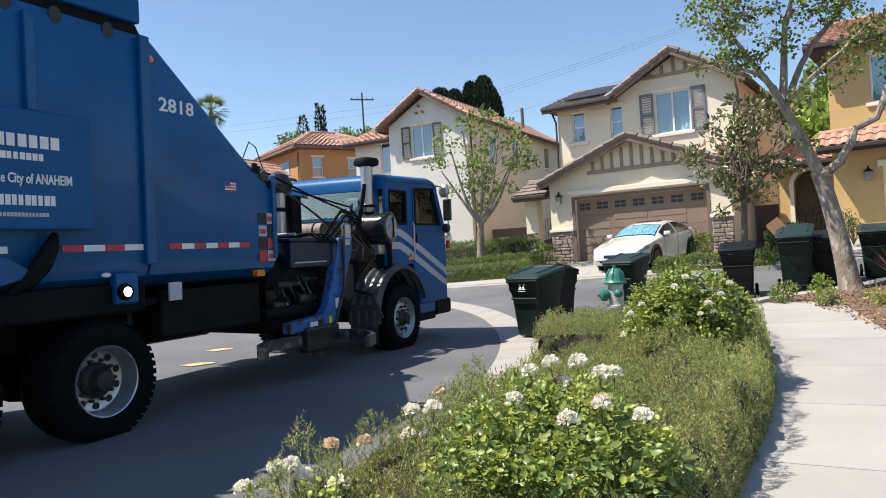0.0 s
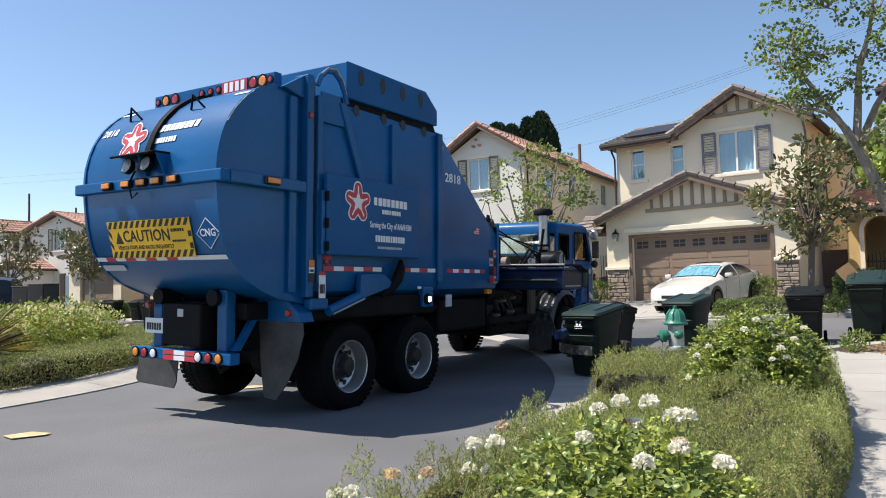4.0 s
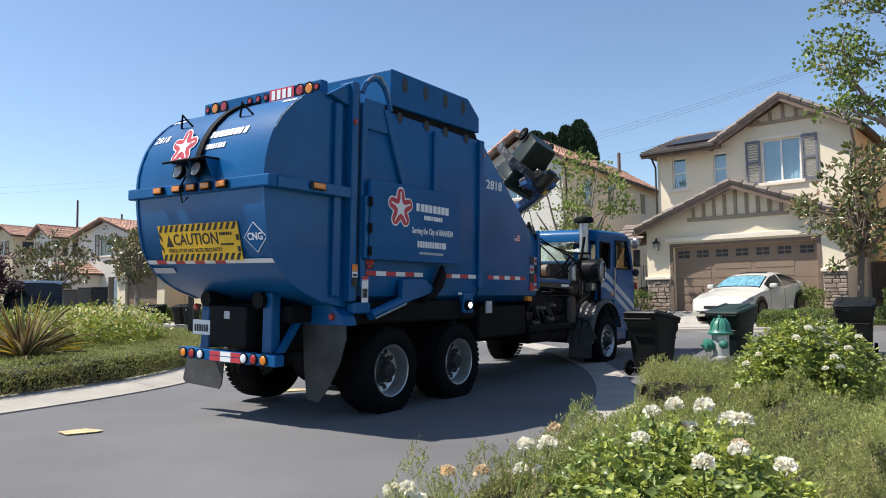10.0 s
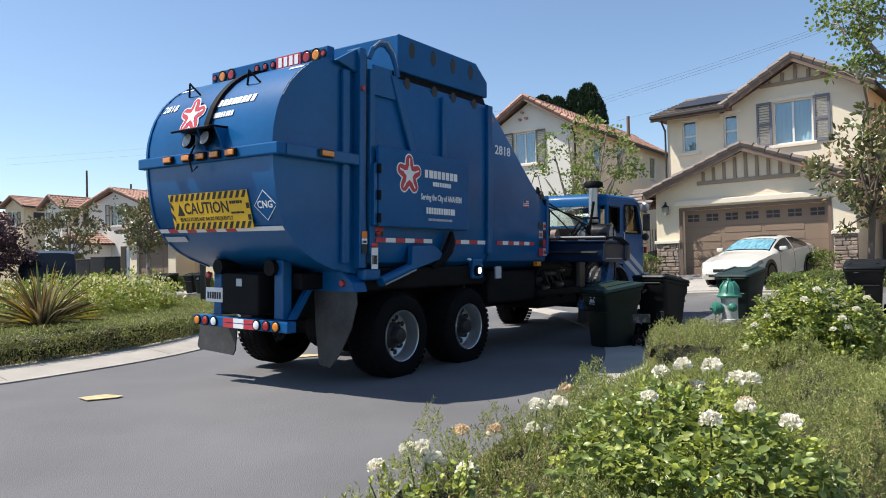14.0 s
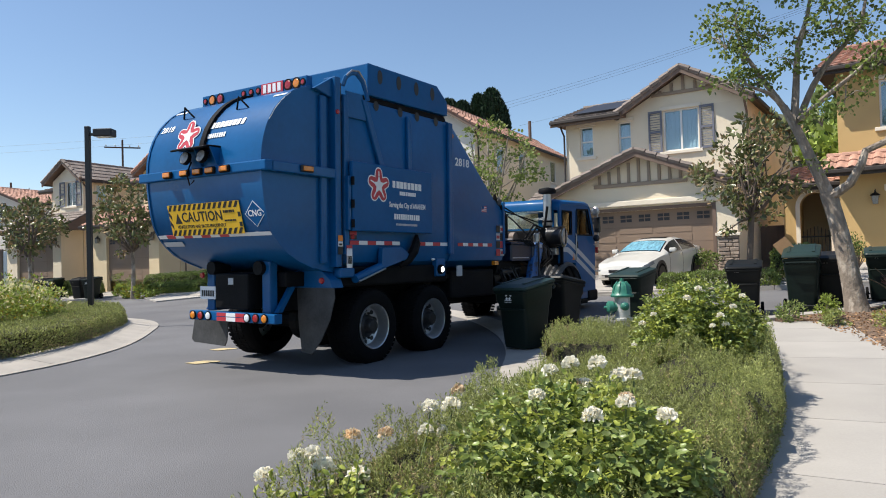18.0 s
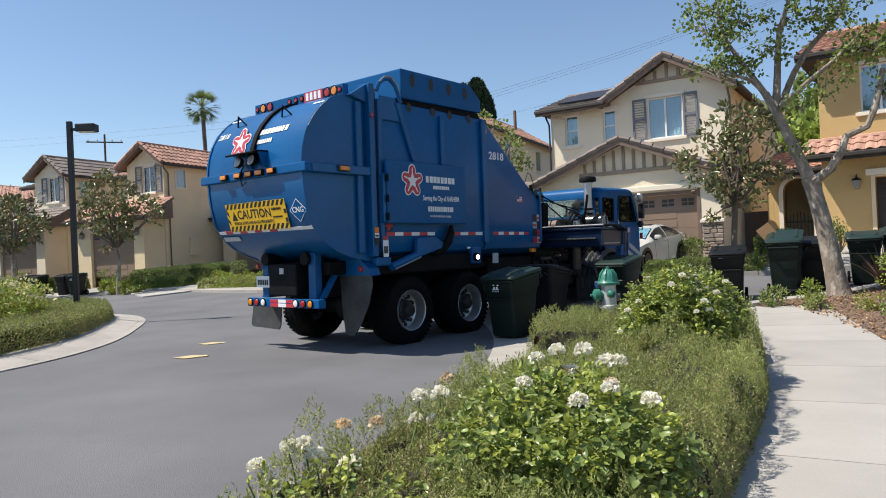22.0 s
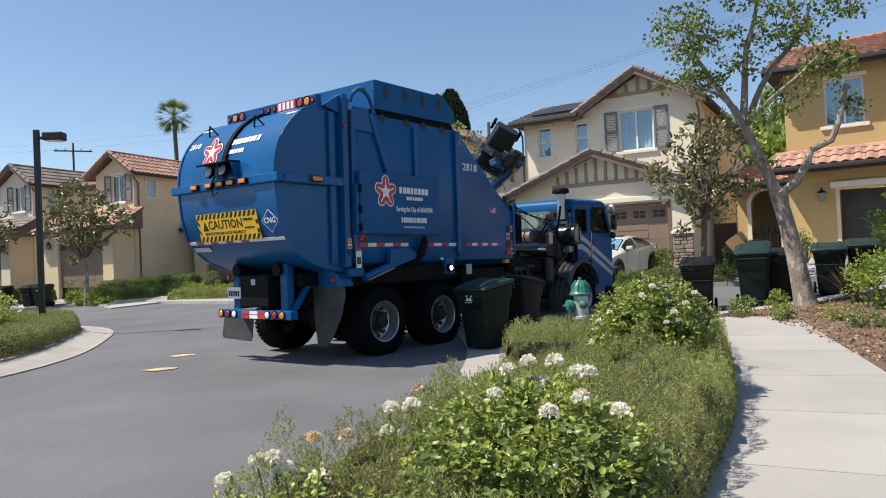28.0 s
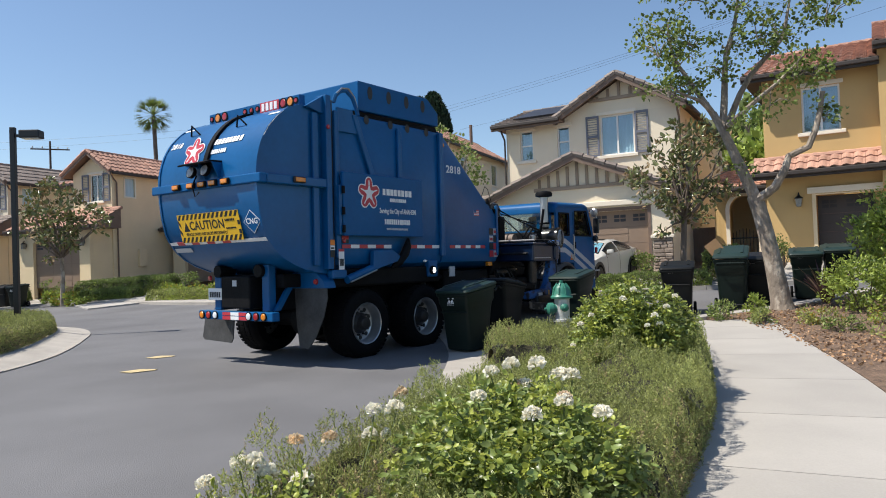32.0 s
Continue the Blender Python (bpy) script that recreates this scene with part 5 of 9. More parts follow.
lettering("fleet_number", "2818", 0.13, "white_paint", tail, tail_pose(0.84, 2.98, 0.006))
for s in (1, -1):
    part("stripe", curved_band(s * 1.02, s * 1.06, 2.9, 3.22, 0.003, 8), "white_paint", tail)
    part("stripe", box(-0.13, -0.02, 0, 0.13, 0.02, 0.003), "white_paint", tail, m=tail_pose(s * 0.93, 3.24, 0.004))
# caution board
CS = tail_pose(0.01, 1.835, 0.012)
cb = part("caution_sign", box(-0.655, -0.19, 0, 0.655, 0.19, 0.006), "yellow_decal", tail, "yellow and black striped caution sign", m=CS)
for row in (0, 1):
    for i in range(14):
        a = -0.65 + i * 0.0925
        z0, z1 = ((-0.188, -0.118), (0.118, 0.188))[row]
        part("chevron", prism([(a, z0), (a + 0.048, z0), (a + 0.096, z1), (a + 0.048, z1)] if i < 13 else [(a, z0), (a + 0.048, z0), (a + 0.09, z0 + 0.06), (a + 0.09, z1), (a + 0.048, z1)], 0.0061, 0.0075, axis=2), "black_decal", cb)
for s in (-1, 1):
    for i in range(2):
        z = -0.108 + i * 0.115
        part("chevron", prism([(s * 0.605, z), (s * 0.652, z + 0.028 * (1 - s)), (s * 0.652, z + 0.055 + 0.028 * (1 - s)), (s * 0.605, z + 0.055)], 0.0061, 0.0075, axis=2), "black_decal", cb)
lettering("caution_word", "CAUTION", 0.165, "black_decal", cb, pose(-0.04, 0.028, 0.0065), width=0.74)
lettering("caution_line", "VEHICLE STOPS AND BACKS FREQUENTLY", 0.055, "black_decal", cb, pose(-0.08, -0.082, 0.0065), width=0.90)
part("warning_triangle", prism([(-0.55, -0.04), (-0.42, -0.04), (-0.485, 0.09)], 0.0061, 0.0075, axis=2), "black_decal", cb)
print_bars(0.36, 0.56, 0.06, 0.09, 6, 8, "black_decal", cb, m=pose(0, 0, 0.0062))
print_bars(0.36, 0.56, -0.04, -0.02, 7, 9, "black_decal", cb, m=pose(0, 0, 0.0062))
CN = tail_pose(-0.865, 1.86, 0.006)
cn = part("gas_sign", prism([(0, -0.15), (0.165, 0), (0, 0.15), (-0.165, 0)], 0, 0.003, axis=2), "white_paint", tail, "blue diamond gas sign with white border", m=CN)
part("diamond", prism([(0, -0.138), (0.152, 0), (0, 0.138), (-0.152, 0)], 0.0031, 0.005, axis=2), "truck_blue_panel", cn)
lettering("gas_word", "CNG", 0.10, "white_paint", cn, pose(0, 0.005, 0.0055))
tape(-1.02, 0.49, 9, tail_pose(0.0, 1.63, 0.012), tail, 0.05, start=1)
part("scuffed_strip", box(0.49, 0, 0, 1.03, 0.05, 0.004), "white_paint", tail, m=tail_pose(0.0, 1.63, 0.012))
part("plate_strip", box(-1.0, -0.085, 0, -0.62, -0.015, 0.004), "grey_decal", tail, m=tail_pose(0.0, 1.60, 0.012))
# row of lamps over the tailgate
bar = part("light_bar", box(-1.0, -0.968, 3.385, -0.90, 0.968, 3.536, 0.01), "truck_blue_panel", tail)
for y, r, c in ((0.90, 0.032, "red_lens"), (0.76, 0.062, "amber"), (0.60, 0.062, "red_lens"), (0.14, 0.034, "red_lens"), (0.0, 0.034, "red_lens"), (-0.13, 0.034, "red_lens"), (-0.66, 0.062, "red_lens"), (-0.80, 0.062, "amber"), (-0.91, 0.034, "red_lens")):
    lm = part("lamp", lathe([(r + 0.010, 0), (r + 0.010, 0.010), (r, 0.010)], 18, pose(-1.0005, y, 3.46, 0, -90, 0)), "chassis", bar)
    part("lens", lathe([(r * 0.82, 0.0105), (r * 0.75, 0.013), (r * 0.3, 0.015)], 18, pose(-1.0005, y, 3.46, 0, -90, 0)), c, lm)
mk = part("maker_plate", box(-1.010, -0.575, 3.395, -1.001, -0.19, 3.527), "red_decal", bar, "red maker's plate with pale bars")
for i in range(4):
    part("plate_bar", box(-1.015, -0.54 + i * 0.085, 3.41, -1.0105, -0.485 + i * 0.085, 3.512), "white_paint", mk)
# wing arms at the hinge
for s in (-1, 1):
    part("hinge_arm", prism([(-1.02, 3.36), (-0.70, 3.55), (-0.60, 3.56), (-0.60, 3.3), (-0.76, 3.3)], s * 1.055, s * 1.115, axis=1, bevel=0.01), "truck_blue", tail)

# underside, frame and rear bumper
part("chassis_rail", box(-1.2, -0.52, 0.72, 7.2, -0.40, 1.02, 0.01), "chassis", truck)
part("chassis_rail", box(-1.2, 0.40, 0.72, 7.2, 0.52, 1.02, 0.01), "chassis", truck)
part("subframe", box(-1.1, -0.7, 1.02, 3.5, 0.7, 1.2, 0.02), "chassis", truck)
part("side_skirt", box(-0.6, -1.08, 1.0, 1.78, -0.9, 1.25, 0.03), "chassis", truck)
for s in (-1, 1):
    part("rear_post", box(-1.24, s * 0.44, 0.715, -1.12, s * 0.58, 1.33, 0.012), "truck_blue", truck)
    part("post_cap", cyl((-1.30, s * 0.43, 1.25), (-1.05, s * 0.43, 1.25), 0.085, 14), "chassis", truck)
    part("stay", prism([(-1.2, 0.72), (-1.12, 0.72), (-0.70, 1.3), (-0.78, 1.3)], s * 0.60, s * 0.66, axis=1), "truck_blue", truck)
part("rear_box", box(-1.33, -0.30, 0.75, -1.10, 0.31, 1.185, 0.02), "chassis", truck, "black rear equipment box")
part("box_badge", box(-1.336, -0.035, 1.05, -1.331, 0.055, 1.13, 0.0), "grey_decal", truck)
pl = part("number_plate", box(-1.285, 0.36, 0.86, -1.275, 0.66, 1.02), "white_paint", truck, "white number plate with plain bars")
for i in range(6):
    part("plate_bar", box(-1.291, 0.39 + i * 0.042, 0.895, -1.286, 0.415 + i * 0.042, 0.97), "black_decal", pl)
bump = part("rear_bumper", box(-1.36, -0.787, 0.60, -1.24, 0.787, 0.715, 0.012), "truck_blue_panel", truck)
for y, c in ((0.70, "amber"), (0.55, "red_lens"), (0.40, "clear_lens"), (-0.32, "clear_lens"), (-0.47, "red_lens"), (-0.62, "amber")):
    tl = part("tail_lamp", lathe([(0.058, 0), (0.058, 0.014), (0.05, 0.014)], 18, pose(-1.3605, y, 0.658, 0, -90, 0)), "chassis", bump)
    part("lens", lathe([(0.045, 0.0145), (0.04, 0.020), (0.02, 0.024)], 18, pose(-1.3605, y, 0.658, 0, -90, 0)), c, tl)
for i in range(3):
    part("reflector", box(-1.365, 0.24 - i * 0.175, 0.605, -1.3605, 0.07 - i * 0.175, 0.652), ("red_decal", "white_paint")[i % 2], bump)
    part("reflector", box(-1.365, 0.24 - i * 0.175, 0.662, -1.3605, 0.07 - i * 0.175, 0.706), ("red_decal", "white_paint")[i % 2], bump)
for s in (-1, 1):
    fl = part("mud_flap", prism([(s * 0.55, 1.0), (s * 1.17, 1.0), (s * 1.18, 0.88), (s * 1.10, 0.62), (s * 0.95, 0.36), (s * 0.80, 0.19), (s * 0.63, 0.21), (s * 0.58, 0.55)] if s < 0 else [(0.42, 0.62), (1.10, 0.60), (1.17, 0.30), (1.12, 0.26), (0.50, 0.24), (0.46, 0.30)], -0.78 if s < 0 else -1.04, -0.765 if s < 0 else -1.025, axis=0), "flap", truck)
    part("flap_hanger", prism([(s * 0.52, 1.0), (s * 1.17, 1.0), (s * 1.13, 1.10), (s * 0.98, 1.22), (s * 0.52, 1.22)], -0.80, -0.60, axis=0, bevel=0.012), "truck_blue", truck)
part("tail_marker", lathe([(0.04, 0), (0.03, 0.025)], 14, pose(-0.802, -1.0, 1.09, 0, -90, 0)), "red_lens", truck)
part("tail_marker", lathe([(0.04, 0), (0.03, 0.025)], 14, pose(-1.29, 0.6, 1.16, 0, -90, 0)), "red_lens", truck)

# tailgate ram and side fittings
part("ram", cyl((-0.40, -SIDE - 0.05, 1.10), (0.12, -SIDE - 0.05, 1.25), 0.055, 14), "truck_blue", truck)
part("ram_rod", cyl((-0.38, -SIDE - 0.108, 1.07), (0.14, -SIDE - 0.108, 1.22), 0.012, 10), "silver", truck)
part("ram_bracket", prism([(0.08, 1.21), (0.10, 1.49), (0.50, 1.50), (0.68, 1.40), (0.64, 1.34)], -SIDE - 0.10, -SIDE - 0.02, axis=1, bevel=0.01), "truck_blue", truck)
part("ram_foot", box(-0.66, -SIDE - 0.06, 1.12, -0.40, -SIDE + 0.06, 1.24, 0.02), "truck_blue", truck)
part("hose", tube([(0.90, -SIDE - 0.05, 1.66), (0.84, -SIDE - 0.09, 1.56), (0.76, -SIDE - 0.10, 1.44), (0.66, -SIDE - 0.08, 1.32), (0.56, -SIDE - 0.02, 1.24)], [0.025, 0.06, 0.07, 0.06, 0.03], 8), "chassis", truck)
part("light_bracket", box(1.44, -SIDE - 0.02, 1.08, 1.66, -SIDE + 0.08, 1.34, 0.02), "truck_blue", truck)
wl = part("work_lamp", lathe([(0.065, 0), (0.07, 0.03), (0.062, 0.05)], 18, side_plane(1.505, 1.185, out=0.02)), "chassis", truck)
part("lens", lathe([(0.040, 0.051), (0.030, 0.054)], 18, side_plane(1.505, 1.185, out=0.02)), "work_lamp", wl)
part("marker", lathe([(0.03, 0), (0.02, 0.015)], 12, side_plane(1.36, 1.33, out=0.005) @ Matrix.Diagonal((1.6, 0.7, 1, 1))), "clear_lens", truck)
part("notice_plate", box(1.99, -SIDE - 0.01, 1.07, 2.13, -SIDE + 0.01, 1.23), "grey_decal", truck)
part("battery_box", box(2.0, -1.0, 0.72, 3.3, -0.55, 1.16, 0.03), "chassis", truck)
part("fuel_tank", lathe([(0.28, 0), (0.3, 0.03), (0.3, 1.0), (0.28, 1.03)], 20, pose(2.3, 0.85, 0.85, 0, 90, 0)), "chassis", truck)
part("amber_marker", box(3.12, -SIDE - 0.02, 1.22, 3.24, -SIDE + 0.05, 1.29, 0.008), "amber", truck)
for i in range(7):
    x = 2.2 + 0.42 * i
    part("hose", tube([(x, -0.62, 1.1), (x + 0.25, -0.78 - 0.03 * (i % 3), 0.86 - 0.05 * (i % 2)), (x + 0.5, -0.64, 1.02)], 0.022, 6), "greasy", truck)
for x in (3.7, 4.3, 4.9):
    part("cross_member", box(x, -0.95, 0.7, x + 0.16, 0.95, 0.98, 0.02), "chassis", truck)
part("axle", cyl((0, -0.7, 0.52), (0, 0.7, 0.52), 0.12, 14), "chassis", truck)
part("axle", cyl((1.316, -0.7, 0.48), (1.316, 0.7, 0.48), 0.12, 14), "chassis", truck)
part("axle", cyl((6.067, -0.9, 0.48), (6.067, 0.9, 0.48), 0.08, 14), "chassis", truck)
part("differential", lathe([(0.1, -0.3), (0.26, -0.15), (0.28, 0), (0.26, 0.15), (0.1, 0.3)], 16, pose(0, 0, 0.52, 90)), "chassis", truck)
part("differential", lathe([(0.1, -0.3), (0.26, -0.15), (0.28, 0), (0.26, 0.15), (0.1, 0.3)], 16, pose(1.32, 0, 0.52, 90)), "chassis", truck)
part("wheel_house", box(-0.62, -1.0, 1.04, 1.95, 1.0, 1.1), "chassis", truck)
part("engine_block", box(4.85, -0.60, 0.8, 5.8, 0.98, 1.36, 0.05), "greasy", truck)
part("side_tank", box(4.85, -0.98, 0.8, 5.12, -0.61, 1.30, 0.05), "greasy", truck)
part("wheel_well", prism([(5.3, 0.55), (6.85, 0.55), (6.85, 1.28), (5.3, 1.28)], -0.70, -0.68, axis=1), "chassis", truck)
part("engine_head", box(5.0, -0.5, 1.37, 5.7, 0.3, 1.52, 0.05), "chassis", truck)
# unseen far-side tank and box, added to stop sunlight passing under the truck
part("fuel_tank", box(2.35, 0.50, 0.46, 4.2, 1.10, 0.98, 0.10), "chassis", truck, "unseen black far-side block that keeps sun from under the truck")
part("battery_box", box(4.3, 0.55, 0.46, 4.85, 1.10, 0.95, 0.04), "chassis", truck)
part("gearbox", box(3.6, -0.9, 0.55, 4.95, 0.85, 0.98, 0.06), "chassis", truck)
part("hood_panel", box(4.3, 0.45, 1.40, 5.8, 1.05, 1.60, 0.04), "greasy", truck)


# wheels
WHEEL_Z = 0.482


def wheel(name, x, y, s, dual):
    """A road wheel; s: -1 for the kerb side. Its own space has the axle along z, outward."""
    w = part(name, add_lathe(bmesh.new(), [(0.30, -0.30 if dual else -0.13), (0.42, -0.30 if dual else -0.13), (0.465, -0.26 if dual else -0.10), (0.48, -0.20 if dual else -0.05), (0.48, -0.08), (0.48, 0.08), (0.468, 0.115), (0.44, 0.14), (0.40, 0.152), (0.34, 0.150), (0.31, 0.145), (0.285, 0.12)], 48, cap=False), "rubber", truck, m=pose(x, y, WHEEL_Z, 90 if s < 0 else -90, 0, 0), smooth=True)
    bm = bmesh.new()
    for k in range(44):
        a = 2 * math.pi * k / 44
        for zz in (-0.17, -0.06, 0.05):
            add_box(bm, 0.475, -0.022, zz, 0.487, 0.022, zz + 0.075, Matrix.Rotation(a + (0.04 if zz == -0.06 else 0), 4, "Z"))
    part("tread", bm, "rubber", w)
    if dual:
        rim = part("rim", add_lathe(bmesh.new(), [(0.29, 0.13), (0.284, 0.146), (0.274, 0.140), (0.268, 0.10), (0.262, 0.05), (0.258, 0.02), (0.245, -0.01), (0.225, -0.02), (0.12, -0.02)], 40, cap=False), "rim", w, smooth=True)
        part("hub", lathe([(0.148, -0.019), (0.145, 0.015), (0.11, 0.045), (0.088, 0.11), (0.078, 0.125), (0.04, 0.13)], 24), "hub", rim)
        for k in range(10):
            a = 2 * math.pi * k / 10
            part("wheel_nut", lathe([(0.016, -0.021), (0.016, 0.02)], 6, Matrix.Translation((0.165 * math.cos(a), 0.165 * math.sin(a), 0))), "hub", rim)
        for k in range(10):
            a = 2 * math.pi * (k + 0.5) / 10
            # black disc on the rim gives the dark of an opening
            part("hand_hole", lathe([(0.031, 0), (0.031, 0.004)], 14, Matrix.Translation((0.208 * math.cos(a), 0.208 * math.sin(a), -0.019))), "black_decal", rim)
    else:
        rim = part("rim", add_lathe(bmesh.new(), [(0.29, 0.13), (0.284, 0.145), (0.274, 0.12), (0.262, 0.07), (0.25, 0.06), (0.21, 0.085), (0.16, 0.10), (0.12, 0.10)], 40, cap=False), "rim", w, smooth=True)
        part("hub", lathe([(0.125, 0.09), (0.11, 0.12), (0.08, 0.15), (0.07, 0.19), (0.04, 0.20)], 20), "hub", rim)
        for k in range(10):
            a = 2 * math.pi * k / 10
            part("wheel_nut", lathe([(0.018, 0.09), (0.018, 0.135)], 6, Matrix.Translation((0.16 * math.cos(a), 0.16 * math.sin(a), 0))), "hub", rim)
            # opening drawn as a black disc, its inner dark in the colour
            part("hand_hole", lathe([(0.022, 0), (0.022, 0.004)], 12, Matrix.Translation((0.232 * math.cos(a + 0.31), 0.232 * math.sin(a + 0.31), 0.075))), "black_decal", rim)
    return w


WHEELS = []
for x, dual in ((0.0, True), (1.316, True), (6.067, False)):
    for s in (-1, 1):
        WHEELS.append((wheel("wheel", x, s * 1.01, s, dual), x, s * 1.01, s))

# cab
cab = part("cab", box(5.9, -1.0, 0.9, 7.5, 1.0, 1.0), "chassis", truck, "low-entry blue cab")


def cab_side(s):
    """One flank of the cab with its two window openings, built from strips."""
    y0, y1 = s * 1.20, s * 1.15
    bm = bmesh.new()
    quads = [[(5.86, 1.22), (6.66, 1.22), (6.66, 1.80), (5.86, 1.80)], [(6.83, 0.62), (7.74, 0.62), (7.73, 1.16), (6.66, 1.16), (6.78, 0.9)], [(6.66, 1.16), (7.73, 1.16), (7.72, 1.80), (6.66, 1.80)],
             [(5.86, 1.80), (5.97, 1.80), (5.97, 2.26), (5.86, 2.26)], [(6.44, 1.80), (6.72, 1.80), (6.72, 2.32), (6.44, 2.26)],
             [(7.56, 1.80), (7.72, 1.80), (7.44, 2.40), (7.32, 2.34)], [(5.86, 2.26), (6.44, 2.26), (6.72, 2.32), (7.32, 2.34), (7.44, 2.40), (7.25, 2.46), (5.95, 2.44), (5.86, 2.36)]]
    for q in quads:
        a = [bm.verts.new((x, y0, z)) for x, z in q]
        b = [bm.verts.new((x, y1, z)) for x, z in q]
        bm.faces.new(a), bm.faces.new(b[::-1])
        for i in range(len(q)):
            j = (i + 1) % len(q)
            bm.faces.new((a[i], b[i], b[j], a[j]))
    f = part("flank", bm, "truck_blue_panel", cab)
    for q in ([(5.97, 1.80), (6.44, 1.80), (6.44, 2.26), (5.97, 2.26)], [(6.72, 1.80), (7.56, 1.80), (7.32, 2.34), (6.72, 2.32)]):
        p = part("window", prism(q, y0 - s * 0.02, y0 - s * 0.026, axis=1), "cab_glass", f)
        p.visible_shadow = False
        n = len(q)
        bm = bmesh.new()
        for i in range(n):
            add_tube(bm, [(q[i][0], y0 + s * 0.003, q[i][1]), (q[(i + 1) % n][0], y0 + s * 0.003, q[(i + 1) % n][1])], 0.018, 6)
        part("window_seal", bm, "chassis", f)
    for k, dz in enumerate((0.0, -0.19)):
        q = [(5.88, 1.74 + dz), (6.25, 1.73 + dz), (6.45, 1.66 + dz), (7.72, 1.02 + dz + 0.10), (7.72, 0.92 + dz + 0.10), (6.42, 1.56 + dz), (6.22, 1.63 + dz), (5.88, 1.64 + dz)]
        part("stripe", prism(q, y0 + s * 0.001, y0 + s * 0.004, axis=1), "grey_decal", f)
    part("door_seam", box(6.645, y0 + s * 0.001, 1.24, 6.66, y0 + s * 0.005, 2.30), "chassis", f)
    part("door_handle", box(6.70, y0 + s * 0.006, 1.52, 6.74, y0 + s * 0.03, 1.66, 0.008), "chassis", f)
    part("grab_rail", tube([(6.60, y0 + s * 0.03, 1.28), (6.60, y0 + s * 0.05, 1.32), (6.60, y0 + s * 0.05, 1.78), (6.60, y0 + s * 0.03, 1.82)], 0.014, 6), "silver", f)
    print_bars(0, 0.3, 0, 0.035, 6, 7, "grey_decal", f, m=pose(7.05, y0 + s * 0.003, 1.02, 90, 0, 0))
    part("decal", prism([(6.48, 1.28), (6.60, 1.28), (6.54, 1.42)], y0 + s * 0.001, y0 + s * 0.004, axis=1), "orange_decal", f)
    return f


cab_side(-1)
cab_side(1)
part("roof", loft([[(x, y, z + dz) for y, dz in ((-1.215, -0.05), (-1.20, 0.0), (-1.15, 0.035), (-1.0, 0.055), (1.0, 0.055), (1.15, 0.035), (1.20, 0.0), (1.215, -0.05))] + [(x, y, z - 0.07) for y in (1.15, -1.15)] for x, z in ((5.83, 2.34), (5.87, 2.40), (5.96, 2.44), (7.20, 2.47), (7.36, 2.45), (7.47, 2.38))]), "truck_blue_panel", cab, smooth=True)
back = part("back_wall", wall_bm(-1.15, 1.15, 0.98, 2.40, 0.04, [(-0.80, 0.98, 1.92, 2.27)]), "truck_blue_panel", cab, m=pose(5.90, 0, 0, 0, 0, 90))
p = part("window", box(5.875, -0.80, 1.92, 5.88, 0.98, 2.27), "cab_glass", back)
p.parent, p.matrix_basis = cab, Matrix()
p.visible_shadow = False
part("front", loft([[(7.74, -1.15, 0.62), (7.74, 1.15, 0.62), (7.70, 1.15, 0.62), (7.70, -1.15, 0.62)], [(7.76, -1.15, 1.5), (7.76, 1.15, 1.5), (7.72, 1.15, 1.5), (7.72, -1.15, 1.5)], [(7.72, -1.15, 1.8), (7.72, 1.15, 1.8), (7.68, 1.15, 1.8), (7.68, -1.15, 1.8)]]), "truck_blue_panel", cab)
p = part("windscreen", prism([(7.69, 1.81), (7.70, 1.81), (7.44, 2.38), (7.43, 2.38)], -1.12, 1.12, axis=1), "cab_glass", cab)
p.visible_shadow = False
part("dashboard", box(7.2, -1.1, 1.3, 7.66, 1.1, 1.76, 0.05), "chassis", cab)
for s in (-1, 1):
    part("seat", box(6.35, s * 0.75 - 0.25, 1.2, 6.6, s * 0.75 + 0.25, 1.82, 0.08), "chassis", cab)
part("front_bumper", box(7.3, -1.22, 0.40, 7.86, 1.22, 0.64, 0.05), "chassis", cab)
part("step", box(6.72, -1.22, 0.36, 7.28, -0.9, 0.46, 0.03), "chassis", cab)
part("step_panel", box(6.80, -1.19, 0.46, 7.7, -1.1, 0.62, 0.02), "truck_blue", cab)
for s in (-1, 1):
    mir = part("mirror_arm", tube([(7.38, s * 1.2, 2.40), (7.68, s * 1.30, 2.38), (7.70, s * 1.30, 1.62), (7.66, s * 1.2, 1.6)], 0.016, 6), "silver", cab)
    part("mirror", box(7.66, s * 1.29 - 0.08, 1.86, 7.71, s * 1.29 + 0.08, 2.2, 0.02), "wing_plastic", mir)
    part("round_mirror", lathe([(0.10, 0), (0.10, 0.03), (0.06, 0.05)], 16, pose(7.60, s * 1.29, 2.32, 0, -90, 0)), "silver", mir)
    part("lower_mirror", lathe([(0.075, 0), (0.075, 0.03), (0.04, 0.05)], 16, pose(7.64, s * 1.29, 1.74, 0, -90, 0)), "wing_plastic", mir)
part("side_lamp", box(7.74, -1.26, 1.42, 7.80, -1.20, 1.55, 0.01), "red_lens", cab)
part("roof_rail", tube([(4.9, 1.1, 2.32), (5.86, 1.1, 2.40)], 0.02, 6), "silver", cab)

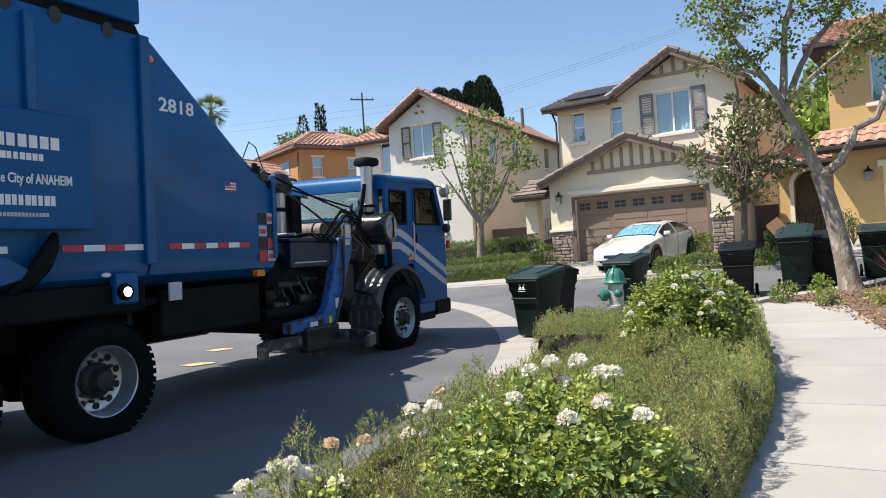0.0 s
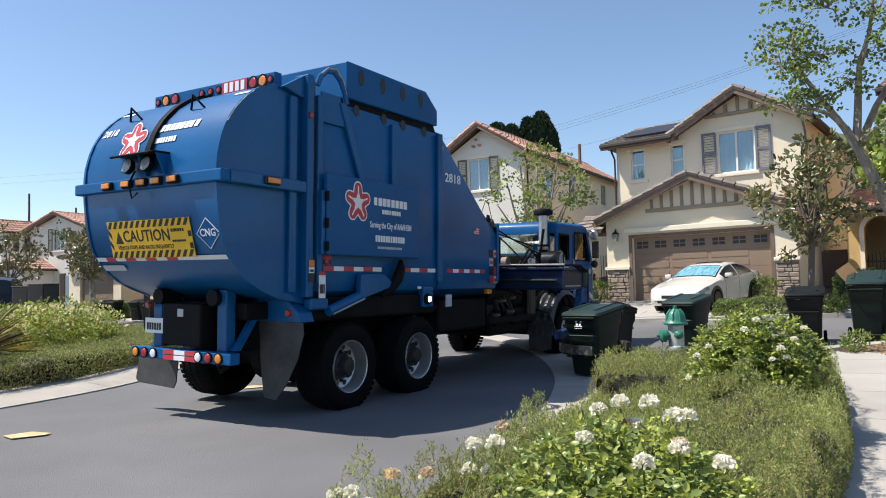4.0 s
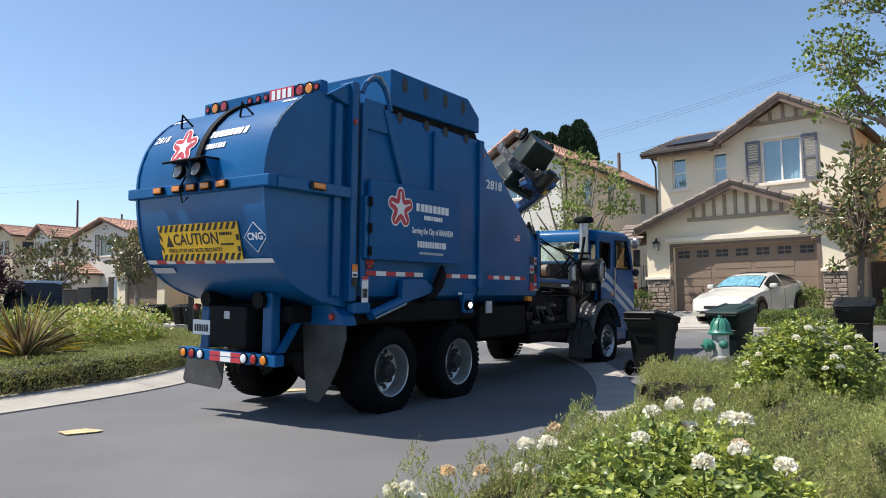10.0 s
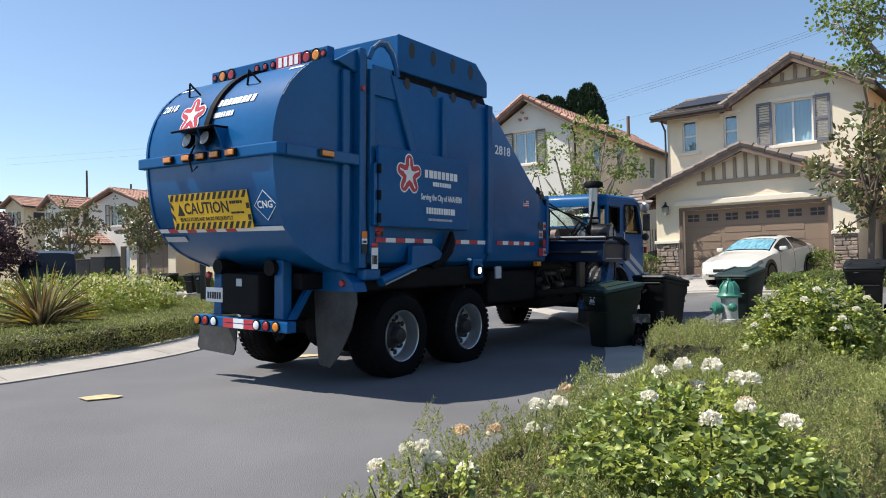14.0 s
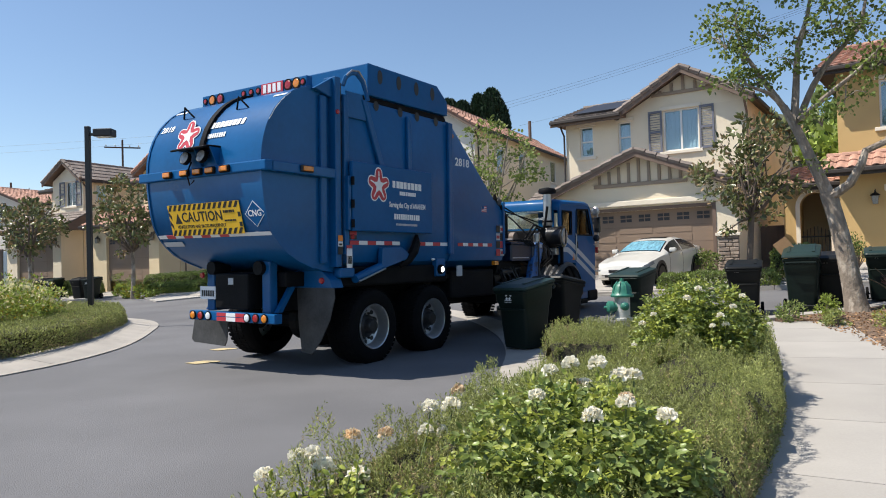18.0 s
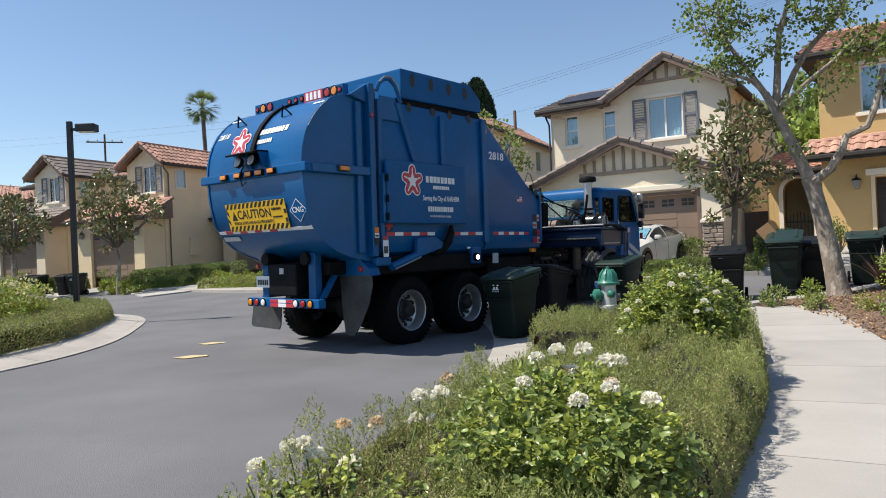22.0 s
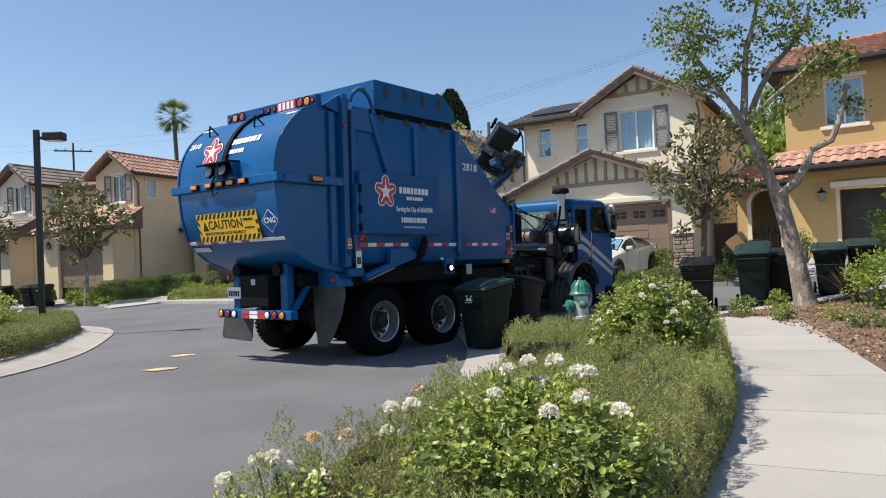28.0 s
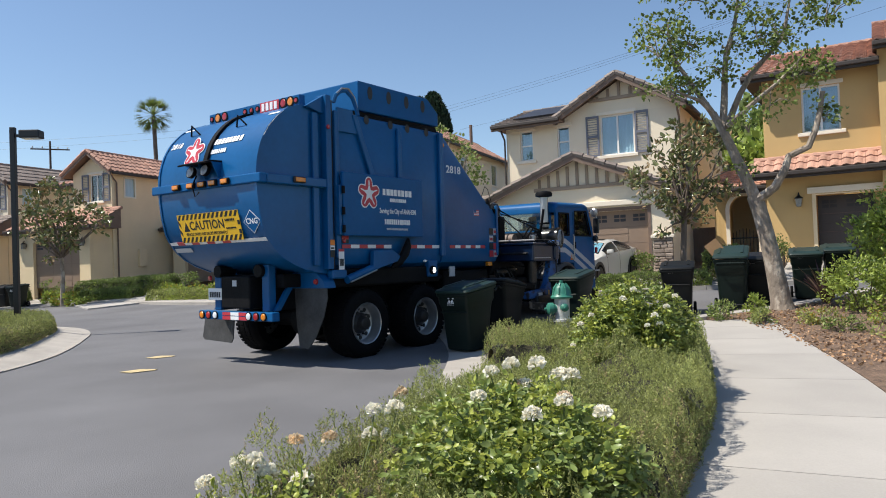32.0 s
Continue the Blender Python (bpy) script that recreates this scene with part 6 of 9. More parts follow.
# intake stack, air cleaner and fittings behind the cab
st = part("intake_pipe", lathe([(0.095, 1.96), (0.10, 1.97), (0.10, 2.06), (0.082, 2.07), (0.082, 2.60)], 20, pose(5.67, -0.86, 0)), "silver", truck, smooth=True)
part("stack_cap", lathe([(0.09, 2.58), (0.17, 2.60), (0.175, 2.65), (0.15, 2.69), (0.05, 2.71)], 22, pose(5.67, -0.86, 0)), "chassis", st, smooth=True)
part("stack_clamp", lathe([(0.106, 2.02), (0.106, 2.06)], 20, pose(5.67, -0.86, 0)), "chassis", st)
AC = Matrix.Translation((5.66, -0.72, 1.74)) @ Vector((0.10, -1.0, 0.0)).to_track_quat("Z", "Y").to_matrix().to_4x4()
ac = part("air_cleaner", lathe([(0.12, -0.06), (0.185, 0.0), (0.20, 0.03), (0.20, 0.12), (0.208, 0.125), (0.208, 0.15), (0.20, 0.155), (0.20, 0.42), (0.215, 0.425), (0.215, 0.47), (0.19, 0.48)], 28, AC), "wing_plastic", truck, "glossy black drum air cleaner", smooth=True)
part("end_cap", lathe([(0.165, 0.481), (0.15, 0.50), (0.05, 0.51)], 24, AC), "headlamp", ac, "pale domed end cap")
part("cap_latch", box(-0.02, -0.14, 0.50, 0.02, 0.14, 0.52, 0.006, m=AC), "chassis", ac)
part("elbow", tube([(5.67, -0.86, 1.98), (5.67, -0.86, 1.90), (5.66, -0.82, 1.84), (5.66, -0.80, 1.74)], [0.088, 0.09, 0.10, 0.10], 14), "chassis", ac, smooth=True)
part("muffler", cyl((3.95, 0.35, 1.9), (4.75, 0.35, 1.9), 0.13, 18), "silver", truck)
part("hydraulic_post", cyl((4.30, -0.46, 1.3), (4.30, -0.46, 2.20), 0.085, 14), "silver", truck)
part("post_band", lathe([(0.09, 0), (0.09, 0.05)], 14, pose(4.30, -0.46, 1.95)), "chassis", truck)
part("valve_box", box(4.42, -0.56, 1.58, 4.62, -0.2, 2.16, 0.02), "chassis", truck)
part("post_head", lathe([(0.16, 0), (0.18, 0.1), (0.12, 0.22), (0.05, 0.25)], 14, pose(4.30, -0.46, 2.18)), "greasy", truck)
part("filter_can", lathe([(0.06, 0), (0.065, 0.02), (0.065, 0.22), (0.03, 0.25)], 14, pose(5.0, -0.95, 1.55)), "silver", truck)
for k in range(5):
    part("hose", tube([(4.6 + 0.12 * k, -0.85, 1.6), (4.9 + 0.1 * k, -0.95, 1.95 - 0.05 * k), (5.35, -0.9 - 0.02 * k, 1.9 - 0.06 * k), (5.5, -0.85, 1.6)], 0.018, 6), "chassis", truck)
part("grab_bar", tube([(3.75, -0.75, 2.3), (4.35, -0.85, 1.98), (4.95, -0.9, 1.66)], 0.013, 6), "greasy", truck)
# panel added over the blue back wall so that the gap reads dark
part("bulkhead", box(5.80, -1.12, 0.98, 5.855, 1.12, 1.885, 0.02), "chassis", truck, "black panel added to darken the gap behind the cab")
part("engine_cover", prism([(5.02, 1.36), (5.10, 1.56), (5.66, 1.60), (5.78, 1.36)], -0.36, 1.00, axis=1, bevel=0.04), "dusty_cover", truck, "dusty tan engine cover")
part("exhaust_drum", cyl((5.50, -0.24, 1.74), (5.50, 0.26, 1.74), 0.105, 20), "rusty_drum", truck, "brown heat-stained exhaust drum")
for q in (-0.10, 0.16):
    part("drum_strap", lathe([(0.109, 0), (0.109, 0.03)], 20, pose(5.50, q, 1.74, 90)), "chassis", truck)
part("stay", tube([(3.9, -0.55, 2.42), (4.7, -0.72, 2.12), (5.35, -0.86, 1.92)], 0.012, 6), "chassis", truck)
part("stay", tube([(4.2, -0.2, 2.36), (5.35, -0.80, 2.02)], 0.012, 6), "chassis", truck)
for k in range(4):
    part("hose", tube([(5.30 + 0.03 * k, -0.90, 1.72), (5.34 + 0.03 * k, -0.96, 2.0 + 0.05 * k), (5.40 + 0.015 * k, -0.98, 2.32)], 0.016, 6), "chassis", truck)
    part("hose", tube([(5.15 + 0.14 * k, -0.80, 1.70), (5.2 + 0.12 * k, -1.0, 1.52 - 0.03 * k), (5.1 + 0.15 * k, -1.02, 1.32), (5.3 + 0.1 * k, -0.8, 1.15)], 0.013, 6), ("chassis", "greasy")[k % 2], truck)
part("valve_block", box(5.62, -1.06, 1.38, 5.78, -0.90, 1.52, 0.02), "silver", truck)
part("valve_cap", lathe([(0.05, 0), (0.055, 0.05), (0.02, 0.07)], 12, pose(5.70, -0.98, 1.52)), "hub", truck)
part("machinery", box(4.95, -0.95, 1.31, 5.35, -0.55, 1.46, 0.05), "greasy", truck)

# ribbed wing over the front wheel
for s in (-1, 1):
    bm = bmesh.new()
    n, ribs = 16, 13
    rows = []
    for i in range(n + 1):
        a = radians(188 - 176 * i / n)
        row = []
        for k in range(ribs):
            y = 0.66 + 0.50 * k / (ribs - 1)
            r = 0.66 + (0.045 if k % 3 else 0.0) - (0.03 if k in (0, ribs - 1) else 0)
            row.append(bm.verts.new((6.067 + r * 1.02 * math.cos(a), s * y, 0.55 + r * 0.98 * math.sin(a))))
        rows.append(row)
    for a, b in zip(rows, rows[1:]):
        for k in range(ribs - 1):
            bm.faces.new((a[k], a[k + 1], b[k + 1], b[k]))
    bmesh.ops.solidify(bm, geom=bm.faces[:], thickness=0.012)
    wing = part("wing", bm, "wing_rib", truck, "ribbed black plastic wing")
    part("wing_bracket", tube([(5.42, s * 0.6, 0.95), (5.36, s * 1.1, 0.85), (5.40, s * 1.2, 0.55)], 0.02, 6), "greasy", truck)
part("wing_flap", prism([(-1.16, 0.72), (-0.72, 0.72), (-0.72, 0.2), (-1.14, 0.22)], 5.36, 5.37, axis=0), "flap", truck)

# lifting arm: mast, boom and gripper
beam = part("arm_beam", box(3.66, 0.0, 1.28, 4.50, 1.72, 1.58, 0.025), "beam_blue", truck, "dark greasy telescoping arm carriage", m=pose(0, -1.2, 0))
part("beam_flange", box(3.62, -0.02, 1.575, 4.54, 1.72, 1.61, 0.008), "beam_blue", beam)
part("beam_head", box(4.40, -0.04, 1.30, 4.56, 0.06, 1.56, 0.03), "beam_blue", beam)
for k in range(4):
    part("beam_hose", tube([(3.72 + 0.16 * k, 1.68, 1.63), (3.74 + 0.16 * k, 1.1, 1.645), (3.80 + 0.15 * k, 0.4, 1.64), (4.0 + 0.11 * k, 0.02, 1.66), (4.2 + 0.08 * k, -0.06, 1.55)], 0.014, 6), "chassis", beam)
for k in range(2):
    part("beam_rod", cyl((3.80 + 0.40 * k, 0.05, 1.655), (3.80 + 0.40 * k, 1.6, 1.655), 0.018, 10), "silver", beam)
part("beam_ram", cyl((3.63, 0.1, 1.42), (3.63, 1.6, 1.42), 0.022, 10), "greasy", beam)
part("beam_edge", box(3.70, -0.012, 1.33, 4.28, -0.001, 1.345), "grey_decal", beam)
for k in range(7):
    x = 3.52 + 0.11 * k
    part("hydraulic_hose", tube([(x, -0.92, 1.24), (x + 0.05, -1.00 - 0.015 * (k % 3), 1.02 - 0.05 * (k % 2)), (x + 0.16, -0.98, 0.86 + 0.03 * (k % 3)), (x + 0.24, -0.90, 0.98)], 0.016, 7), ("greasy", "chassis")[k % 3 == 0], truck)
for k, (x, z, r, l) in enumerate(((3.60, 1.10, 0.055, 0.34), (3.95, 0.92, 0.07, 0.28), (3.52, 0.88, 0.05, 0.22), (4.08, 1.14, 0.04, 0.20))):
    cylr = part("valve_body", lathe([(r * 0.8, 0), (r, 0.02), (r, l - 0.03), (r * 0.7, l)], 14, pose(x, -0.96, z, 0, 90, 0)), "greasy", truck, smooth=True)
    part("fitting", lathe([(r * 0.5, 0), (r * 0.5, 0.05)], 6, pose(x + l, -0.96, z, 0, 90, 0)), "silver", cylr)
part("frame_rail", box(1.95, -0.62, 0.80, 5.2, -0.52, 1.06, 0.01), "flap", truck)
for k in range(9):
    part("rail_bolt", lathe([(0.018, 0), (0.016, 0.02)], 6, pose(2.1 + 0.32 * k, -0.62, 0.93, 90)), "hub", truck)
part("bracket_plate", prism([(3.46, 1.28), (3.80, 1.28), (3.72, 0.80), (3.54, 0.74)], -0.90, -0.87, axis=1), "greasy", truck)
part("arm_slide", box(3.4, -1.0, 0.74, 4.9, 0.9, 0.86, 0.03), "chassis", truck)
boom = part("arm_mast", prism([(-0.10, -0.05), (0.14, -0.05), (0.26, 0.22), (0.62, 0.97), (0.63, 1.13), (0.34, 1.13), (0.30, 0.95), (0.08, 0.34), (-0.10, 0.20)], -0.06, 0.06, axis=1, bevel=0.02), "arm_blue", truck, "scuffed blue arm mast")
part("mast_label", box(0.46, -0.065, 1.04, 0.56, -0.061, 1.11), "grey_decal", boom)
part("mast_label", box(0.22, -0.065, 0.30, 0.29, -0.061, 0.42), "white_paint", boom)
part("mast_hose", tube([(0.14, -0.08, 0.05), (0.36, -0.1, 0.55), (0.40, -0.08, 1.15)], 0.018, 6), "greasy", boom)
part("mast_ram", cyl((0.12, 0.08, 0.1), (0.50, 0.08, 0.95), 0.028, 10), "silver", boom)
low_arm = part("low_arm", box(-0.70, -0.08, 0.03, 0.16, 0.05, 0.16, 0.02, m=pose(0.08, 0, 0.10, 0, -3.5, 0)), "arm_blue", boom, "scuffed blue lower arm")
part("arm_sticker", box(-0.30, -0.084, 0.10, -0.16, -0.081, 0.19), "white_paint", low_arm)
part("arm_sticker", box(-0.15, -0.084, 0.10, -0.05, -0.081, 0.19), "black_decal", low_arm)
grip = part("gripper", box(-0.30, -0.10, -0.14, 0.30, 0.06, 0.14, 0.03), "greasy", truck, "black gripper with curved fingers")
FINGERS = []
for s in (-1, 1):
    bm = bmesh.new()
    q = [(0.0, 0.0), (s * 0.12, -0.18), (s * 0.16, -0.45), (s * 0.07, -0.75), (-s * 0.12, -0.92)]
    for a, b in zip(q, q[1:]):
        d = Vector((b[0] - a[0], b[1] - a[1], 0))
        nrm = Vector((-d.y, d.x, 0)).normalized() * 0.022
        v = [Vector((a[0], a[1], 0)) + nrm, Vector((b[0], b[1], 0)) + nrm, Vector((b[0], b[1], 0)) - nrm, Vector((a[0], a[1], 0)) - nrm]
        lo, hi = [bm.verts.new(p + Vector((0, 0, -0.06))) for p in v], [bm.verts.new(p + Vector((0, 0, 0.06))) for p in v]
        bm.faces.new(lo), bm.faces.new(hi[::-1])
        for i in range(4):
            bm.faces.new((lo[i], hi[i], hi[(i + 1) % 4], lo[(i + 1) % 4]))
    FINGERS.append((part("finger", bm, "finger_steel", grip, m=pose(s * 0.30, 0, 0)), s))
part("gripper_rotator", cyl((0, 0.02, -0.2), (0, 0.02, 0.2), 0.08, 12), "greasy", grip)
part("grease_pot", lathe([(0.05, 0), (0.05, 0.1)], 12, pose(0.2, 0.0, 0.12)), "yellow_decal", grip)

# deck rails and plates between hopper and cab
for k in range(4):
    part("deck_rail", box(3.5, -1.02 + 0.12 * k, 1.50 - 0.03 * k, 4.8, -0.98 + 0.12 * k, 1.56 - 0.03 * k, 0.01), ("truck_blue", "greasy")[k % 2], truck)
part("deck_plate", prism([(3.5, 1.44), (4.85, 1.40), (4.85, 1.46), (3.5, 1.53)], -1.05, 0.9, axis=1, bevel=0.01), "greasy", truck)
part("white_strip", box(4.35, -1.07, 1.44, 4.62, -1.055, 1.48), "white_paint", truck)
for i, (dx, dz, c) in enumerate(((0, 0, "red_decal"), (0.13, 0, "grey_decal"), (0, 0.13, "black_decal"), (0.13, 0.13, "red_decal"), (0, 0.26, "grey_decal"), (0.13, 0.26, "black_decal"), (0.0, 0.39, "black_decal"), (0.13, 0.39, "grey_decal"))):
    d = part("sticker", box(-0.06, -0.055, 0, 0.06, 0.055, 0.003), c, truck, m=side_plane(3.215 + dx, 1.43 + dz, y=-SIDE - 0.024))
    if c == "grey_decal":
        print_bars(-0.05, 0.05, -0.03, 0.02, 4, i, "red_decal", d, m=pose(0, 0, 0.0032))

# torn rubber and wire along the hopper's sloping lip
rnd = random.Random(4)
for i in range(9):
    x = 3.14 + 0.040 * i
    z = 2.36 - 0.026 * i
    part("torn_strip", prism([(x - 0.05, z - 0.06), (x + 0.06, z - 0.07), (x + 0.04 + rnd.uniform(-0.03, 0.03), z + rnd.uniform(0.02, 0.08)), (x - 0.03, z + rnd.uniform(0.01, 0.06))], -1.14 + 0.03 * (i % 3), -1.12 + 0.03 * (i % 3), axis=1), "flap" if i % 2 else "chassis", truck)
part("bent_wire", tube([(3.0, -1.1, 2.42), (3.08, -1.12, 2.60), (3.20, -1.1, 2.56), (3.32, -1.11, 2.28)], 0.006, 5), "chassis", truck)
part("hang_hose", tube([(3.44, -0.9, 2.10), (3.56, -0.92, 2.20), (3.68, -0.85, 2.05), (3.66, -0.7, 1.75)], 0.022, 7), "chassis", truck)

for o in truck.children_recursive:
    if o == cab or cab in (o.parent, o.parent.parent):
        o.data.transform(Matrix.Translation((0.20, 0, 0)) @ Matrix.Diagonal((0.955, 0.885, 1, 1)))
    o.data.transform(Matrix.Scale(TRUCK_SCALE, 4))
    o.location *= TRUCK_SCALE


# ---- wheeled bins ----
def bin_section(w, d, z, r=0.07, cy=0.0):
    pts = []
    for sx, sy, a0 in ((1, 1, 0), (-1, 1, 90), (-1, -1, 180), (1, -1, 270)):
        for k in range(4):
            a = radians(a0 + 30 * k)
            pts.append((sx * (w / 2 - r) + r * math.cos(a), cy + sy * (d / 2 - r) + r * math.sin(a), z))
    return pts


def wheeled_bin(label, body, lid, m, emblem=True, lid_open=0.0):
    """A wheeled bin: front at -y, wheels and hinge at +y, its foot at z = 0."""
    b = thing("wheelie_bin", label, "wheelie bin", m, group="wheelie bins")
    tub = part("tub", loft([bin_section(0.50, 0.52, 0.03), bin_section(0.52, 0.55, 0.08), bin_section(0.565, 0.64, 0.50), bin_section(0.59, 0.69, 0.70), bin_section(0.61, 0.72, 0.78), bin_section(0.645, 0.78, 0.83), bin_section(0.655, 0.80, 1.0)]), body, b, smooth=True)
    part("rim", loft([bin_section(0.69, 0.84, 0.985), bin_section(0.70, 0.86, 1.0), bin_section(0.70, 0.86, 1.03), bin_section(0.68, 0.84, 1.04)]), body, tub, smooth=True)
    part("grip_bar", tube([(-0.27, -0.34, 0.66), (-0.25, -0.385, 0.67), (0.25, -0.385, 0.67), (0.27, -0.34, 0.66)], 0.014, 8), body, tub)
    top = part("lid", loft([bin_section(0.71, 0.88, 0.0, cy=-0.44), bin_section(0.72, 0.89, 0.02, cy=-0.44), bin_section(0.70, 0.86, 0.05, cy=-0.44), bin_section(0.52, 0.62, 0.085, cy=-0.46), bin_section(0.42, 0.5, 0.085, cy=-0.46)]), lid, b, m=pose(0, 0.44, 1.11, -lid_open + 8.5), smooth=True)
    part("lid_ridge", box(-0.26, -0.75, 0.08, -0.2, -0.16, 0.10, 0.008), lid, top)
    part("lid_ridge", box(0.2, -0.75, 0.08, 0.26, -0.16, 0.10, 0.008), lid, top)
    part("handle", tube([(-0.28, 0.42, 0.98), (-0.28, 0.50, 1.02), (0.28, 0.50, 1.02), (0.28, 0.42, 0.98)], 0.02, 8), body, b)
    part("axle", cyl((-0.33, 0.30, 0.13), (0.33, 0.30, 0.13), 0.014, 8), "black_metal", b)
    for s in (-1, 1):
        w = part("wheel", add_lathe(bmesh.new(), [(0.07, -0.03), (0.125, -0.03), (0.14, -0.015), (0.14, 0.015), (0.125, 0.03), (0.07, 0.03)], 22, cap=False), "rubber", b, m=pose(s * 0.32, 0.30, 0.14, 0, 90, 0), smooth=True)
        part("wheel_hub", lathe([(0.08, -0.015), (0.05, 0.02), (0.02, 0.028)], 14, Matrix.Scale(s, 4, (0, 0, 1)) if s < 0 else None), "bin_black", w)
        for k in range(6):
            part("spoke", box(0.02, -0.01, -0.02, 0.11, 0.01, 0.02, m=Matrix.Rotation(radians(60 * k), 4, "Z")), "silver", w)
    if emblem:
        e = pose(0, -0.392, 0.86, 90) @ pose(0, 0, 0, -8)
        for k in range(5):
            a = radians(90 + 72 * k)
            part("emblem_lobe", lathe([(0.021, 0), (0.021, 0.006)], 10, e @ pose(0.050 * math.cos(a) - 0.02, 0.050 * math.sin(a) + 0.03, 0.006)), "white_paint", tub)
        print_bars(-0.09, 0.06, -0.045, -0.03, 6, 3, "white_paint", tub, m=e @ pose(0, 0, 0.006))
        print_bars(-0.09, 0.06, -0.075, -0.065, 5, 4, "white_paint", tub, m=e @ pose(0, 0, 0.006))
    else:
        print_bars(-0.05, 0.05, 0, 0.025, 4, 3, "white_paint", tub, m=pose(-0.12, -0.405, 0.92, 90))
    # true size, with the rim rising towards the hinge
    for o in b.children_recursive:
        if o.name.split(".")[0] in ("tub", "rim"):
            for v in o.data.vertices:
                v.co.z += 0.15 * v.co.y * max(0, min(1, (v.co.z - 0.6) / 0.4))
        o.data.transform(Matrix.Scale(0.87, 4))
        o.location *= 0.87
    return b


def at_ground(x, y, turn, dz=0.0):
    return pose(x, y, ground_z(x, y) + dz, 0, 0, turn)


BIN_A0, BIN_A1, BIN_C0 = (1.33, 10.55, -40), (1.04, 10.42, -44), (3.22, 12.70, -40)
bin_a = wheeled_bin("dark green wheelie bin with a white emblem, standing on the gutter", "bin_green", "bin_lid", at_ground(*BIN_A0, 0.012))
wheeled_bin("black wheelie bin behind the green one at the kerb", "bin_black", "bin_black", at_ground(1.75, 11.72, 140), emblem=False)
bin_c = wheeled_bin("dark green wheelie bin standing in the street near the hydrant", "bin_green", "bin_lid", at_ground(*BIN_C0, 0.012), emblem=False)
wheeled_bin("black wheelie bin standing at the mouth of the side street", "bin_black", "bin_black", at_ground(5.30, 12.95, -25), emblem=False)
bd = wheeled_bin("overfull green wheelie bin with its lid propped by cardboard", "bin_green", "bin_lid", at_ground(6.38, 13.0, 150), emblem=False, lid_open=24)
part("cardboard", box(-0.24, -0.02, -0.25, 0.02, 0.015, 0.36, m=pose(0.26, -0.10, 0.94, 0, 36, 0)), "cardboard", bd)
wheeled_bin("black wheelie bin beside the overfull one", "bin_black", "bin_black", at_ground(7.1, 13.35, -28), emblem=False)
wheeled_bin("green wheelie bin behind the tree", "bin_green", "bin_lid", at_ground(8.15, 13.5, -30), emblem=False)
wheeled_bin("green wheelie bin half hidden by shrubs", "bin_green", "bin_lid", at_ground(8.95, 13.7, -30), emblem=False)
for x, y, c in ((-17.4, 33.0, "bin_black"), (-16.6, 32.5, "bin_green"), (-20.6, 35.6, "bin_black"), (-19.8, 35.1, "bin_green")):
    wheeled_bin("wheelie bin put out at the far kerb", c, c, at_ground(x, y, -15, 0.012), emblem=c == "bin_green")

# ---- hydrant ----
hx, hy = 2.52, 10.62
hyd = thing("fire_hydrant", "fire hydrant with silver barrel and green bonnet, in the hedge", "fire hydrant", at_ground(hx, hy, -30, 0.12))
part("barrel", lathe([(0.16, 0), (0.16, 0.03), (0.105, 0.04), (0.105, 0.22), (0.15, 0.225), (0.15, 0.26), (0.108, 0.27), (0.112, 0.56), (0.13, 0.58)], 24), "hyd_silver", hyd, smooth=True)
bon = part("bonnet", lathe([(0.165, 0.575), (0.17, 0.60), (0.15, 0.62), (0.135, 0.66), (0.115, 0.73), (0.07, 0.79), (0.035, 0.80)], 24), "hyd_green", hyd, smooth=True)
for k in range(8):
    part("rib", tube([(0.14, 0, 0.64), (0.122, 0, 0.73), (0.07, 0, 0.80)], 0.012, 6), "hyd_green", bon, m=pose(0, 0, 0, 0, 0, 45 * k))
part("top_nut", lathe([(0.03, 0.80), (0.028, 0.85)], 5), "hyd_green", bon)
for a, r, l, z in ((-150, 0.085, 0.19, 0.42), (-60, 0.055, 0.16, 0.44), (120, 0.055, 0.16, 0.44)):
    cap = part("outlet", lathe([(r * 0.8, 0.08), (r * 0.8, l - 0.05), (r * 1.1, l - 0.05), (r * 1.1, l + 0.02), (r * 0.7, l + 0.045), (0.022, l + 0.05), (0.02, l + 0.085)], 18, pose(0, 0, z, 0, 90, 0) @ Matrix()), "hyd_green", hyd, m=pose(0, 0, 0, 0, 0, a), smooth=True)
part("chain", tube([(-0.16, -0.10, 0.36), (-0.17, -0.13, 0.22), (-0.12, -0.1, 0.14), (-0.1, -0.05, 0.2)], 0.008, 5), "silver", hyd)

# ---- street lamp on the island ----
lp = thing("street_lamp", "tall black square-post street lamp with a box head", "street lamp", at_ground(-8.43, 16.43, 0, 0.13))
part("post", box(-0.055, -0.055, 0, 0.055, 0.055, 4.60, 0.01), "black_metal", lp)
part("bracket", box(0.055, -0.03, 4.38, 0.22, 0.03, 4.44), "black_metal", lp)
hd = part("head", box(0.18, -0.14, 4.34, 0.62, 0.14, 4.52, 0.02), "black_metal", lp)
part("lens", box(0.22, -0.11, 4.332, 0.58, 0.11, 4.3395), "clear_lens", hd)
part("base_plate", box(-0.11, -0.11, 0, 0.11, 0.11, 0.02), "black_metal", lp)


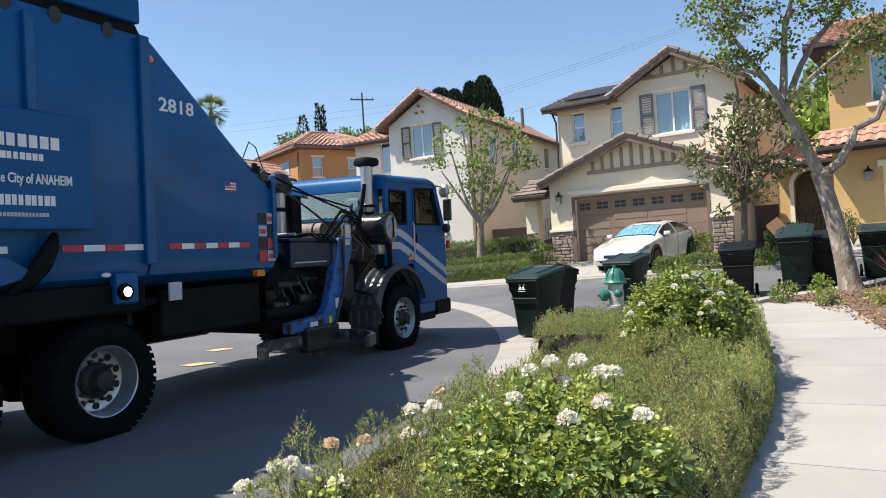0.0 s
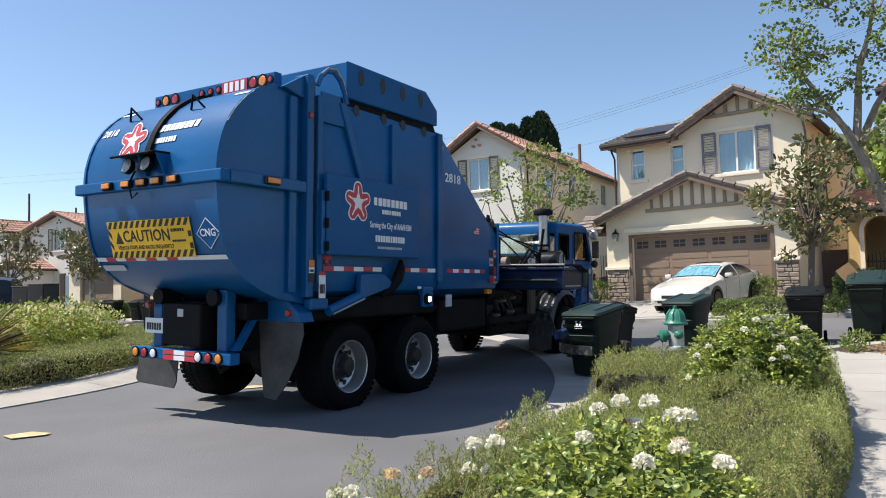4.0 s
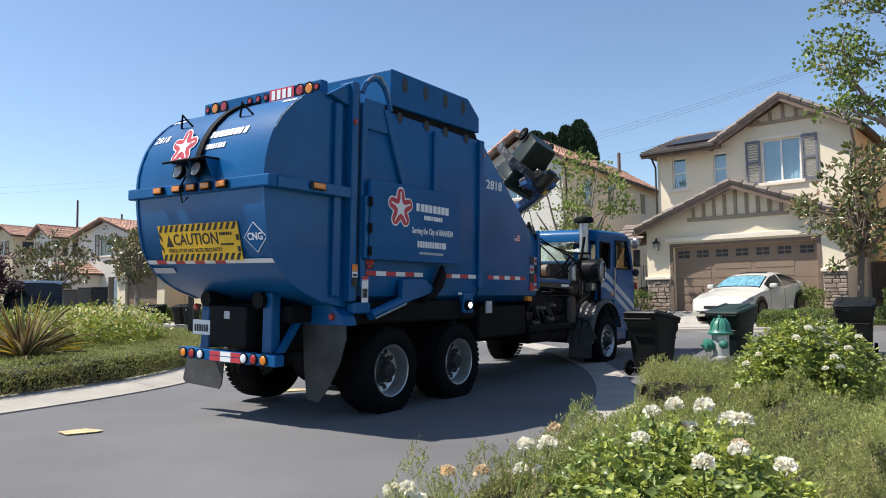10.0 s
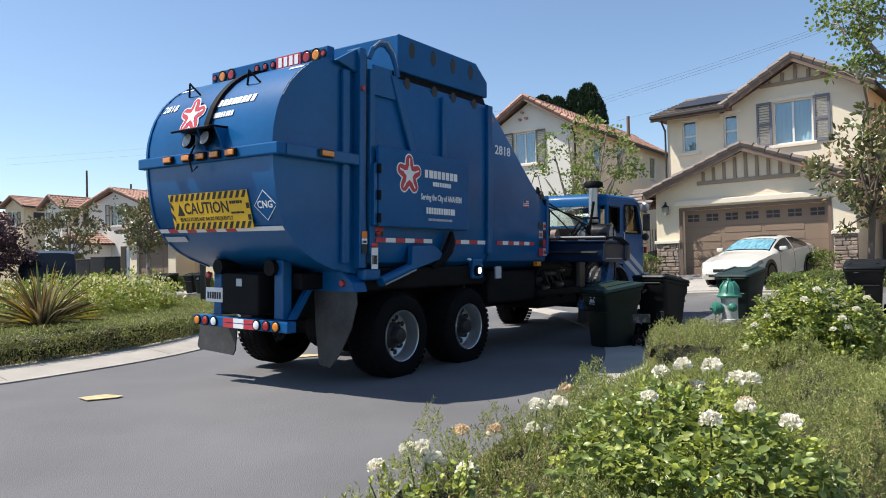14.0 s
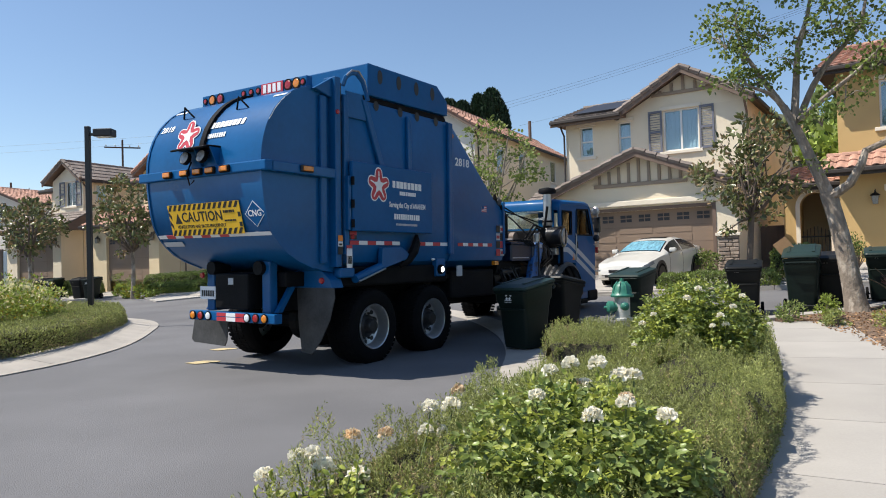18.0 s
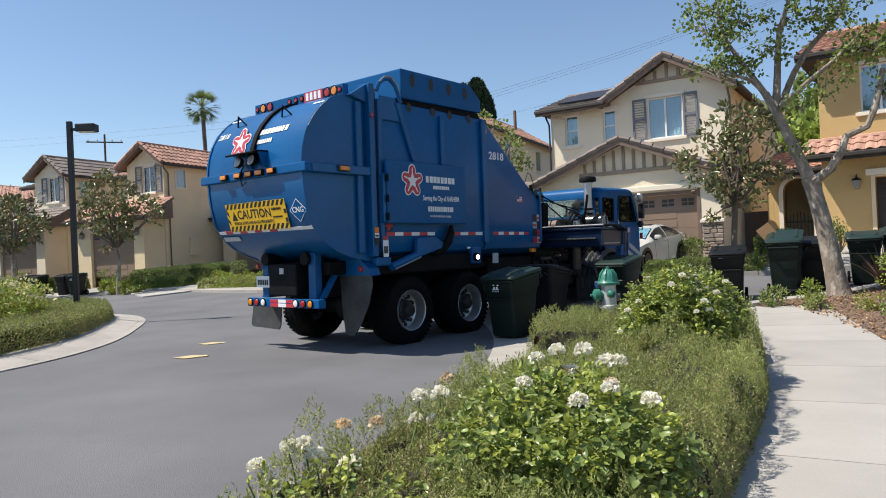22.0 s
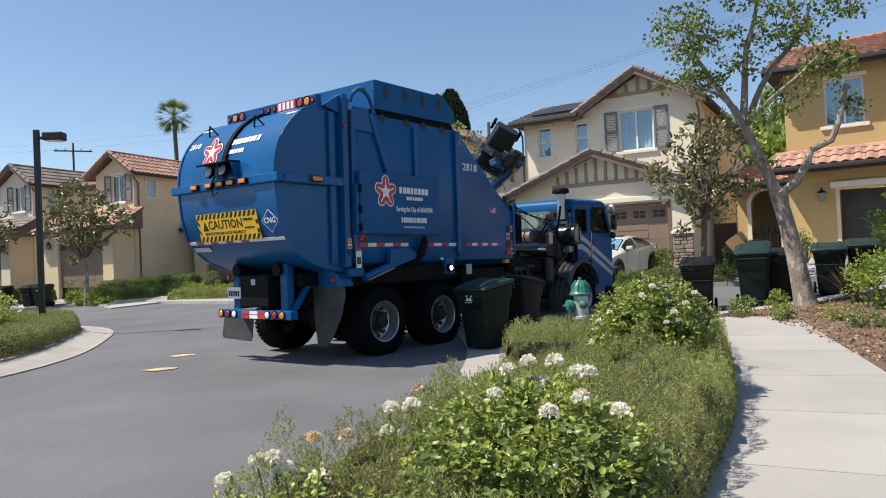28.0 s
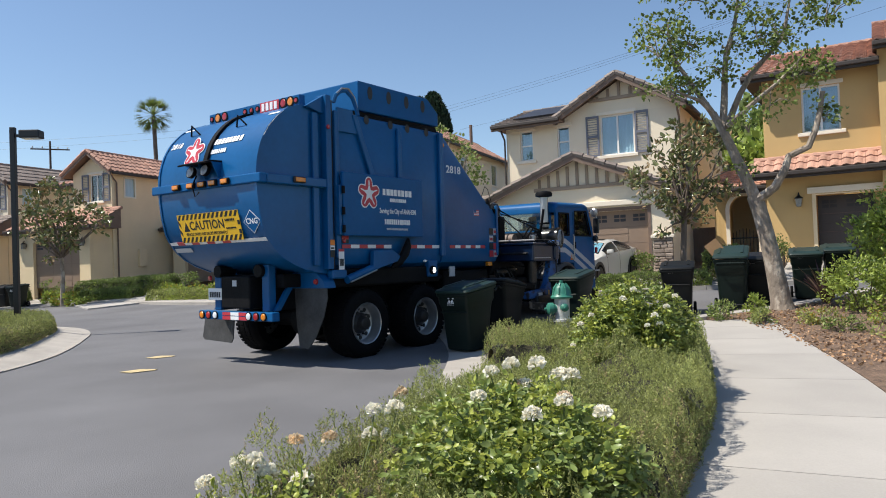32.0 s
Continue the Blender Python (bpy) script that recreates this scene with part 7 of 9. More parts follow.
# ---- cars ----
SALOON = dict(
    crown=[(2.38, 0.50), (2.32, 0.66), (2.05, 0.79), (1.45, 0.92), (1.02, 0.99), (0.55, 1.19), (0.10, 1.34), (-0.35, 1.39), (-0.80, 1.38), (-1.30, 1.28), (-1.75, 1.13), (-2.10, 1.08), (-2.30, 1.02), (-2.38, 0.78)],
    belt=[(2.38, 0.48), (2.32, 0.62), (2.05, 0.73), (1.45, 0.84), (0.90, 0.91), (-1.20, 0.97), (-1.90, 1.01), (-2.20, 0.98), (-2.38, 0.74)],
    wide=[(2.38, 0.56), (2.32, 0.70), (2.12, 0.82), (1.6, 0.88), (0.0, 0.89), (-1.6, 0.88), (-2.1, 0.83), (-2.3, 0.74), (-2.38, 0.60)],
    roof=[(2.38, 0.45), (1.45, 0.66), (1.02, 0.72), (0.55, 0.66), (0.10, 0.60), (-0.80, 0.59), (-1.30, 0.63), (-1.75, 0.70), (-2.38, 0.52)],
    sill=[(2.38, 0.36), (2.2, 0.24), (1.8, 0.20), (-1.8, 0.20), (-2.2, 0.26), (-2.38, 0.42)],
    side=((0.72, -0.30), (-0.38, -1.50)), screen=(0.97, 0.20), back=(-1.02, -1.66))
WAGON = dict(
    crown=[(2.38, 0.72), (2.32, 0.96), (1.95, 1.07), (1.20, 1.14), (0.50, 1.66), (0.15, 1.78), (-0.6, 1.82), (-1.70, 1.80), (-2.12, 1.72), (-2.30, 1.30), (-2.38, 0.95)],
    belt=[(2.38, 0.68), (2.32, 0.86), (1.95, 0.96), (1.10, 1.04), (-1.60, 1.10), (-2.30, 1.08), (-2.38, 0.92)],
    wide=[(2.38, 0.66), (2.32, 0.80), (2.12, 0.90), (1.6, 0.95), (-1.6, 0.95), (-2.1, 0.92), (-2.3, 0.87), (-2.38, 0.80)],
    roof=[(2.38, 0.5), (1.20, 0.78), (0.50, 0.72), (0.15, 0.70), (-1.70, 0.70), (-2.12, 0.73), (-2.38, 0.78)],
    sill=[(2.38, 0.42), (2.2, 0.32), (1.8, 0.28), (-1.8, 0.28), (-2.2, 0.32), (-2.38, 0.46)],
    side=((0.82, -0.25), (-0.33, -1.15), (-1.24, -1.95)), screen=(1.12, 0.30), back=(-2.14, -2.31))


def car(label, m, paint, glass, form, scale, shade=False, group=""):
    """A car drawn round its sections, front at +x, its middle at the origin on the ground."""
    c = thing("car", label, "car", m, group=group)

    def at(key, x):
        a = sorted(form[key])
        return float(np.interp(x, [p[0] for p in a], [p[1] for p in a]))

    def half(x):
        zc, zb, w, wr, zs = (at(k, x) for k in ("crown", "belt", "wide", "roof", "sill"))
        ze = max(zb + 0.008, zc - 0.06)
        return [(0.88 * w, zs), (0.965 * w, zs + 0.05), (w, zs + (zb - zs) * 0.42), (0.992 * w, zb - 0.10), (0.955 * w, zb), (0.53 * 0.955 * w + 0.47 * wr + 0.012, (zb + ze) / 2), (wr, ze), (wr * 0.82, max(ze + 0.004, zc - 0.018)), (wr * 0.42, zc), (0.0, zc + 0.004)]

    def spot(x, v, s=1, out=0.0):
        h = half(x)
        k = min(int(v), 8)
        (y0, z0), (y1, z1) = h[k], h[k + 1]
        f = v - k
        n = Vector((0, z1 - z0, -(y1 - y0)))
        n = n.normalized() * out if n.length else n
        return Vector((x, s * (y0 + (y1 - y0) * f + n.y), z0 + (z1 - z0) * f + n.z))

    def panel(name, x0, x1, v0, v1, mat, parent, sides=(1, -1), out=0.006, nx=7, both=False, text=""):
        """A patch of the skin, a little proud: sides apart, or one patch across the middle."""
        made = []
        for s in ((0,) if both else sides):
            bm = bmesh.new()
            vs = [v0 + (v1 - v0) * q / 5 for q in range(6)]
            rows_ = []
            for i in range(nx + 1):
                x = x0 + (x1 - x0) * i / nx
                if both:
                    row = [spot(x, v, 1, out) for v in vs] + [spot(x, v, -1, out) for v in vs[::-1][1 if v1 == 9 else 0:]]
                else:
                    row = [spot(x, v, s, out) for v in vs]
                rows_.append([bm.verts.new(p) for p in row])
            for a, b in zip(rows_, rows_[1:]):
                for q in range(len(a) - 1):
                    bm.faces.new((a[q], a[q + 1], b[q + 1], b[q]))
            bmesh.ops.recalc_face_normals(bm, faces=bm.faces[:])
            made.append(part(name, bm, mat, parent, text, smooth=True))
        return made

    ends = [2.38, 2.36, 2.34, 2.32, 2.28, 2.2, 2.12]
    xs = ends + [2.05 - 0.1 * i for i in range(42)] + [-v for v in ends[::-1]]
    bm = bmesh.new()
    loops = [[bm.verts.new(spot(x, v, 1)) for v in range(10)] + [bm.verts.new(spot(x, v, -1)) for v in range(8, -1, -1)] for x in xs]
    for a, b in zip(loops, loops[1:]):
        for q in range(18):
            bm.faces.new((a[q], a[q + 1], b[q + 1], b[q]))
        bm.faces.new((a[18], a[0], b[0], b[18]))
    bm.faces.new(loops[0])
    bm.faces.new(loops[-1])
    bmesh.ops.recalc_face_normals(bm, faces=bm.faces[:])
    body = part("body", bm, paint, c, smooth=True)
    for x0, x1 in form["side"]:
        panel("side_window", x0, x1, 4.12, 5.86, glass, c)
    panel("windscreen", form["screen"][0], form["screen"][1], 6.25, 9, glass, c, both=True)
    panel("rear_window", form["back"][0], form["back"][1], 6.2, 9, glass, c, both=True)
    if shade:
        panel("sunshade", form["screen"][0] - 0.04, form["screen"][1] + 0.05, 6.5, 9, "sunshade", c, both=True, out=0.012, text="crinkled silver-blue sunshade")
        panel("sunroof", -0.12, -0.62, 7.25, 9, glass, c, both=True)
    panel("head_lamp", 2.25, 1.82, 3.0, 4.0, "headlamp", c, out=0.008)
    panel("tail_lamp", -2.05, -2.33, 2.9, 4.1, "red_lens", c, out=0.008)
    edges = sorted({x for w in form["side"] for x in w}, reverse=True)
    for s in (-1, 1):
        for x in edges[:1] + edges[1::2]:
            part("door_seam", tube([spot(x, v, s, 0.0) for v in (1.0, 2.0, 3.0, 4.0)], 0.006, 5), "black_decal", c)
        for x in [w[1] + 0.17 for w in form["side"][:2]]:
            p = spot(x, 3.25, s)
            part("door_handle", box(p.x - 0.09, p.y - 0.012, p.z - 0.015, p.x + 0.09, p.y + 0.03, p.z + 0.015, 0.006) if s > 0 else box(p.x - 0.09, p.y - 0.03, p.z - 0.015, p.x + 0.09, p.y + 0.012, p.z + 0.015, 0.006), paint, c)
        part("belt_trim", tube([spot(edges[0] - (edges[0] - edges[-1]) * k / 8, 4.05, s, 0.004) for k in range(9)], 0.009, 5), "silver", c)
        q = spot(edges[0] - 0.10, 4.1, s)
        mir = part("mirror", box(-0.05, -0.02, -0.005, 0.07, 0.19, 0.125, 0.035, m=None if s > 0 else Matrix.Rotation(math.pi, 4, "Z")), paint, c, m=Matrix.Translation(q + Vector((0, s * 0.02, 0.03))), smooth=True)
        part("mirror_foot", box(-0.03, -0.04, -0.03, 0.03, 0.04, 0.0), "black_decal", mir)
        for x in (1.40, -1.40):
            hw = at("wide", x)
            turn_ = 90 if s < 0 else -90
            w = part("wheel", add_lathe(bmesh.new(), [(0.21, -0.10), (0.30, -0.11), (0.335, -0.08), (0.345, 0), (0.335, 0.08), (0.30, 0.105), (0.245, 0.10)], 30, cap=False), "rubber", c, m=pose(x, s * (hw - 0.075), 0.345, turn_), smooth=True)
            rim = part("rim", lathe([(0.245, 0.10), (0.228, 0.07), (0.20, 0.02), (0.06, 0.03), (0.03, 0.04)], 26), "hub", w, smooth=True)
            for q in range(9):
                part("spoke", box(0.03, -0.017, 0.06, 0.235, 0.017, 0.088, 0.005, m=Matrix.Rotation(radians(40 * q), 4, "Z"), seg=1), "silver", rim)
            # no arch is cut; a black disc paints the shaded wheel opening
            part("wheel_arch", lathe([(0.40, 0.02), (0.40, 0.092), (0.33, 0.094)], 30, pose(x, s * (hw - 0.075), 0.355, turn_)), "black_decal", c)
    zf = at("belt", 2.36)
    part("grille", box(2.33, -0.34, zf - 0.06, 2.392, 0.34, zf + 0.03, 0.015), "black_metal", c)
    part("bumper_intake", box(2.30, -0.48, zf - 0.20, 2.389, 0.48, zf - 0.12, 0.015), "black_metal", c)
    part("plate", box(-2.40, -0.16, 0.62, -2.375, 0.16, 0.76), "white_paint", c)
    for o in c.children_recursive:
        o.data.transform(Matrix.Scale(scale, 4))
        o.location *= scale
    return c


cx, cy = 5.66, 20.05
car("pearl white saloon car parked nose-out on the driveway", pose(cx, cy, ground_z(cx, cy) + 0.03, 0, 3.0, -129), "car_white", "car_glass", SALOON, 0.885, shade=True, group="parked cars")
car("dark blue sport utility car parked by the white house", pose(-17.4, 23.3, ground_z(-17, 23) + 0.16, 0, 0, 118), "car_dark", "car_glass", WAGON, 1.04, group="parked cars")

# ---- cabinets and marker on the island ----
for i, (x, y, hh, c) in enumerate(((-12.93, 18.35, 1.50, "cabinet"), (-12.52, 18.4, 1.55, "cabinet"), (-12.10, 18.45, 1.55, "black_metal"))):
    u = thing("utility_cabinet", "drab metal utility cabinet on the island", "utility cabinet", at_ground(x, y, 20, 0.13), group="utility cabinets")
    part("cabinet_body", box(-0.19, -0.22, 0, 0.19, 0.22, hh, 0.015), c, u)
    part("cabinet_door", box(-0.16, -0.235, 0.1, 0.16, -0.221, hh - 0.1, 0.005), c, u)
    part("lid", box(-0.20, -0.24, hh + 0.001, 0.20, 0.24, hh + 0.03, 0.01), c, u)
s = thing("sign_post", "rust-brown post with the edge of a white sign", "sign", at_ground(-9.75, 15.2, 0, 0.13))
part("post", box(-0.07, -0.03, 0, 0.07, 0.03, 1.75, 0.02), "brown_trim", s)
part("sign_face", box(0.075, -0.02, 0.9, 0.15, 0.0, 1.7, 0.005), "white_paint", s)

# ---- power poles and wires ----
def power_pole(x, y, top, arm=2.4, z0=0.5):
    p = thing("power_pole", "distant weathered wooden power pole", "power pole", pose(x, y, z0, 0, 0, 20), group="power poles")
    part("pole", lathe([(0.13, 0), (0.08, top - z0)], 10), "wood_pole", p)
    if arm:
        part("crossarm", box(-arm / 2, -0.05, top - z0 - 0.76, arm / 2, 0.05, top - z0 - 0.65), "wood_pole", p)
        for k in (-0.9, -0.4, 0.4, 0.9):
            part("insulator", lathe([(0.05, 0), (0.06, 0.1), (0.03, 0.16)], 8, pose(k * arm / 2, 0, top - z0 - 0.62)), "silver", p)
    return p


power_pole(-7.8, 71.6, 17.9)
power_pole(-37.05, 59.4, 9.1, 3.0)
power_pole(-40.0, 57.4, 10.2, 0)
power_pole(-29.4, 63.5, 13.2, 3.0)
pp = power_pole(33.0, 41.0, 20.2, 2.2)
part("transformer", cyl((0.35, 0, 17.6), (0.35, 0, 18.6), 0.28, 12), "silver", pp)
for k, (a, b) in enumerate((((-60, 72, 13.5), (4.8, 59.8, 14.1)), ((-60, 72, 14.2), (4.8, 59.8, 14.6)), ((4.8, 59.8, 14.1), (33, 41, 19.4)), ((4.8, 59.8, 14.6), (33, 41, 19.6)), ((4.8, 59.8, 14.35), (33, 41, 19.5)), ((6, 59.6, 12.6), (33, 41, 16.8)))):
    a, b = Vector(a), Vector(b)
    pts = [a.lerp(b, i / 12) - Vector((0, 0, 0.5 * math.sin(math.pi * i / 12))) for i in range(13)]
    tagged(part("wire", tube(pts, 0.007, 4), "black_metal"), "thin overhead wire against the sky", "wire", group="overhead wires")


# ---- plants ----
RNG = np.random.default_rng(7)


def leaf_mesh(name, centres, out, size, mat, parent=None, kind="stuff", wide=0.5, fold=0.25, up=0.35, jitter=0.9, label="", square=False, flat=0.0):
    """Many small folded leaves as one mesh. out: the way each leaf points."""
    centres, out = np.asarray(centres, float), np.asarray(out, float)
    n = len(centres)
    d = out + jitter * RNG.normal(size=(n, 3))
    d[:, 2] += up
    d /= np.linalg.norm(d, axis=1)[:, None] + 1e-9
    side = np.cross(d, RNG.normal(size=(n, 3)) + np.array((0, 0, flat * 2.5)))
    side /= np.linalg.norm(side, axis=1)[:, None] + 1e-9
    nrm = np.cross(side, d)
    s = (size * RNG.uniform(0.6, 1.25, n))[:, None]
    w = s * wide * 0.5
    if square:
        v = np.stack([centres, centres + d * s * 0.30 + side * w, centres + d * s * 0.72 + side * w * 0.85, centres + d * s + nrm * s * -0.1, centres + d * s * 0.72 - side * w * 0.85, centres + d * s * 0.30 - side * w, centres + d * s * 0.5 - nrm * s * fold * 0.5], 1)
        faces = np.array([[0, 1, 6], [1, 2, 6], [2, 3, 6], [3, 4, 6], [4, 5, 6], [5, 0, 6]])
    else:
        v = np.stack([centres, centres + d * s * 0.5 + side * w + nrm * s * fold * 0.3, centres + d * s, centres + d * s * 0.5 - side * w + nrm * s * fold * 0.3], 1)
        faces = np.array([[0, 1, 2], [0, 2, 3]])
    k = v.shape[1]
    f = (faces[None] + (np.arange(n) * k)[:, None, None]).reshape(-1, 3)
    me = bpy.data.meshes.new(name)
    me.vertices.add(n * k)
    me.vertices.foreach_set("co", v.reshape(-1))
    me.loops.add(len(f) * 3)
    me.loops.foreach_set("vertex_index", f.reshape(-1).astype(np.int32))
    me.polygons.add(len(f))
    me.polygons.foreach_set("loop_start", (np.arange(len(f)) * 3).astype(np.int32))
    me.update(calc_edges=True)
    me.materials.append(M[mat])
    ob = new(name, me)
    if parent:
        ob.parent = parent
    ob["kind"] = kind
    if label:
        ob["label"] = label
    return ob


def blob_points(n, centre, radii, shell=0.5):
    """Points in an ellipsoid, thicker towards its skin, with the ways out."""
    d = RNG.normal(size=(n, 3))
    d /= np.linalg.norm(d, axis=1)[:, None]
    r = (shell + (1 - shell) * RNG.random(n)) ** 0.6
    return np.asarray(centre) + d * r[:, None] * np.asarray(radii), d


def clumps(n_clumps, per, centre, radii, clump_r, shell=0.35, squash=0.7):
    """A crown of clumps: uneven outline with gaps."""
    c, d = blob_points(n_clumps, centre, radii, shell)
    pts, outs = [], []
    for p, q in zip(c, d):
        r = clump_r * RNG.uniform(0.6, 1.3)
        a, b = blob_points(per, p, (r, r, r * squash), 0.2)
        pts.append(a)
        outs.append(b * 0.7 + q * 0.5)
    return np.concatenate(pts), np.concatenate(outs), c


def branches(parent, base, tips, r0, mat="bark", split=0.35, name="limb"):
    """Bent limbs from a point out to clump centres."""
    base = Vector(base)
    for t in tips:
        t = Vector(t)
        mid = base.lerp(t, 0.5) + Vector(RNG.normal(size=3) * 0.08 * (t - base).length) + Vector((0, 0, 0.08 * (t - base).length))
        part(name, tube([base, base.lerp(mid, 0.6), mid, mid.lerp(t, 0.6), t], [r0, r0 * 0.8, r0 * 0.6, r0 * 0.4, r0 * 0.18], 6), mat, parent)


def inside(poly, pts):
    x, y = pts[:, 0], pts[:, 1]
    r = np.zeros(len(pts), bool)
    for (x0, y0), (x1, y1) in zip(poly, poly[1:] + poly[:1]):
        r ^= ((y0 > y) != (y1 > y)) & (x < (x1 - x0) * (y - y0) / (y1 - y0 + 1e-12) + x0)
    return r


def edge_dist(poly, pts):
    best = np.full(len(pts), 1e9)
    for a, b in zip(poly, poly[1:] + poly[:1]):
        a, b = np.array(a), np.array(b)
        t = np.clip(((pts - a) @ (b - a)) / ((b - a) @ (b - a) + 1e-9), 0, 1)
        best = np.minimum(best, np.linalg.norm(pts - (a + t[:, None] * (b - a)), axis=1))
    return best


def gz_np(x, y):
    d = 0.056 * (x + y) - 0.86
    return 0.5 * (d + np.sqrt(d * d + 0.03)) - 0.02


def hedge_bed(name, label, poly, height, dens, leaf, mats, base=0.1, round_=0.28, bumpy=0.06, category="hedge", core="herb_core", parent=None, zscale=None, width=0.3, up=0.9, fine=None, sprig=0):
    """A clipped low planting: a core sheet coloured dark for inner shade, with leaves over its skin, following a plan
    outline.
    """
    poly = [tuple(p) for p in poly]
    P = np.array(poly)
    lo, hi = P.min(0), P.max(0)
    th = thing(name, label, category)

    def top(pts):
        e = edge_dist(poly, pts)
        q = np.clip(e / round_, 0, 1)
        prof = np.sqrt(np.clip(1 - (1 - q) ** 2, 0, 1)) * 0.75 + 0.25 * q ** 0.5
        w = np.array([noise.noise(Vector((x * 1.9, y * 1.9, 3.1))) + 0.9 * noise.noise(Vector((x * 4, y * 4, 7.7))) + 0.65 * noise.noise(Vector((x * 11, y * 11, 5.2))) for x, y in pts]) * bumpy
        h = height if zscale is None else height * zscale(pts)
        return (h + w) * prof
    # core: a sheet whose near-black colour gives the shade between the leaves
    step = max(0.12, min(0.4, (hi - lo).max() / 60))
    gx, gy = np.arange(lo[0], hi[0] + step, step), np.arange(lo[1], hi[1] + step, step)
    grid = np.array([(x, y) for x in gx for y in gy])
    ins = inside(poly, grid)
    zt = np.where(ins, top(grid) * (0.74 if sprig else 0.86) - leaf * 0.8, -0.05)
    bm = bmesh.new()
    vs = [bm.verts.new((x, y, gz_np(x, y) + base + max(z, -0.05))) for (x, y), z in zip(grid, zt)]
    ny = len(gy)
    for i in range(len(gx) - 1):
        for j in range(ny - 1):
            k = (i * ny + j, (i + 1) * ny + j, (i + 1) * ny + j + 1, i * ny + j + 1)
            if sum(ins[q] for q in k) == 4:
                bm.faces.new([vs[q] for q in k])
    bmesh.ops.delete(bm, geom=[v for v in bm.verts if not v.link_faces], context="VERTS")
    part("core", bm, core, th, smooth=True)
    # leaves: over the top and down the flanks
    area = abs(sum(a[0] * b[1] - b[0] * a[1] for a, b in zip(poly, poly[1:] + poly[:1]))) / 2
    n = int(area * dens * 1.6)
    pts = lo + RNG.random((n, 2)) * (hi - lo)
    pts = pts[inside(poly, pts)]
    z = top(pts) * (1 - 0.22 * RNG.random(len(pts)) ** 1.5)
    per = sum(np.linalg.norm(np.array(a) - np.array(b)) for a, b in zip(poly, poly[1:] + poly[:1]))
    m = int(per * height * dens * 0.9)
    seg = RNG.integers(0, len(poly), m)
    t = RNG.random(m)
    A, B = P[seg], P[(seg + 1) % len(poly)]
    e = A + (B - A) * t[:, None]
    # draw flank leaves a little inward
    nin = np.stack([-(B - A)[:, 1], (B - A)[:, 0]], 1)
    nin /= np.linalg.norm(nin, axis=1)[:, None] + 1e-9
    test = inside(poly, e + nin * 0.02)
    nin[~test] *= -1
    zz = RNG.random(m)
    e2 = e + nin * (0.02 + 0.16 * zz[:, None] ** 2 + 0.05 * RNG.random((m, 1)))
    zf = zz * height * 0.82 * (1 if zscale is None else zscale(e2))
    C = np.concatenate([np.column_stack([pts, gz_np(pts[:, 0], pts[:, 1]) + base + z]), np.column_stack([e2, gz_np(e2[:, 0], e2[:, 1]) + base + zf])])
    O = np.concatenate([np.column_stack([np.zeros((len(pts), 2)), np.full(len(pts), up)]), np.column_stack([-nin * 0.9, np.full(m, 0.5)])])
    size = np.full(len(C), leaf)
    if fine:
        # thinner and closer needles at the near end of the bed
        u = np.clip((C[:, 1] - fine[0]) / (fine[1] - fine[0]), 0, 1)
        keep = RNG.random(len(C)) < 1 - 0.55 * u
        size = (leaf * (1 + 0.35 * u))[keep]
        C, O, u = C[keep], O[keep], u[keep]
    else:
        keep = np.ones(len(C), bool)
    low = np.concatenate([np.zeros(len(pts)), 1 - zz])[keep]
    if sprig:
        # needles stand in whorls along short upright shoots, with gaps between the shoots
        m = RNG.permutation(len(C))[:len(C) // sprig]
        ax = O[m] * 0.8 + RNG.normal(size=(len(m), 3)) * 0.38 + np.array((0, 0, 0.5))
        ax /= np.linalg.norm(ax, axis=1)[:, None]
        ln = RNG.uniform(0.020, 0.060, len(m)) * size[m] / leaf
        t = np.tile(np.linspace(0.0, 1.0, sprig), len(m))
        A, L = np.repeat(ax, sprig, 0), np.repeat(ln, sprig)
        C = np.repeat(C[m], sprig, 0) + A * (L * (t - 0.55))[:, None]
        ring = np.cross(A, RNG.normal(size=A.shape))
        ring /= np.linalg.norm(ring, axis=1)[:, None] + 1e-9
        O = (A * (0.55 + 0.5 * t)[:, None] + ring * (1.0 - 0.5 * t)[:, None]) * 2.2
        size, low = np.repeat(size[m], sprig), np.repeat(low[m], sprig)
    pick = RNG.random(len(C) // max(1, sprig)).repeat(max(1, sprig))
    dry = np.array([noise.noise(Vector((x * 0.9, y * 0.9, 11.0))) for x, y in C[:, :2]])
    sel = pick + dry * 0.5 + low * 0.55 > 1.02
    for mt, mk in ((mats[0], ~sel), (mats[1], sel)):
        if mk.any():
            leaf_mesh("foliage", C[mk], O[mk], size[mk], mt, th, wide=width, up=0.2, jitter=0.75)
    return th


# rosemary and roses in the near bed
_k = [(p.x, p.y) for p, q in zip([a + (b - a) * min(1, max(0, (a.y - 2.9) / 2.4)) for a, b in zip(offset(EDGE[:_n_bed], 0.29), offset(EDGE[:_n_bed], 0.60))], EDGE)]
_w = [(p.x + 0.03, p.y) for p in WALK]
near = [p for p in _k if 1.2 < p[1] < 9.1] + [(1.50, 9.45), (1.95, 9.95), (2.3, 10.3), (2.75, 10.55), (3.3, 10.8), (3.9, 10.85)] + [p for p in _w[::-1] if 1.4 < p[1] < 10.7]


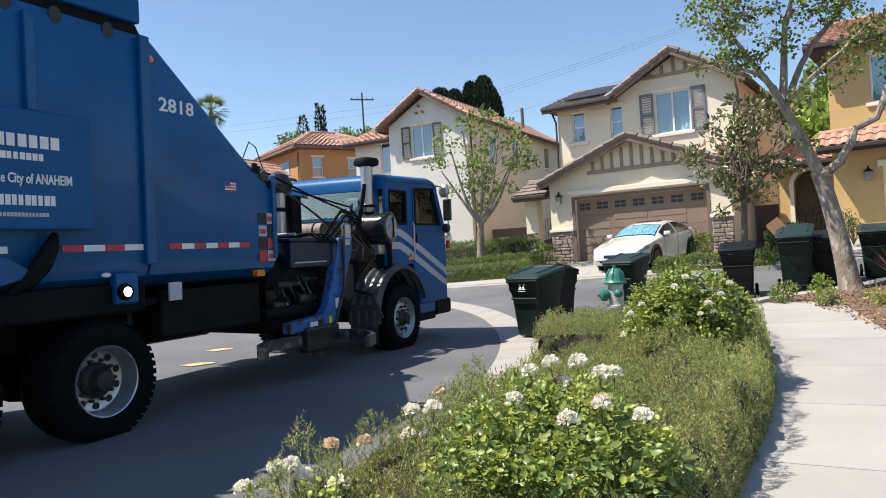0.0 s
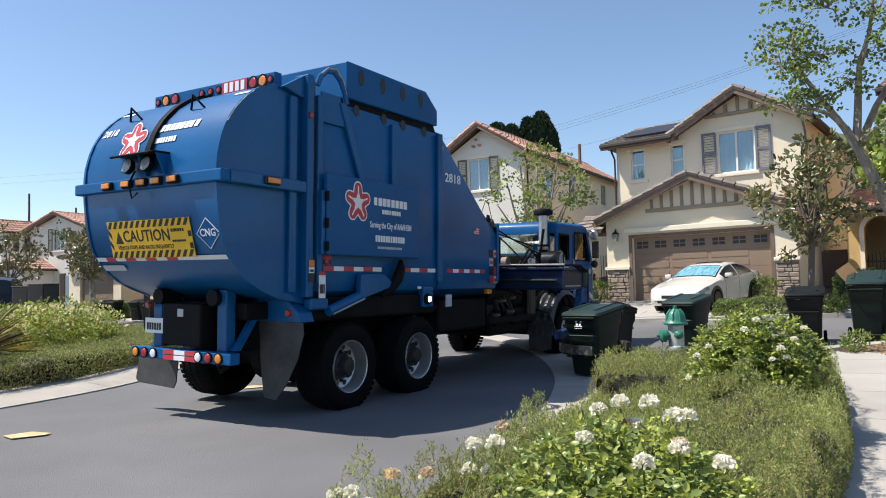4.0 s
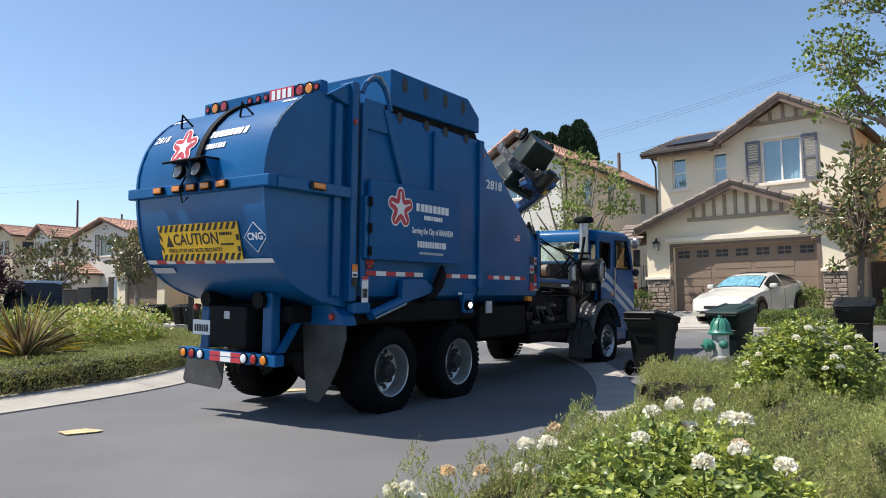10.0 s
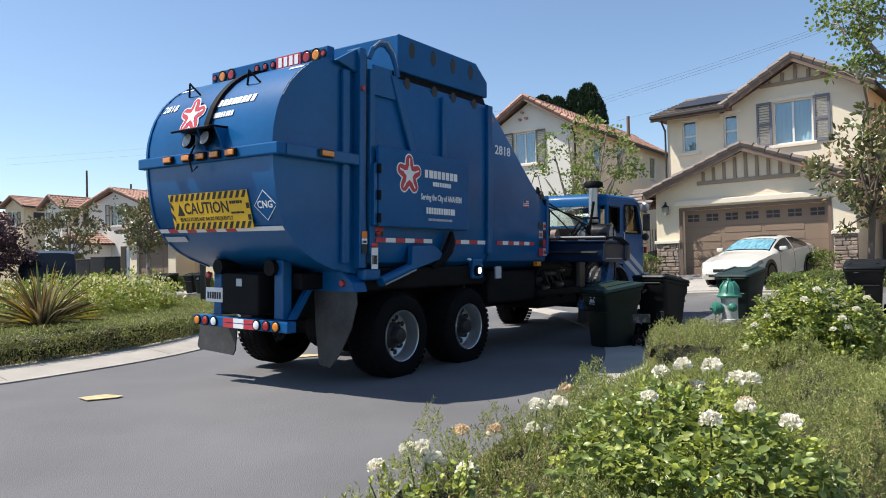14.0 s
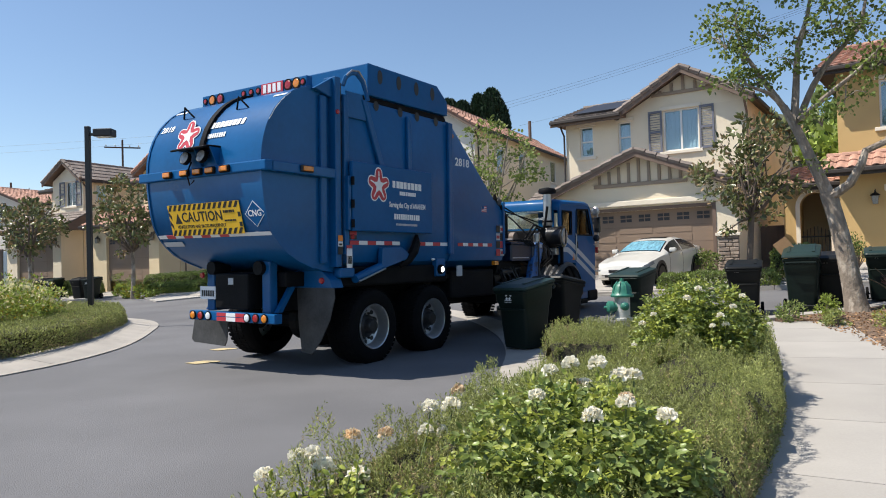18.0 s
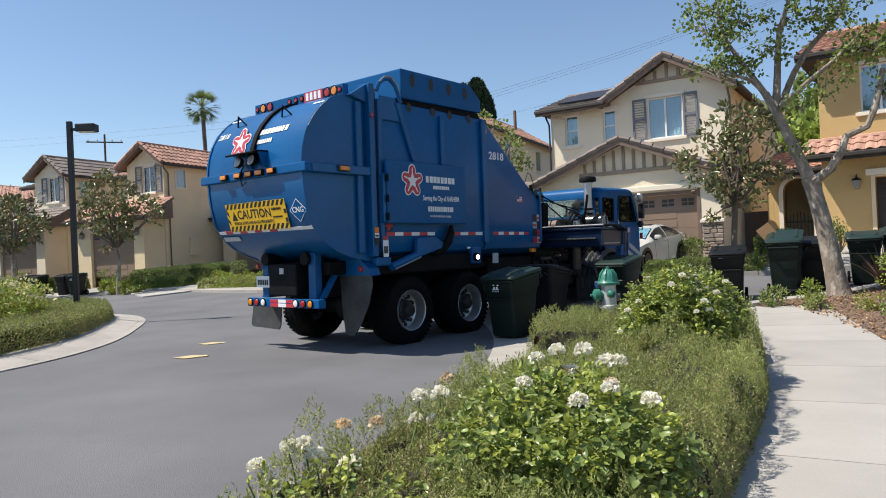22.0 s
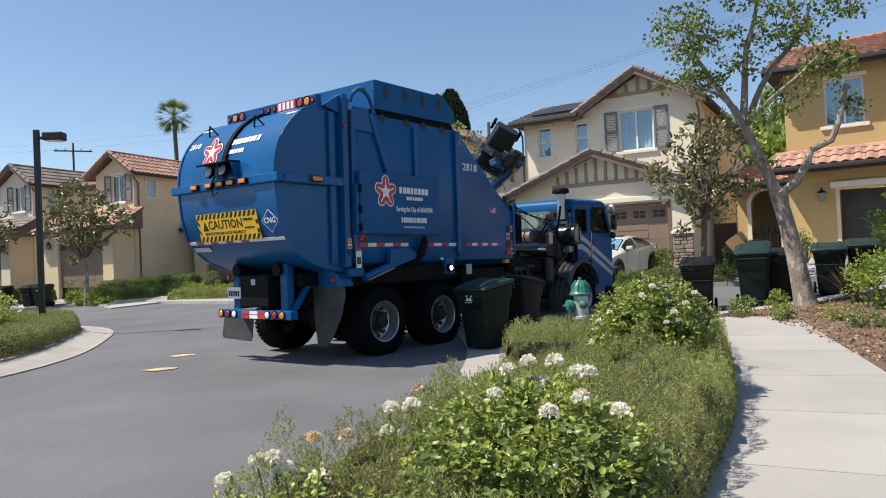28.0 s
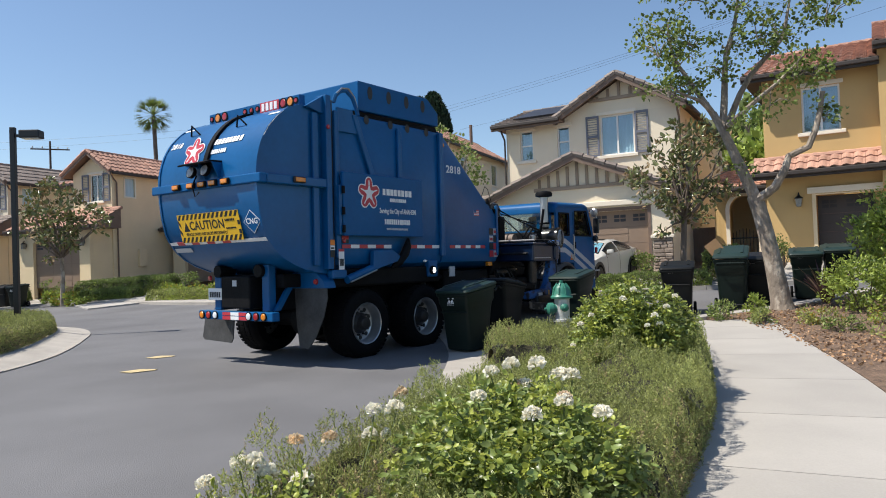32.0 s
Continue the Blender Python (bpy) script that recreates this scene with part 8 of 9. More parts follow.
def bed_height(pts):
    """Low creeping growth before the clipped mound by the hydrant, full height elsewhere."""
    x, y = pts[:, 0], pts[:, 1]
    step = 6.80 + 0.10 * np.sin(x * 5.0)
    low = np.clip((y - 4.0) / 1.6, 0, 1) * (y < step) * np.clip((0.55 + 0.22 * (y - 1.4) - x) / 0.25, 0, 1)
    far = np.clip((y - step) / 0.3, 0, 1)
    near = np.clip((3.3 - y) / 0.6, 0, 1) * np.clip((0.1 - x) / 0.2, 0, 1)
    return 1.0 - 0.18 * near - 0.40 * low - 0.16 * far - 0.40 * np.clip((y - 8.3) / 1.5, 0, 1)


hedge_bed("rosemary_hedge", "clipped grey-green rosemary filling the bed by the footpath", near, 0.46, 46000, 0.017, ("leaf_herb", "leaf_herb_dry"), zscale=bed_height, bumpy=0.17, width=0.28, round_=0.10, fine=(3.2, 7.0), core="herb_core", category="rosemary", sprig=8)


def rose_flower(parent, p, r, mat="petal"):
    """A full double bloom: a ball of small cupped petals, flatter below."""
    d = RNG.normal(size=(110, 3))
    d /= np.linalg.norm(d, axis=1)[:, None]
    d[:, 2] = np.where(d[:, 2] < -0.3, -d[:, 2], d[:, 2])
    c = np.asarray(p) + d * np.array((0.58, 0.58, 0.52)) * r
    return leaf_mesh("flower", c, d * 1.2 + np.array((0, 0, 0.5)), r * 0.50, mat, parent, kind="", wide=0.95, fold=-0.5, up=0.1, jitter=0.45, square=True)


def rose_bush(label, centre, radii, n, flowers, size=0.055, canes=9, old=(), fsize=0.037, young_share=0.34):
    b = thing("rose_bush", label, "rose bush")
    cx, cy, cz = centre
    foot = Vector((cx, cy, gz_np(cx, cy) + 0.1))
    # compound leaves: five or seven flat leaflets on each stalk, in tufts with gaps between
    c, cd = blob_points(n, centre, radii, 0.25)
    c = c[np.array([noise.noise(Vector(q * 8.5)) > 0.04 for q in c])]
    pts, outs, new_ = [], [], []
    for q in c:
        w = (q - np.asarray(centre)) / np.asarray(radii)
        d = Vector(w * np.array((1, 1, 0.4)) + RNG.normal(size=3) * 0.5).normalized()
        s = d.cross(Vector((0, 0, 1))).normalized()
        q, young = Vector(q), RNG.random() < young_share + 0.3 * max(0, w[2] - 0.6)
        for k, a in ((0.2, 0.9), (0.2, -0.9), (0.75, 0.8), (0.75, -0.8), (1.25, 0.0))[:5]:
            pts.append(q + d * size * k * 1.15 + Vector((0, 0, -0.18 * size * k)))
            outs.append(d * (1.0 - abs(a) * 0.6) + s * a + Vector((0, 0, -0.15)))
            new_.append(young)
    pts, outs, new_ = np.array(pts), np.array(outs), np.array(new_)
    leaf_mesh("foliage", pts[~new_], outs[~new_], size, "leaf_rose", b, wide=0.62, fold=0.35, up=0.0, jitter=0.34, square=True, flat=0.6)
    leaf_mesh("young_foliage", pts[new_], outs[new_], size * 0.9, "leaf_rose_new", b, wide=0.60, fold=0.35, up=0.1, jitter=0.36, square=True, flat=0.5)
    leaf_mesh("inner_foliage", *blob_points(n, (cx, cy, cz - 0.08), [r * 0.72 for r in radii], 0.1), size * 1.1, "leaf_hedge", b, wide=0.6, square=True)
    for i in range(canes):
        t = c[i * len(c) // canes]
        part("cane", tube([foot + Vector(RNG.normal(size=3) * 0.03), foot.lerp(Vector(t), 0.5) + Vector((0, 0, 0.05)), Vector(t)], [0.010, 0.008, 0.005], 5), "stem", b)
    # loose shoots that break the outline
    sp, so = [], []
    for i in range(int(20 * radii[0] * radii[1] / 0.25)):
        a, el = RNG.uniform(0, 2 * math.pi), RNG.uniform(0.1, 1.5)
        d = Vector((math.cos(a) * math.cos(el), math.sin(a) * math.cos(el), math.sin(el)))
        p0 = Vector((cx + d.x * radii[0] * 0.85, cy + d.y * radii[1] * 0.85, cz + d.z * radii[2] * 0.85))
        d = (d + Vector((RNG.normal() * 0.3, RNG.normal() * 0.3, 0.5))).normalized()
        ln = RNG.uniform(0.05, 0.13)
        part("shoot", tube([p0, p0 + d * ln], [0.004, 0.002], 5), "stem", b) if i % 2 == 0 else None
        for k in range(7):
            sp.append(tuple(p0 + d * ln * (k / 6)))
            so.append(tuple(d * 0.4 + Vector(RNG.normal(size=3)) * 0.8))
    leaf_mesh("shoot_foliage", sp, so, size * 0.9, "leaf_rose_new", b, wide=0.6, fold=0.3, up=0.3, jitter=0.3, square=True, flat=0.6)
    for i, p in enumerate(flowers):
        rose_flower(b, p, fsize * RNG.uniform(0.85, 1.15), "petal")
        q = Vector(p) - Vector((0, 0, 0.02))
        root = Vector((p[0] * 0.8 + cx * 0.2, p[1] * 0.8 + cy * 0.2, p[2] - 0.25))
        part("flower_stem", tube([root, q.lerp(root, 0.4) + Vector((0.01, 0, 0)), q], 0.004, 5), "stem", b)
        lp = [root.lerp(q, k / 7) for k in range(2, 7)]
        leaf_mesh("stem_foliage", [tuple(v) for v in lp], RNG.normal(size=(len(lp), 3)), size, "leaf_rose_new", b, wide=0.6, square=True)
    for p in old:
        rose_flower(b, p, fsize * 0.8, "petal_old")
    return b


rose_bush("leafy rose bush with cream white blooms above the rosemary", (0.44, 2.82, 0.50), (0.48, 0.68, 0.30), 5200,
          [(0.42, 3.23, 0.80), (0.51, 3.21, 0.83), (0.63, 3.20, 0.83), (0.57, 3.20, 0.74), (0.59, 2.53, 0.79), (0.72, 3.17, 0.78), (0.78, 3.16, 0.78), (0.73, 2.52, 0.74), (0.45, 2.42, 0.77), (0.30, 2.75, 0.78)],
          old=[(0.53, 3.2, 0.74), (0.70, 3.17, 0.63), (0.60, 2.55, 0.80)], size=0.036, canes=16, fsize=0.039)
rose_bush("low straggling rose with cream and fading blooms", (-0.45, 2.45, 0.34), (0.44, 0.42, 0.20), 800,
          [(-0.63, 2.74, 0.57), (-0.57, 2.75, 0.58), (-0.53, 2.76, 0.52), (-0.75, 2.71, 0.51), (-0.40, 2.78, 0.48), (-0.13, 3.25, 0.65), (-0.03, 3.26, 0.65), (-0.15, 3.25, 0.54), (-0.07, 3.26, 0.53), (-0.70, 2.70, 0.44)],
          old=[(-0.42, 2.78, 0.64), (-0.29, 2.79, 0.64), (0.0, 3.26, 0.72)], size=0.035, fsize=0.042)
rose_bush("rounded bright green rose bush with small white blooms", (2.02, 5.95, 0.66), (0.50, 0.50, 0.44), 7500,
          [(1.92, 5.6, 1.04), (2.23, 5.52, 0.98), (1.59, 5.7, 0.84), (1.50, 5.7, 0.77), (1.43, 5.7, 0.60), (2.03, 5.45, 0.84), (2.07, 5.45, 0.77), (1.83, 5.6, 0.97), (2.15, 5.5, 0.90), (1.97, 5.45, 0.76)],
          size=0.036, fsize=0.027, canes=14, young_share=0.55)

# fallen leaves on the mulch
pts = np.column_stack([RNG.uniform(4.6, 8.5, 6500), RNG.uniform(6.5, 12.0, 6500)])
pts = pts[inside([(4.5, 6.7), (5.3, 9.5), (5.5, 11.6), (8.3, 12.2), (9, 7)], pts)]
tagged(leaf_mesh("leaf_litter", np.column_stack([pts, gz_np(pts[:, 0], pts[:, 1]) + 0.135]), RNG.normal(size=(len(pts), 3)) * [1, 1, 0.1], 0.045, "dead_leaf", wide=0.6, up=0.05, jitter=0.2), "dry brown fallen leaves on the mulch", "leaf litter", kind="stuff")


def shrub(label, centre, radii, n, leaf, mat, mat2=None, category="shrub", name="shrub", cl=0.16):
    s = thing(name, label, category)
    p, o, c = clumps(max(4, n // 40), 40, centre, radii, cl, 0.3)
    k = RNG.random(len(p)) < (0.8 if mat2 else 2)
    leaf_mesh("foliage", p[k], o[k], leaf, mat, s, wide=0.5, square=leaf > 0.05)
    if mat2:
        leaf_mesh("foliage", p[~k], o[~k], leaf, mat2, s, wide=0.5)
    foot = (centre[0], centre[1], gz_np(centre[0], centre[1]) + 0.1)
    branches(s, foot, c[:: max(1, len(c) // 6)], 0.018, "bark_dark", name="twig")
    return s


for x, y, r, h_, mt, m2 in ((5.25, 11.2, 0.22, 0.28, "leaf_hedge", "leaf_herb"), (5.75, 11.1, 0.16, 0.34, "leaf_bright", "leaf_hedge"), (5.65, 10.5, 0.26, 0.2, "leaf_herb", "leaf_hedge"), (6.2, 10.0, 0.3, 0.22, "leaf_herb", "leaf_yellow"), (6.1, 9.2, 0.3, 0.2, "leaf_hedge", "leaf_herb_dry"), (6.3, 8.3, 0.36, 0.24, "leaf_herb", "leaf_bright"), (6.9, 9.4, 0.34, 0.22, "leaf_bright", "leaf_yellow")):
    shrub("small scrubby ground shrub in the mulch", (x, y, gz_np(x, y) + 0.12 + h_ * 0.5), (r, r, h_ * 0.6), 700, 0.05, mt, m2, cl=0.1)
for x, y, r, h_ in ((7.35, 10.75, 0.55, 0.85), (8.1, 10.6, 0.6, 1.0), (7.8, 9.8, 0.5, 0.6), (8.4, 9.2, 0.6, 0.8)):
    shrub("light green flowering shrub beside the tree", (x, y, gz_np(x, y) + 0.12 + h_ * 0.5), (r, r, h_ * 0.5), 2600, 0.06, "leaf_bright", "leaf_hedge", cl=0.16)
shrub("tall glossy bright green hedge shrub", (8.75, 11.6, 1.45), (0.75, 0.9, 1.0), 7000, 0.085, "leaf_bright", "leaf_hedge", cl=0.22)
shrub("small round bush by the garage", (10.6, 18.6, 1.25), (0.45, 0.45, 0.45), 700, 0.06, "leaf_hedge")


def flax(label, x, y, z, n, L, mats, spread=0.9):
    f = thing("flax_plant", label, "flax plant", pose(x, y, z))
    for q, mt in enumerate(mats):
        bm = bmesh.new()
        for i in range(n // len(mats)):
            a, lean = RNG.uniform(0, 2 * math.pi), RNG.uniform(0.1, spread)
            l, w = L * RNG.uniform(0.6, 1.1), RNG.uniform(0.02, 0.036)
            d = Vector((math.cos(a), math.sin(a), 0))
            s = Vector((-d.y, d.x, 0)) * w
            prev = None
            for k in range(6):
                t = k / 5
                c = d * (0.05 + l * math.sin(lean) * t * (0.6 + 0.4 * t)) + Vector((0, 0, l * math.cos(lean) * t - 0.25 * lean * l * t * t))
                ww = s * (1 - 0.95 * t ** 2)
                cur = (bm.verts.new(c - ww), bm.verts.new(c + Vector((0, 0, -w * 0.6))), bm.verts.new(c + ww))
                if prev:
                    bm.faces.new((prev[0], prev[1], cur[1], cur[0]))
                    bm.faces.new((prev[1], prev[2], cur[2], cur[1]))
                prev = cur
        part("blade_clump", bm, mt, f)["kind"] = "stuff"
    return f


flax("bronze and yellow striped flax clump on the island", -7.72, 9.85, 0.42, 170, 1.12, ("leaf_blade", "leaf_herb", "leaf_blade", "leaf_herb_dry", "leaf_yellow"), spread=1.25)
flax("dark purple flax clump by the tree", 7.3, 11.55, 0.42, 50, 0.75, ("leaf_purple", "leaf_blade"))


# ---- trees ----
def limb_path(parent, pts, r0, r1, mat="bark", name="limb", n=8):
    pts = [Vector(p) for p in resample(pts, 0.25)]
    part(name, tube(pts, [r0 + (r1 - r0) * i / (len(pts) - 1) for i in range(len(pts))], n), mat, parent, smooth=True)
    return pts


t = thing("street_tree", "leaning grey-barked street tree with sparse fresh leaves", "tree")
part("trunk", tube(resample([(6.67, 11.78, 0.20), (6.62, 11.80, 0.6), (6.54, 11.84, 1.2), (6.45, 11.89, 1.75), (6.34, 11.95, 2.30)], 0.15), [0.24, 0.20, 0.175, 0.165, 0.157, 0.152, 0.148, 0.144, 0.14, 0.136, 0.135, 0.132, 0.13, 0.128, 0.132, 0.134, 0.134][:len(resample([(6.67, 11.78, 0.20), (6.62, 11.80, 0.6), (6.54, 11.84, 1.2), (6.45, 11.89, 1.75), (6.34, 11.95, 2.30)], 0.15))], 14), "bark", t, smooth=True)
limb_path(t, [(6.36, 11.94, 2.22), (6.14, 12.0, 2.79), (5.94, 12.1, 3.38), (5.76, 12.18, 3.81)], 0.105, 0.065)
limb_path(t, [(5.78, 12.17, 3.76), (5.54, 12.17, 4.11), (5.34, 12.26, 4.49), (5.14, 12.35, 4.92), (5.07, 12.38, 5.5)], 0.06, 0.02)
limb_path(t, [(5.90, 12.12, 3.5), (5.98, 12.18, 4.05), (6.04, 12.16, 4.84), (6.18, 12.09, 5.32), (6.28, 12.04, 6.1)], 0.075, 0.02)
limb_path(t, [(5.92, 12.12, 3.45), (6.14, 12.30, 3.75), (6.31, 12.25, 4.16), (6.48, 12.16, 4.48), (6.73, 12.02, 4.78), (6.94, 11.9, 5.04), (7.07, 11.83, 5.7)], 0.07, 0.02)
limb_path(t, [(5.96, 12.05, 3.55), (6.31, 11.68, 3.92), (6.59, 11.53, 4.16), (6.78, 11.42, 4.36), (7.0, 11.30, 4.62)], 0.06, 0.02)
limb_path(t, [(6.32, 11.93, 2.20), (6.55, 11.66, 2.41), (6.70, 11.58, 2.71), (6.76, 11.55, 2.92), (7.02, 11.39, 3.05), (7.18, 11.29, 3.61), (7.23, 11.26, 3.95)], 0.085, 0.04)
limb_path(t, [(5.76, 12.18, 3.8), (5.45, 12.0, 4.0), (5.1, 11.9, 4.1), (4.75, 11.85, 4.3)], 0.045, 0.012)
pts, outs = [], []
for c, r, k in (((5.15, 12.3, 4.75), 0.45, 8), ((4.95, 12.1, 5.35), 0.45, 7), ((5.5, 12.3, 5.2), 0.4, 7), ((6.0, 12.1, 5.1), 0.4, 5), ((6.3, 12.0, 5.8), 0.6, 9), ((6.9, 11.9, 5.2), 0.5, 8), ((7.1, 11.8, 5.9), 0.6, 8), ((6.85, 11.4, 4.35), 0.40, 8), ((6.5, 11.6, 3.95), 0.3, 4), ((4.85, 11.9, 4.2), 0.4, 7), ((5.3, 12.1, 4.3), 0.35, 5), ((6.1, 11.6, 3.5), 0.25, 3), ((7.15, 11.3, 4.35), 0.4, 7), ((5.6, 12.2, 6.0), 0.6, 9), ((5.0, 12.0, 6.1), 0.5, 6), ((7.25, 11.3, 3.6), 0.25, 3), ((6.2, 11.9, 2.85), 0.18, 1), ((4.7, 11.9, 4.9), 0.4, 6), ((5.6, 12.2, 6.6), 0.6, 10), ((6.4, 12.0, 6.7), 0.6, 10), ((4.9, 12.1, 6.6), 0.5, 8), ((7.3, 11.7, 6.5), 0.6, 9), ((5.9, 12.0, 4.6), 0.35, 5), ((6.5, 11.9, 5.1), 0.4, 7), ((7.5, 11.5, 5.3), 0.45, 8)):
    a, b, cc = clumps(round(k * 1.6), 24, c, (r * 1.15, r * 1.15, r * 0.9), 0.20, 0.1)
    pts.append(a), outs.append(b)
    for q in cc[::2]:
        part("twig", tube([Vector(c) - Vector((0, 0, 0.15)), Vector(c).lerp(Vector(q), 0.5), Vector(q)], [0.012, 0.009, 0.005], 5), "bark", t)
P_, O_ = np.concatenate(pts), np.concatenate(outs)
leaf_mesh("foliage", P_, O_, 0.072, "leaf_tree", t, wide=0.7, up=-0.1, square=True)

t = thing("magnolia_tree", "young magnolia with glossy dark leaves and rusty undersides", "tree", group="magnolia trees")
part("trunk", tube(resample([(7.04, 16.86, 0.45), (7.06, 16.85, 1.3), (7.12, 16.83, 2.25)], 0.3), 0.07, 10), "bark_dark", t, smooth=True)
cr, co, cc = clumps(62, 30, (7.15, 16.85, 3.2), (1.35, 1.2, 1.5), 0.24, 0.15, 0.8)
branches(t, (7.12, 16.83, 2.15), cc[::2], 0.04, "bark_dark")
k = RNG.random(len(cr)) < 0.72
leaf_mesh("foliage", cr[k], co[k], 0.165, "leaf_mag", t, wide=0.45, square=True, up=0.3)
leaf_mesh("leaf_underside", cr[~k], co[~k], 0.14, "leaf_mag_back", t, wide=0.45, square=True, up=-0.2)


def magnolia(x, y, top, r, n=40, z0=None):
    z0 = gz_np(x, y) if z0 is None else z0
    m = thing("magnolia_tree", "young magnolia with glossy dark leaves and rusty undersides", "tree", group="magnolia trees")
    zc = (z0 + 1.9 + top) / 2
    part("trunk", tube([(x, y, z0), (x + 0.05, y, z0 + 1.2), (x, y, z0 + 2.4)], [0.10, 0.085, 0.07], 9), "bark", m, smooth=True)
    a, b, c = clumps(n, 26, (x, y, zc), (r, r, (top - z0 - 1.9) / 2), 0.34, 0.15, 0.8)
    branches(m, (x, y, z0 + 2.0), c[::3], 0.045, "bark_dark")
    k = RNG.random(len(a)) < 0.72
    leaf_mesh("foliage", a[k], b[k], 0.22, "leaf_mag", m, wide=0.5, up=0.3, square=True)
    leaf_mesh("leaf_underside", a[~k], b[~k], 0.2, "leaf_mag_back", m, wide=0.5, up=-0.2, square=True)


magnolia(-13.9, 30.7, 5.6, 1.85, 64)
magnolia(-18.6, 31.0, 4.9, 1.5, 46)
magnolia(-26.5, 36.4, 5.2, 2.1, 60)
magnolia(-21.6, 36.2, 5.2, 1.2, 34)

t = thing("crape_tree", "slender many-stemmed tree with fresh light green leaves", "tree")
part("trunk", tube([(1.05, 22.75, 0.45), (1.08, 22.75, 1.4), (1.12, 22.74, 2.2)], [0.15, 0.12, 0.12], 10), "bark", t, smooth=True)
cr, co, cc = clumps(85, 26, (1.35, 22.7, 4.2), (1.75, 1.4, 1.7), 0.27, 0.25, 0.8)
for q in ((0.3, 22.6, 4.6), (0.75, 22.9, 5.2), (1.3, 22.7, 5.6), (1.9, 22.5, 5.2), (2.5, 22.7, 4.8), (0.0, 22.8, 3.9), (2.2, 22.9, 4.0)):
    limb_path(t, [(1.12, 22.74, 2.1), ((1.12 + q[0]) / 2, 22.74, 3.0), q], 0.06, 0.02)
branches(t, (1.25, 22.7, 3.4), cc[::4], 0.02, "bark")
leaf_mesh("foliage", cr, co, 0.11, "leaf_tree", t, wide=0.65, square=True)

t = thing("plum_tree", "dark purple-leaved plum tree beyond the island", "tree")
part("trunk", tube([(-17.6, 20.0, 0.1), (-17.6, 20.0, 1.3)], [0.12, 0.09], 9), "bark_dark", t)
cr, co, cc = clumps(150, 60, (-17.6, 20.0, 2.15), (1.35, 1.35, 1.15), 0.34, 0.2)
branches(t, (-17.6, 20.0, 1.2), cc[::8], 0.03, "bark_dark")
leaf_mesh("foliage", cr, co, 0.11, "leaf_purple", t, wide=0.6)


def cypress(x, y, z0, top, r, n=6500):
    c = thing("cypress_tree", "distant dark green cypress", "tree", group="cypress trees")
    h = top - z0
    tt = RNG.random(n)
    a = RNG.uniform(0, 2 * np.pi, n)
    rr = r * np.sin(np.pi * np.clip(tt * 0.9 + 0.1, 0, 1)) ** 0.5 * (0.75 + 0.35 * RNG.random(n))
    p = np.column_stack([x + rr * np.cos(a), y + rr * np.sin(a), z0 + h * tt])
    leaf_mesh("foliage", p, np.column_stack([np.cos(a), np.sin(a), np.ones(n) * 1.6]), 0.34, "leaf_dark", c, wide=0.4, jitter=0.5)
    part("trunk", tube([(x, y, z0 - 8), (x, y, z0 + h * 0.8)], [0.25, 0.1], 8), "bark_dark", c)


for x, y, tp, r in ((3.5, 55, 14.5, 1.0), (2.5, 55.4, 14.2, 0.8), (4.0, 55.3, 13.7, 0.8), (1.2, 55, 13.6, 0.9), (0.1, 55.5, 13.9, 1.2), (-1.2, 55.8, 13.5, 1.1)):
    cypress(x, y, 9, tp, r)
for x, y, tp, r in ((-13.7, 79, 18.6, 0.35), (-13.1, 79, 18.3, 0.32), (-15.4, 79, 17.4, 0.8)):
    cypress(x, y, 9, tp, r, 900)


def far_tree(x, y, z, r, mat="leaf_hedge", n=40, label="distant green tree behind the roofs"):
    f = thing("tree", label, "tree", group="distant trees")
    a, b, c = clumps(n, 30, (x, y, z), (r, r, r * 0.8), r * 0.35, 0.4)
    leaf_mesh("foliage", a, b, r * 0.16, mat, f, wide=0.7)
    part("trunk", tube([(x, y, 0.3), (x, y, z)], [0.3, 0.15], 8), "bark_dark", f)
    branches(f, (x, y, z - r * 0.5), c[::8], 0.1, "bark_dark")


far_tree(-15.8, 78, 13.9, 1.9, "leaf_hedge")
far_tree(-10.5, 78, 14.0, 2.0, "leaf_tree")
far_tree(-8.0, 80, 14.2, 1.9, "leaf_tree")
far_tree(24.5, 40.0, 7.0, 4.5, "leaf_hedge", 70)
far_tree(19.5, 35.0, 5.2, 3.0, "leaf_bright", 60)
far_tree(-66, 70, 7, 5, "leaf_dark", 60)

p = thing("palm_tree", "tall fan palm far behind the roofs", "palm tree")
part("trunk", tube([(-22.6, 71.5, 0.5), (-22.9, 71.4, 9), (-23.1, 71.35, 16.8)], [0.3, 0.22, 0.2], 10), "bark_dark", p, smooth=True)
bm = bmesh.new()
for i in range(90):
    a, el = RNG.uniform(0, 2 * math.pi), RNG.uniform(-1.1, 1.2)
    d = Vector((math.cos(a) * math.cos(el), math.sin(a) * math.cos(el), math.sin(el)))
    c = Vector((-23.1, 71.35, 17.0))
    s = d.cross(Vector((0, 0, 1))).normalized()
    e = c + d * 1.1
    for k in range(-5, 6):
        tip = e + (d + s * k * 0.16).normalized() * 0.95 - Vector((0, 0, 0.25 * RNG.random()))
        w = s * 0.045
        bm.faces.new([bm.verts.new(e - w), bm.verts.new(e + w), bm.verts.new(tip)])
    bm.faces.new([bm.verts.new(c - s * 0.03), bm.verts.new(c + s * 0.03), bm.verts.new(e + s * 0.02), bm.verts.new(e - s * 0.02)])
part("frond_crown", bm, "leaf_hedge", p)["kind"] = "stuff"

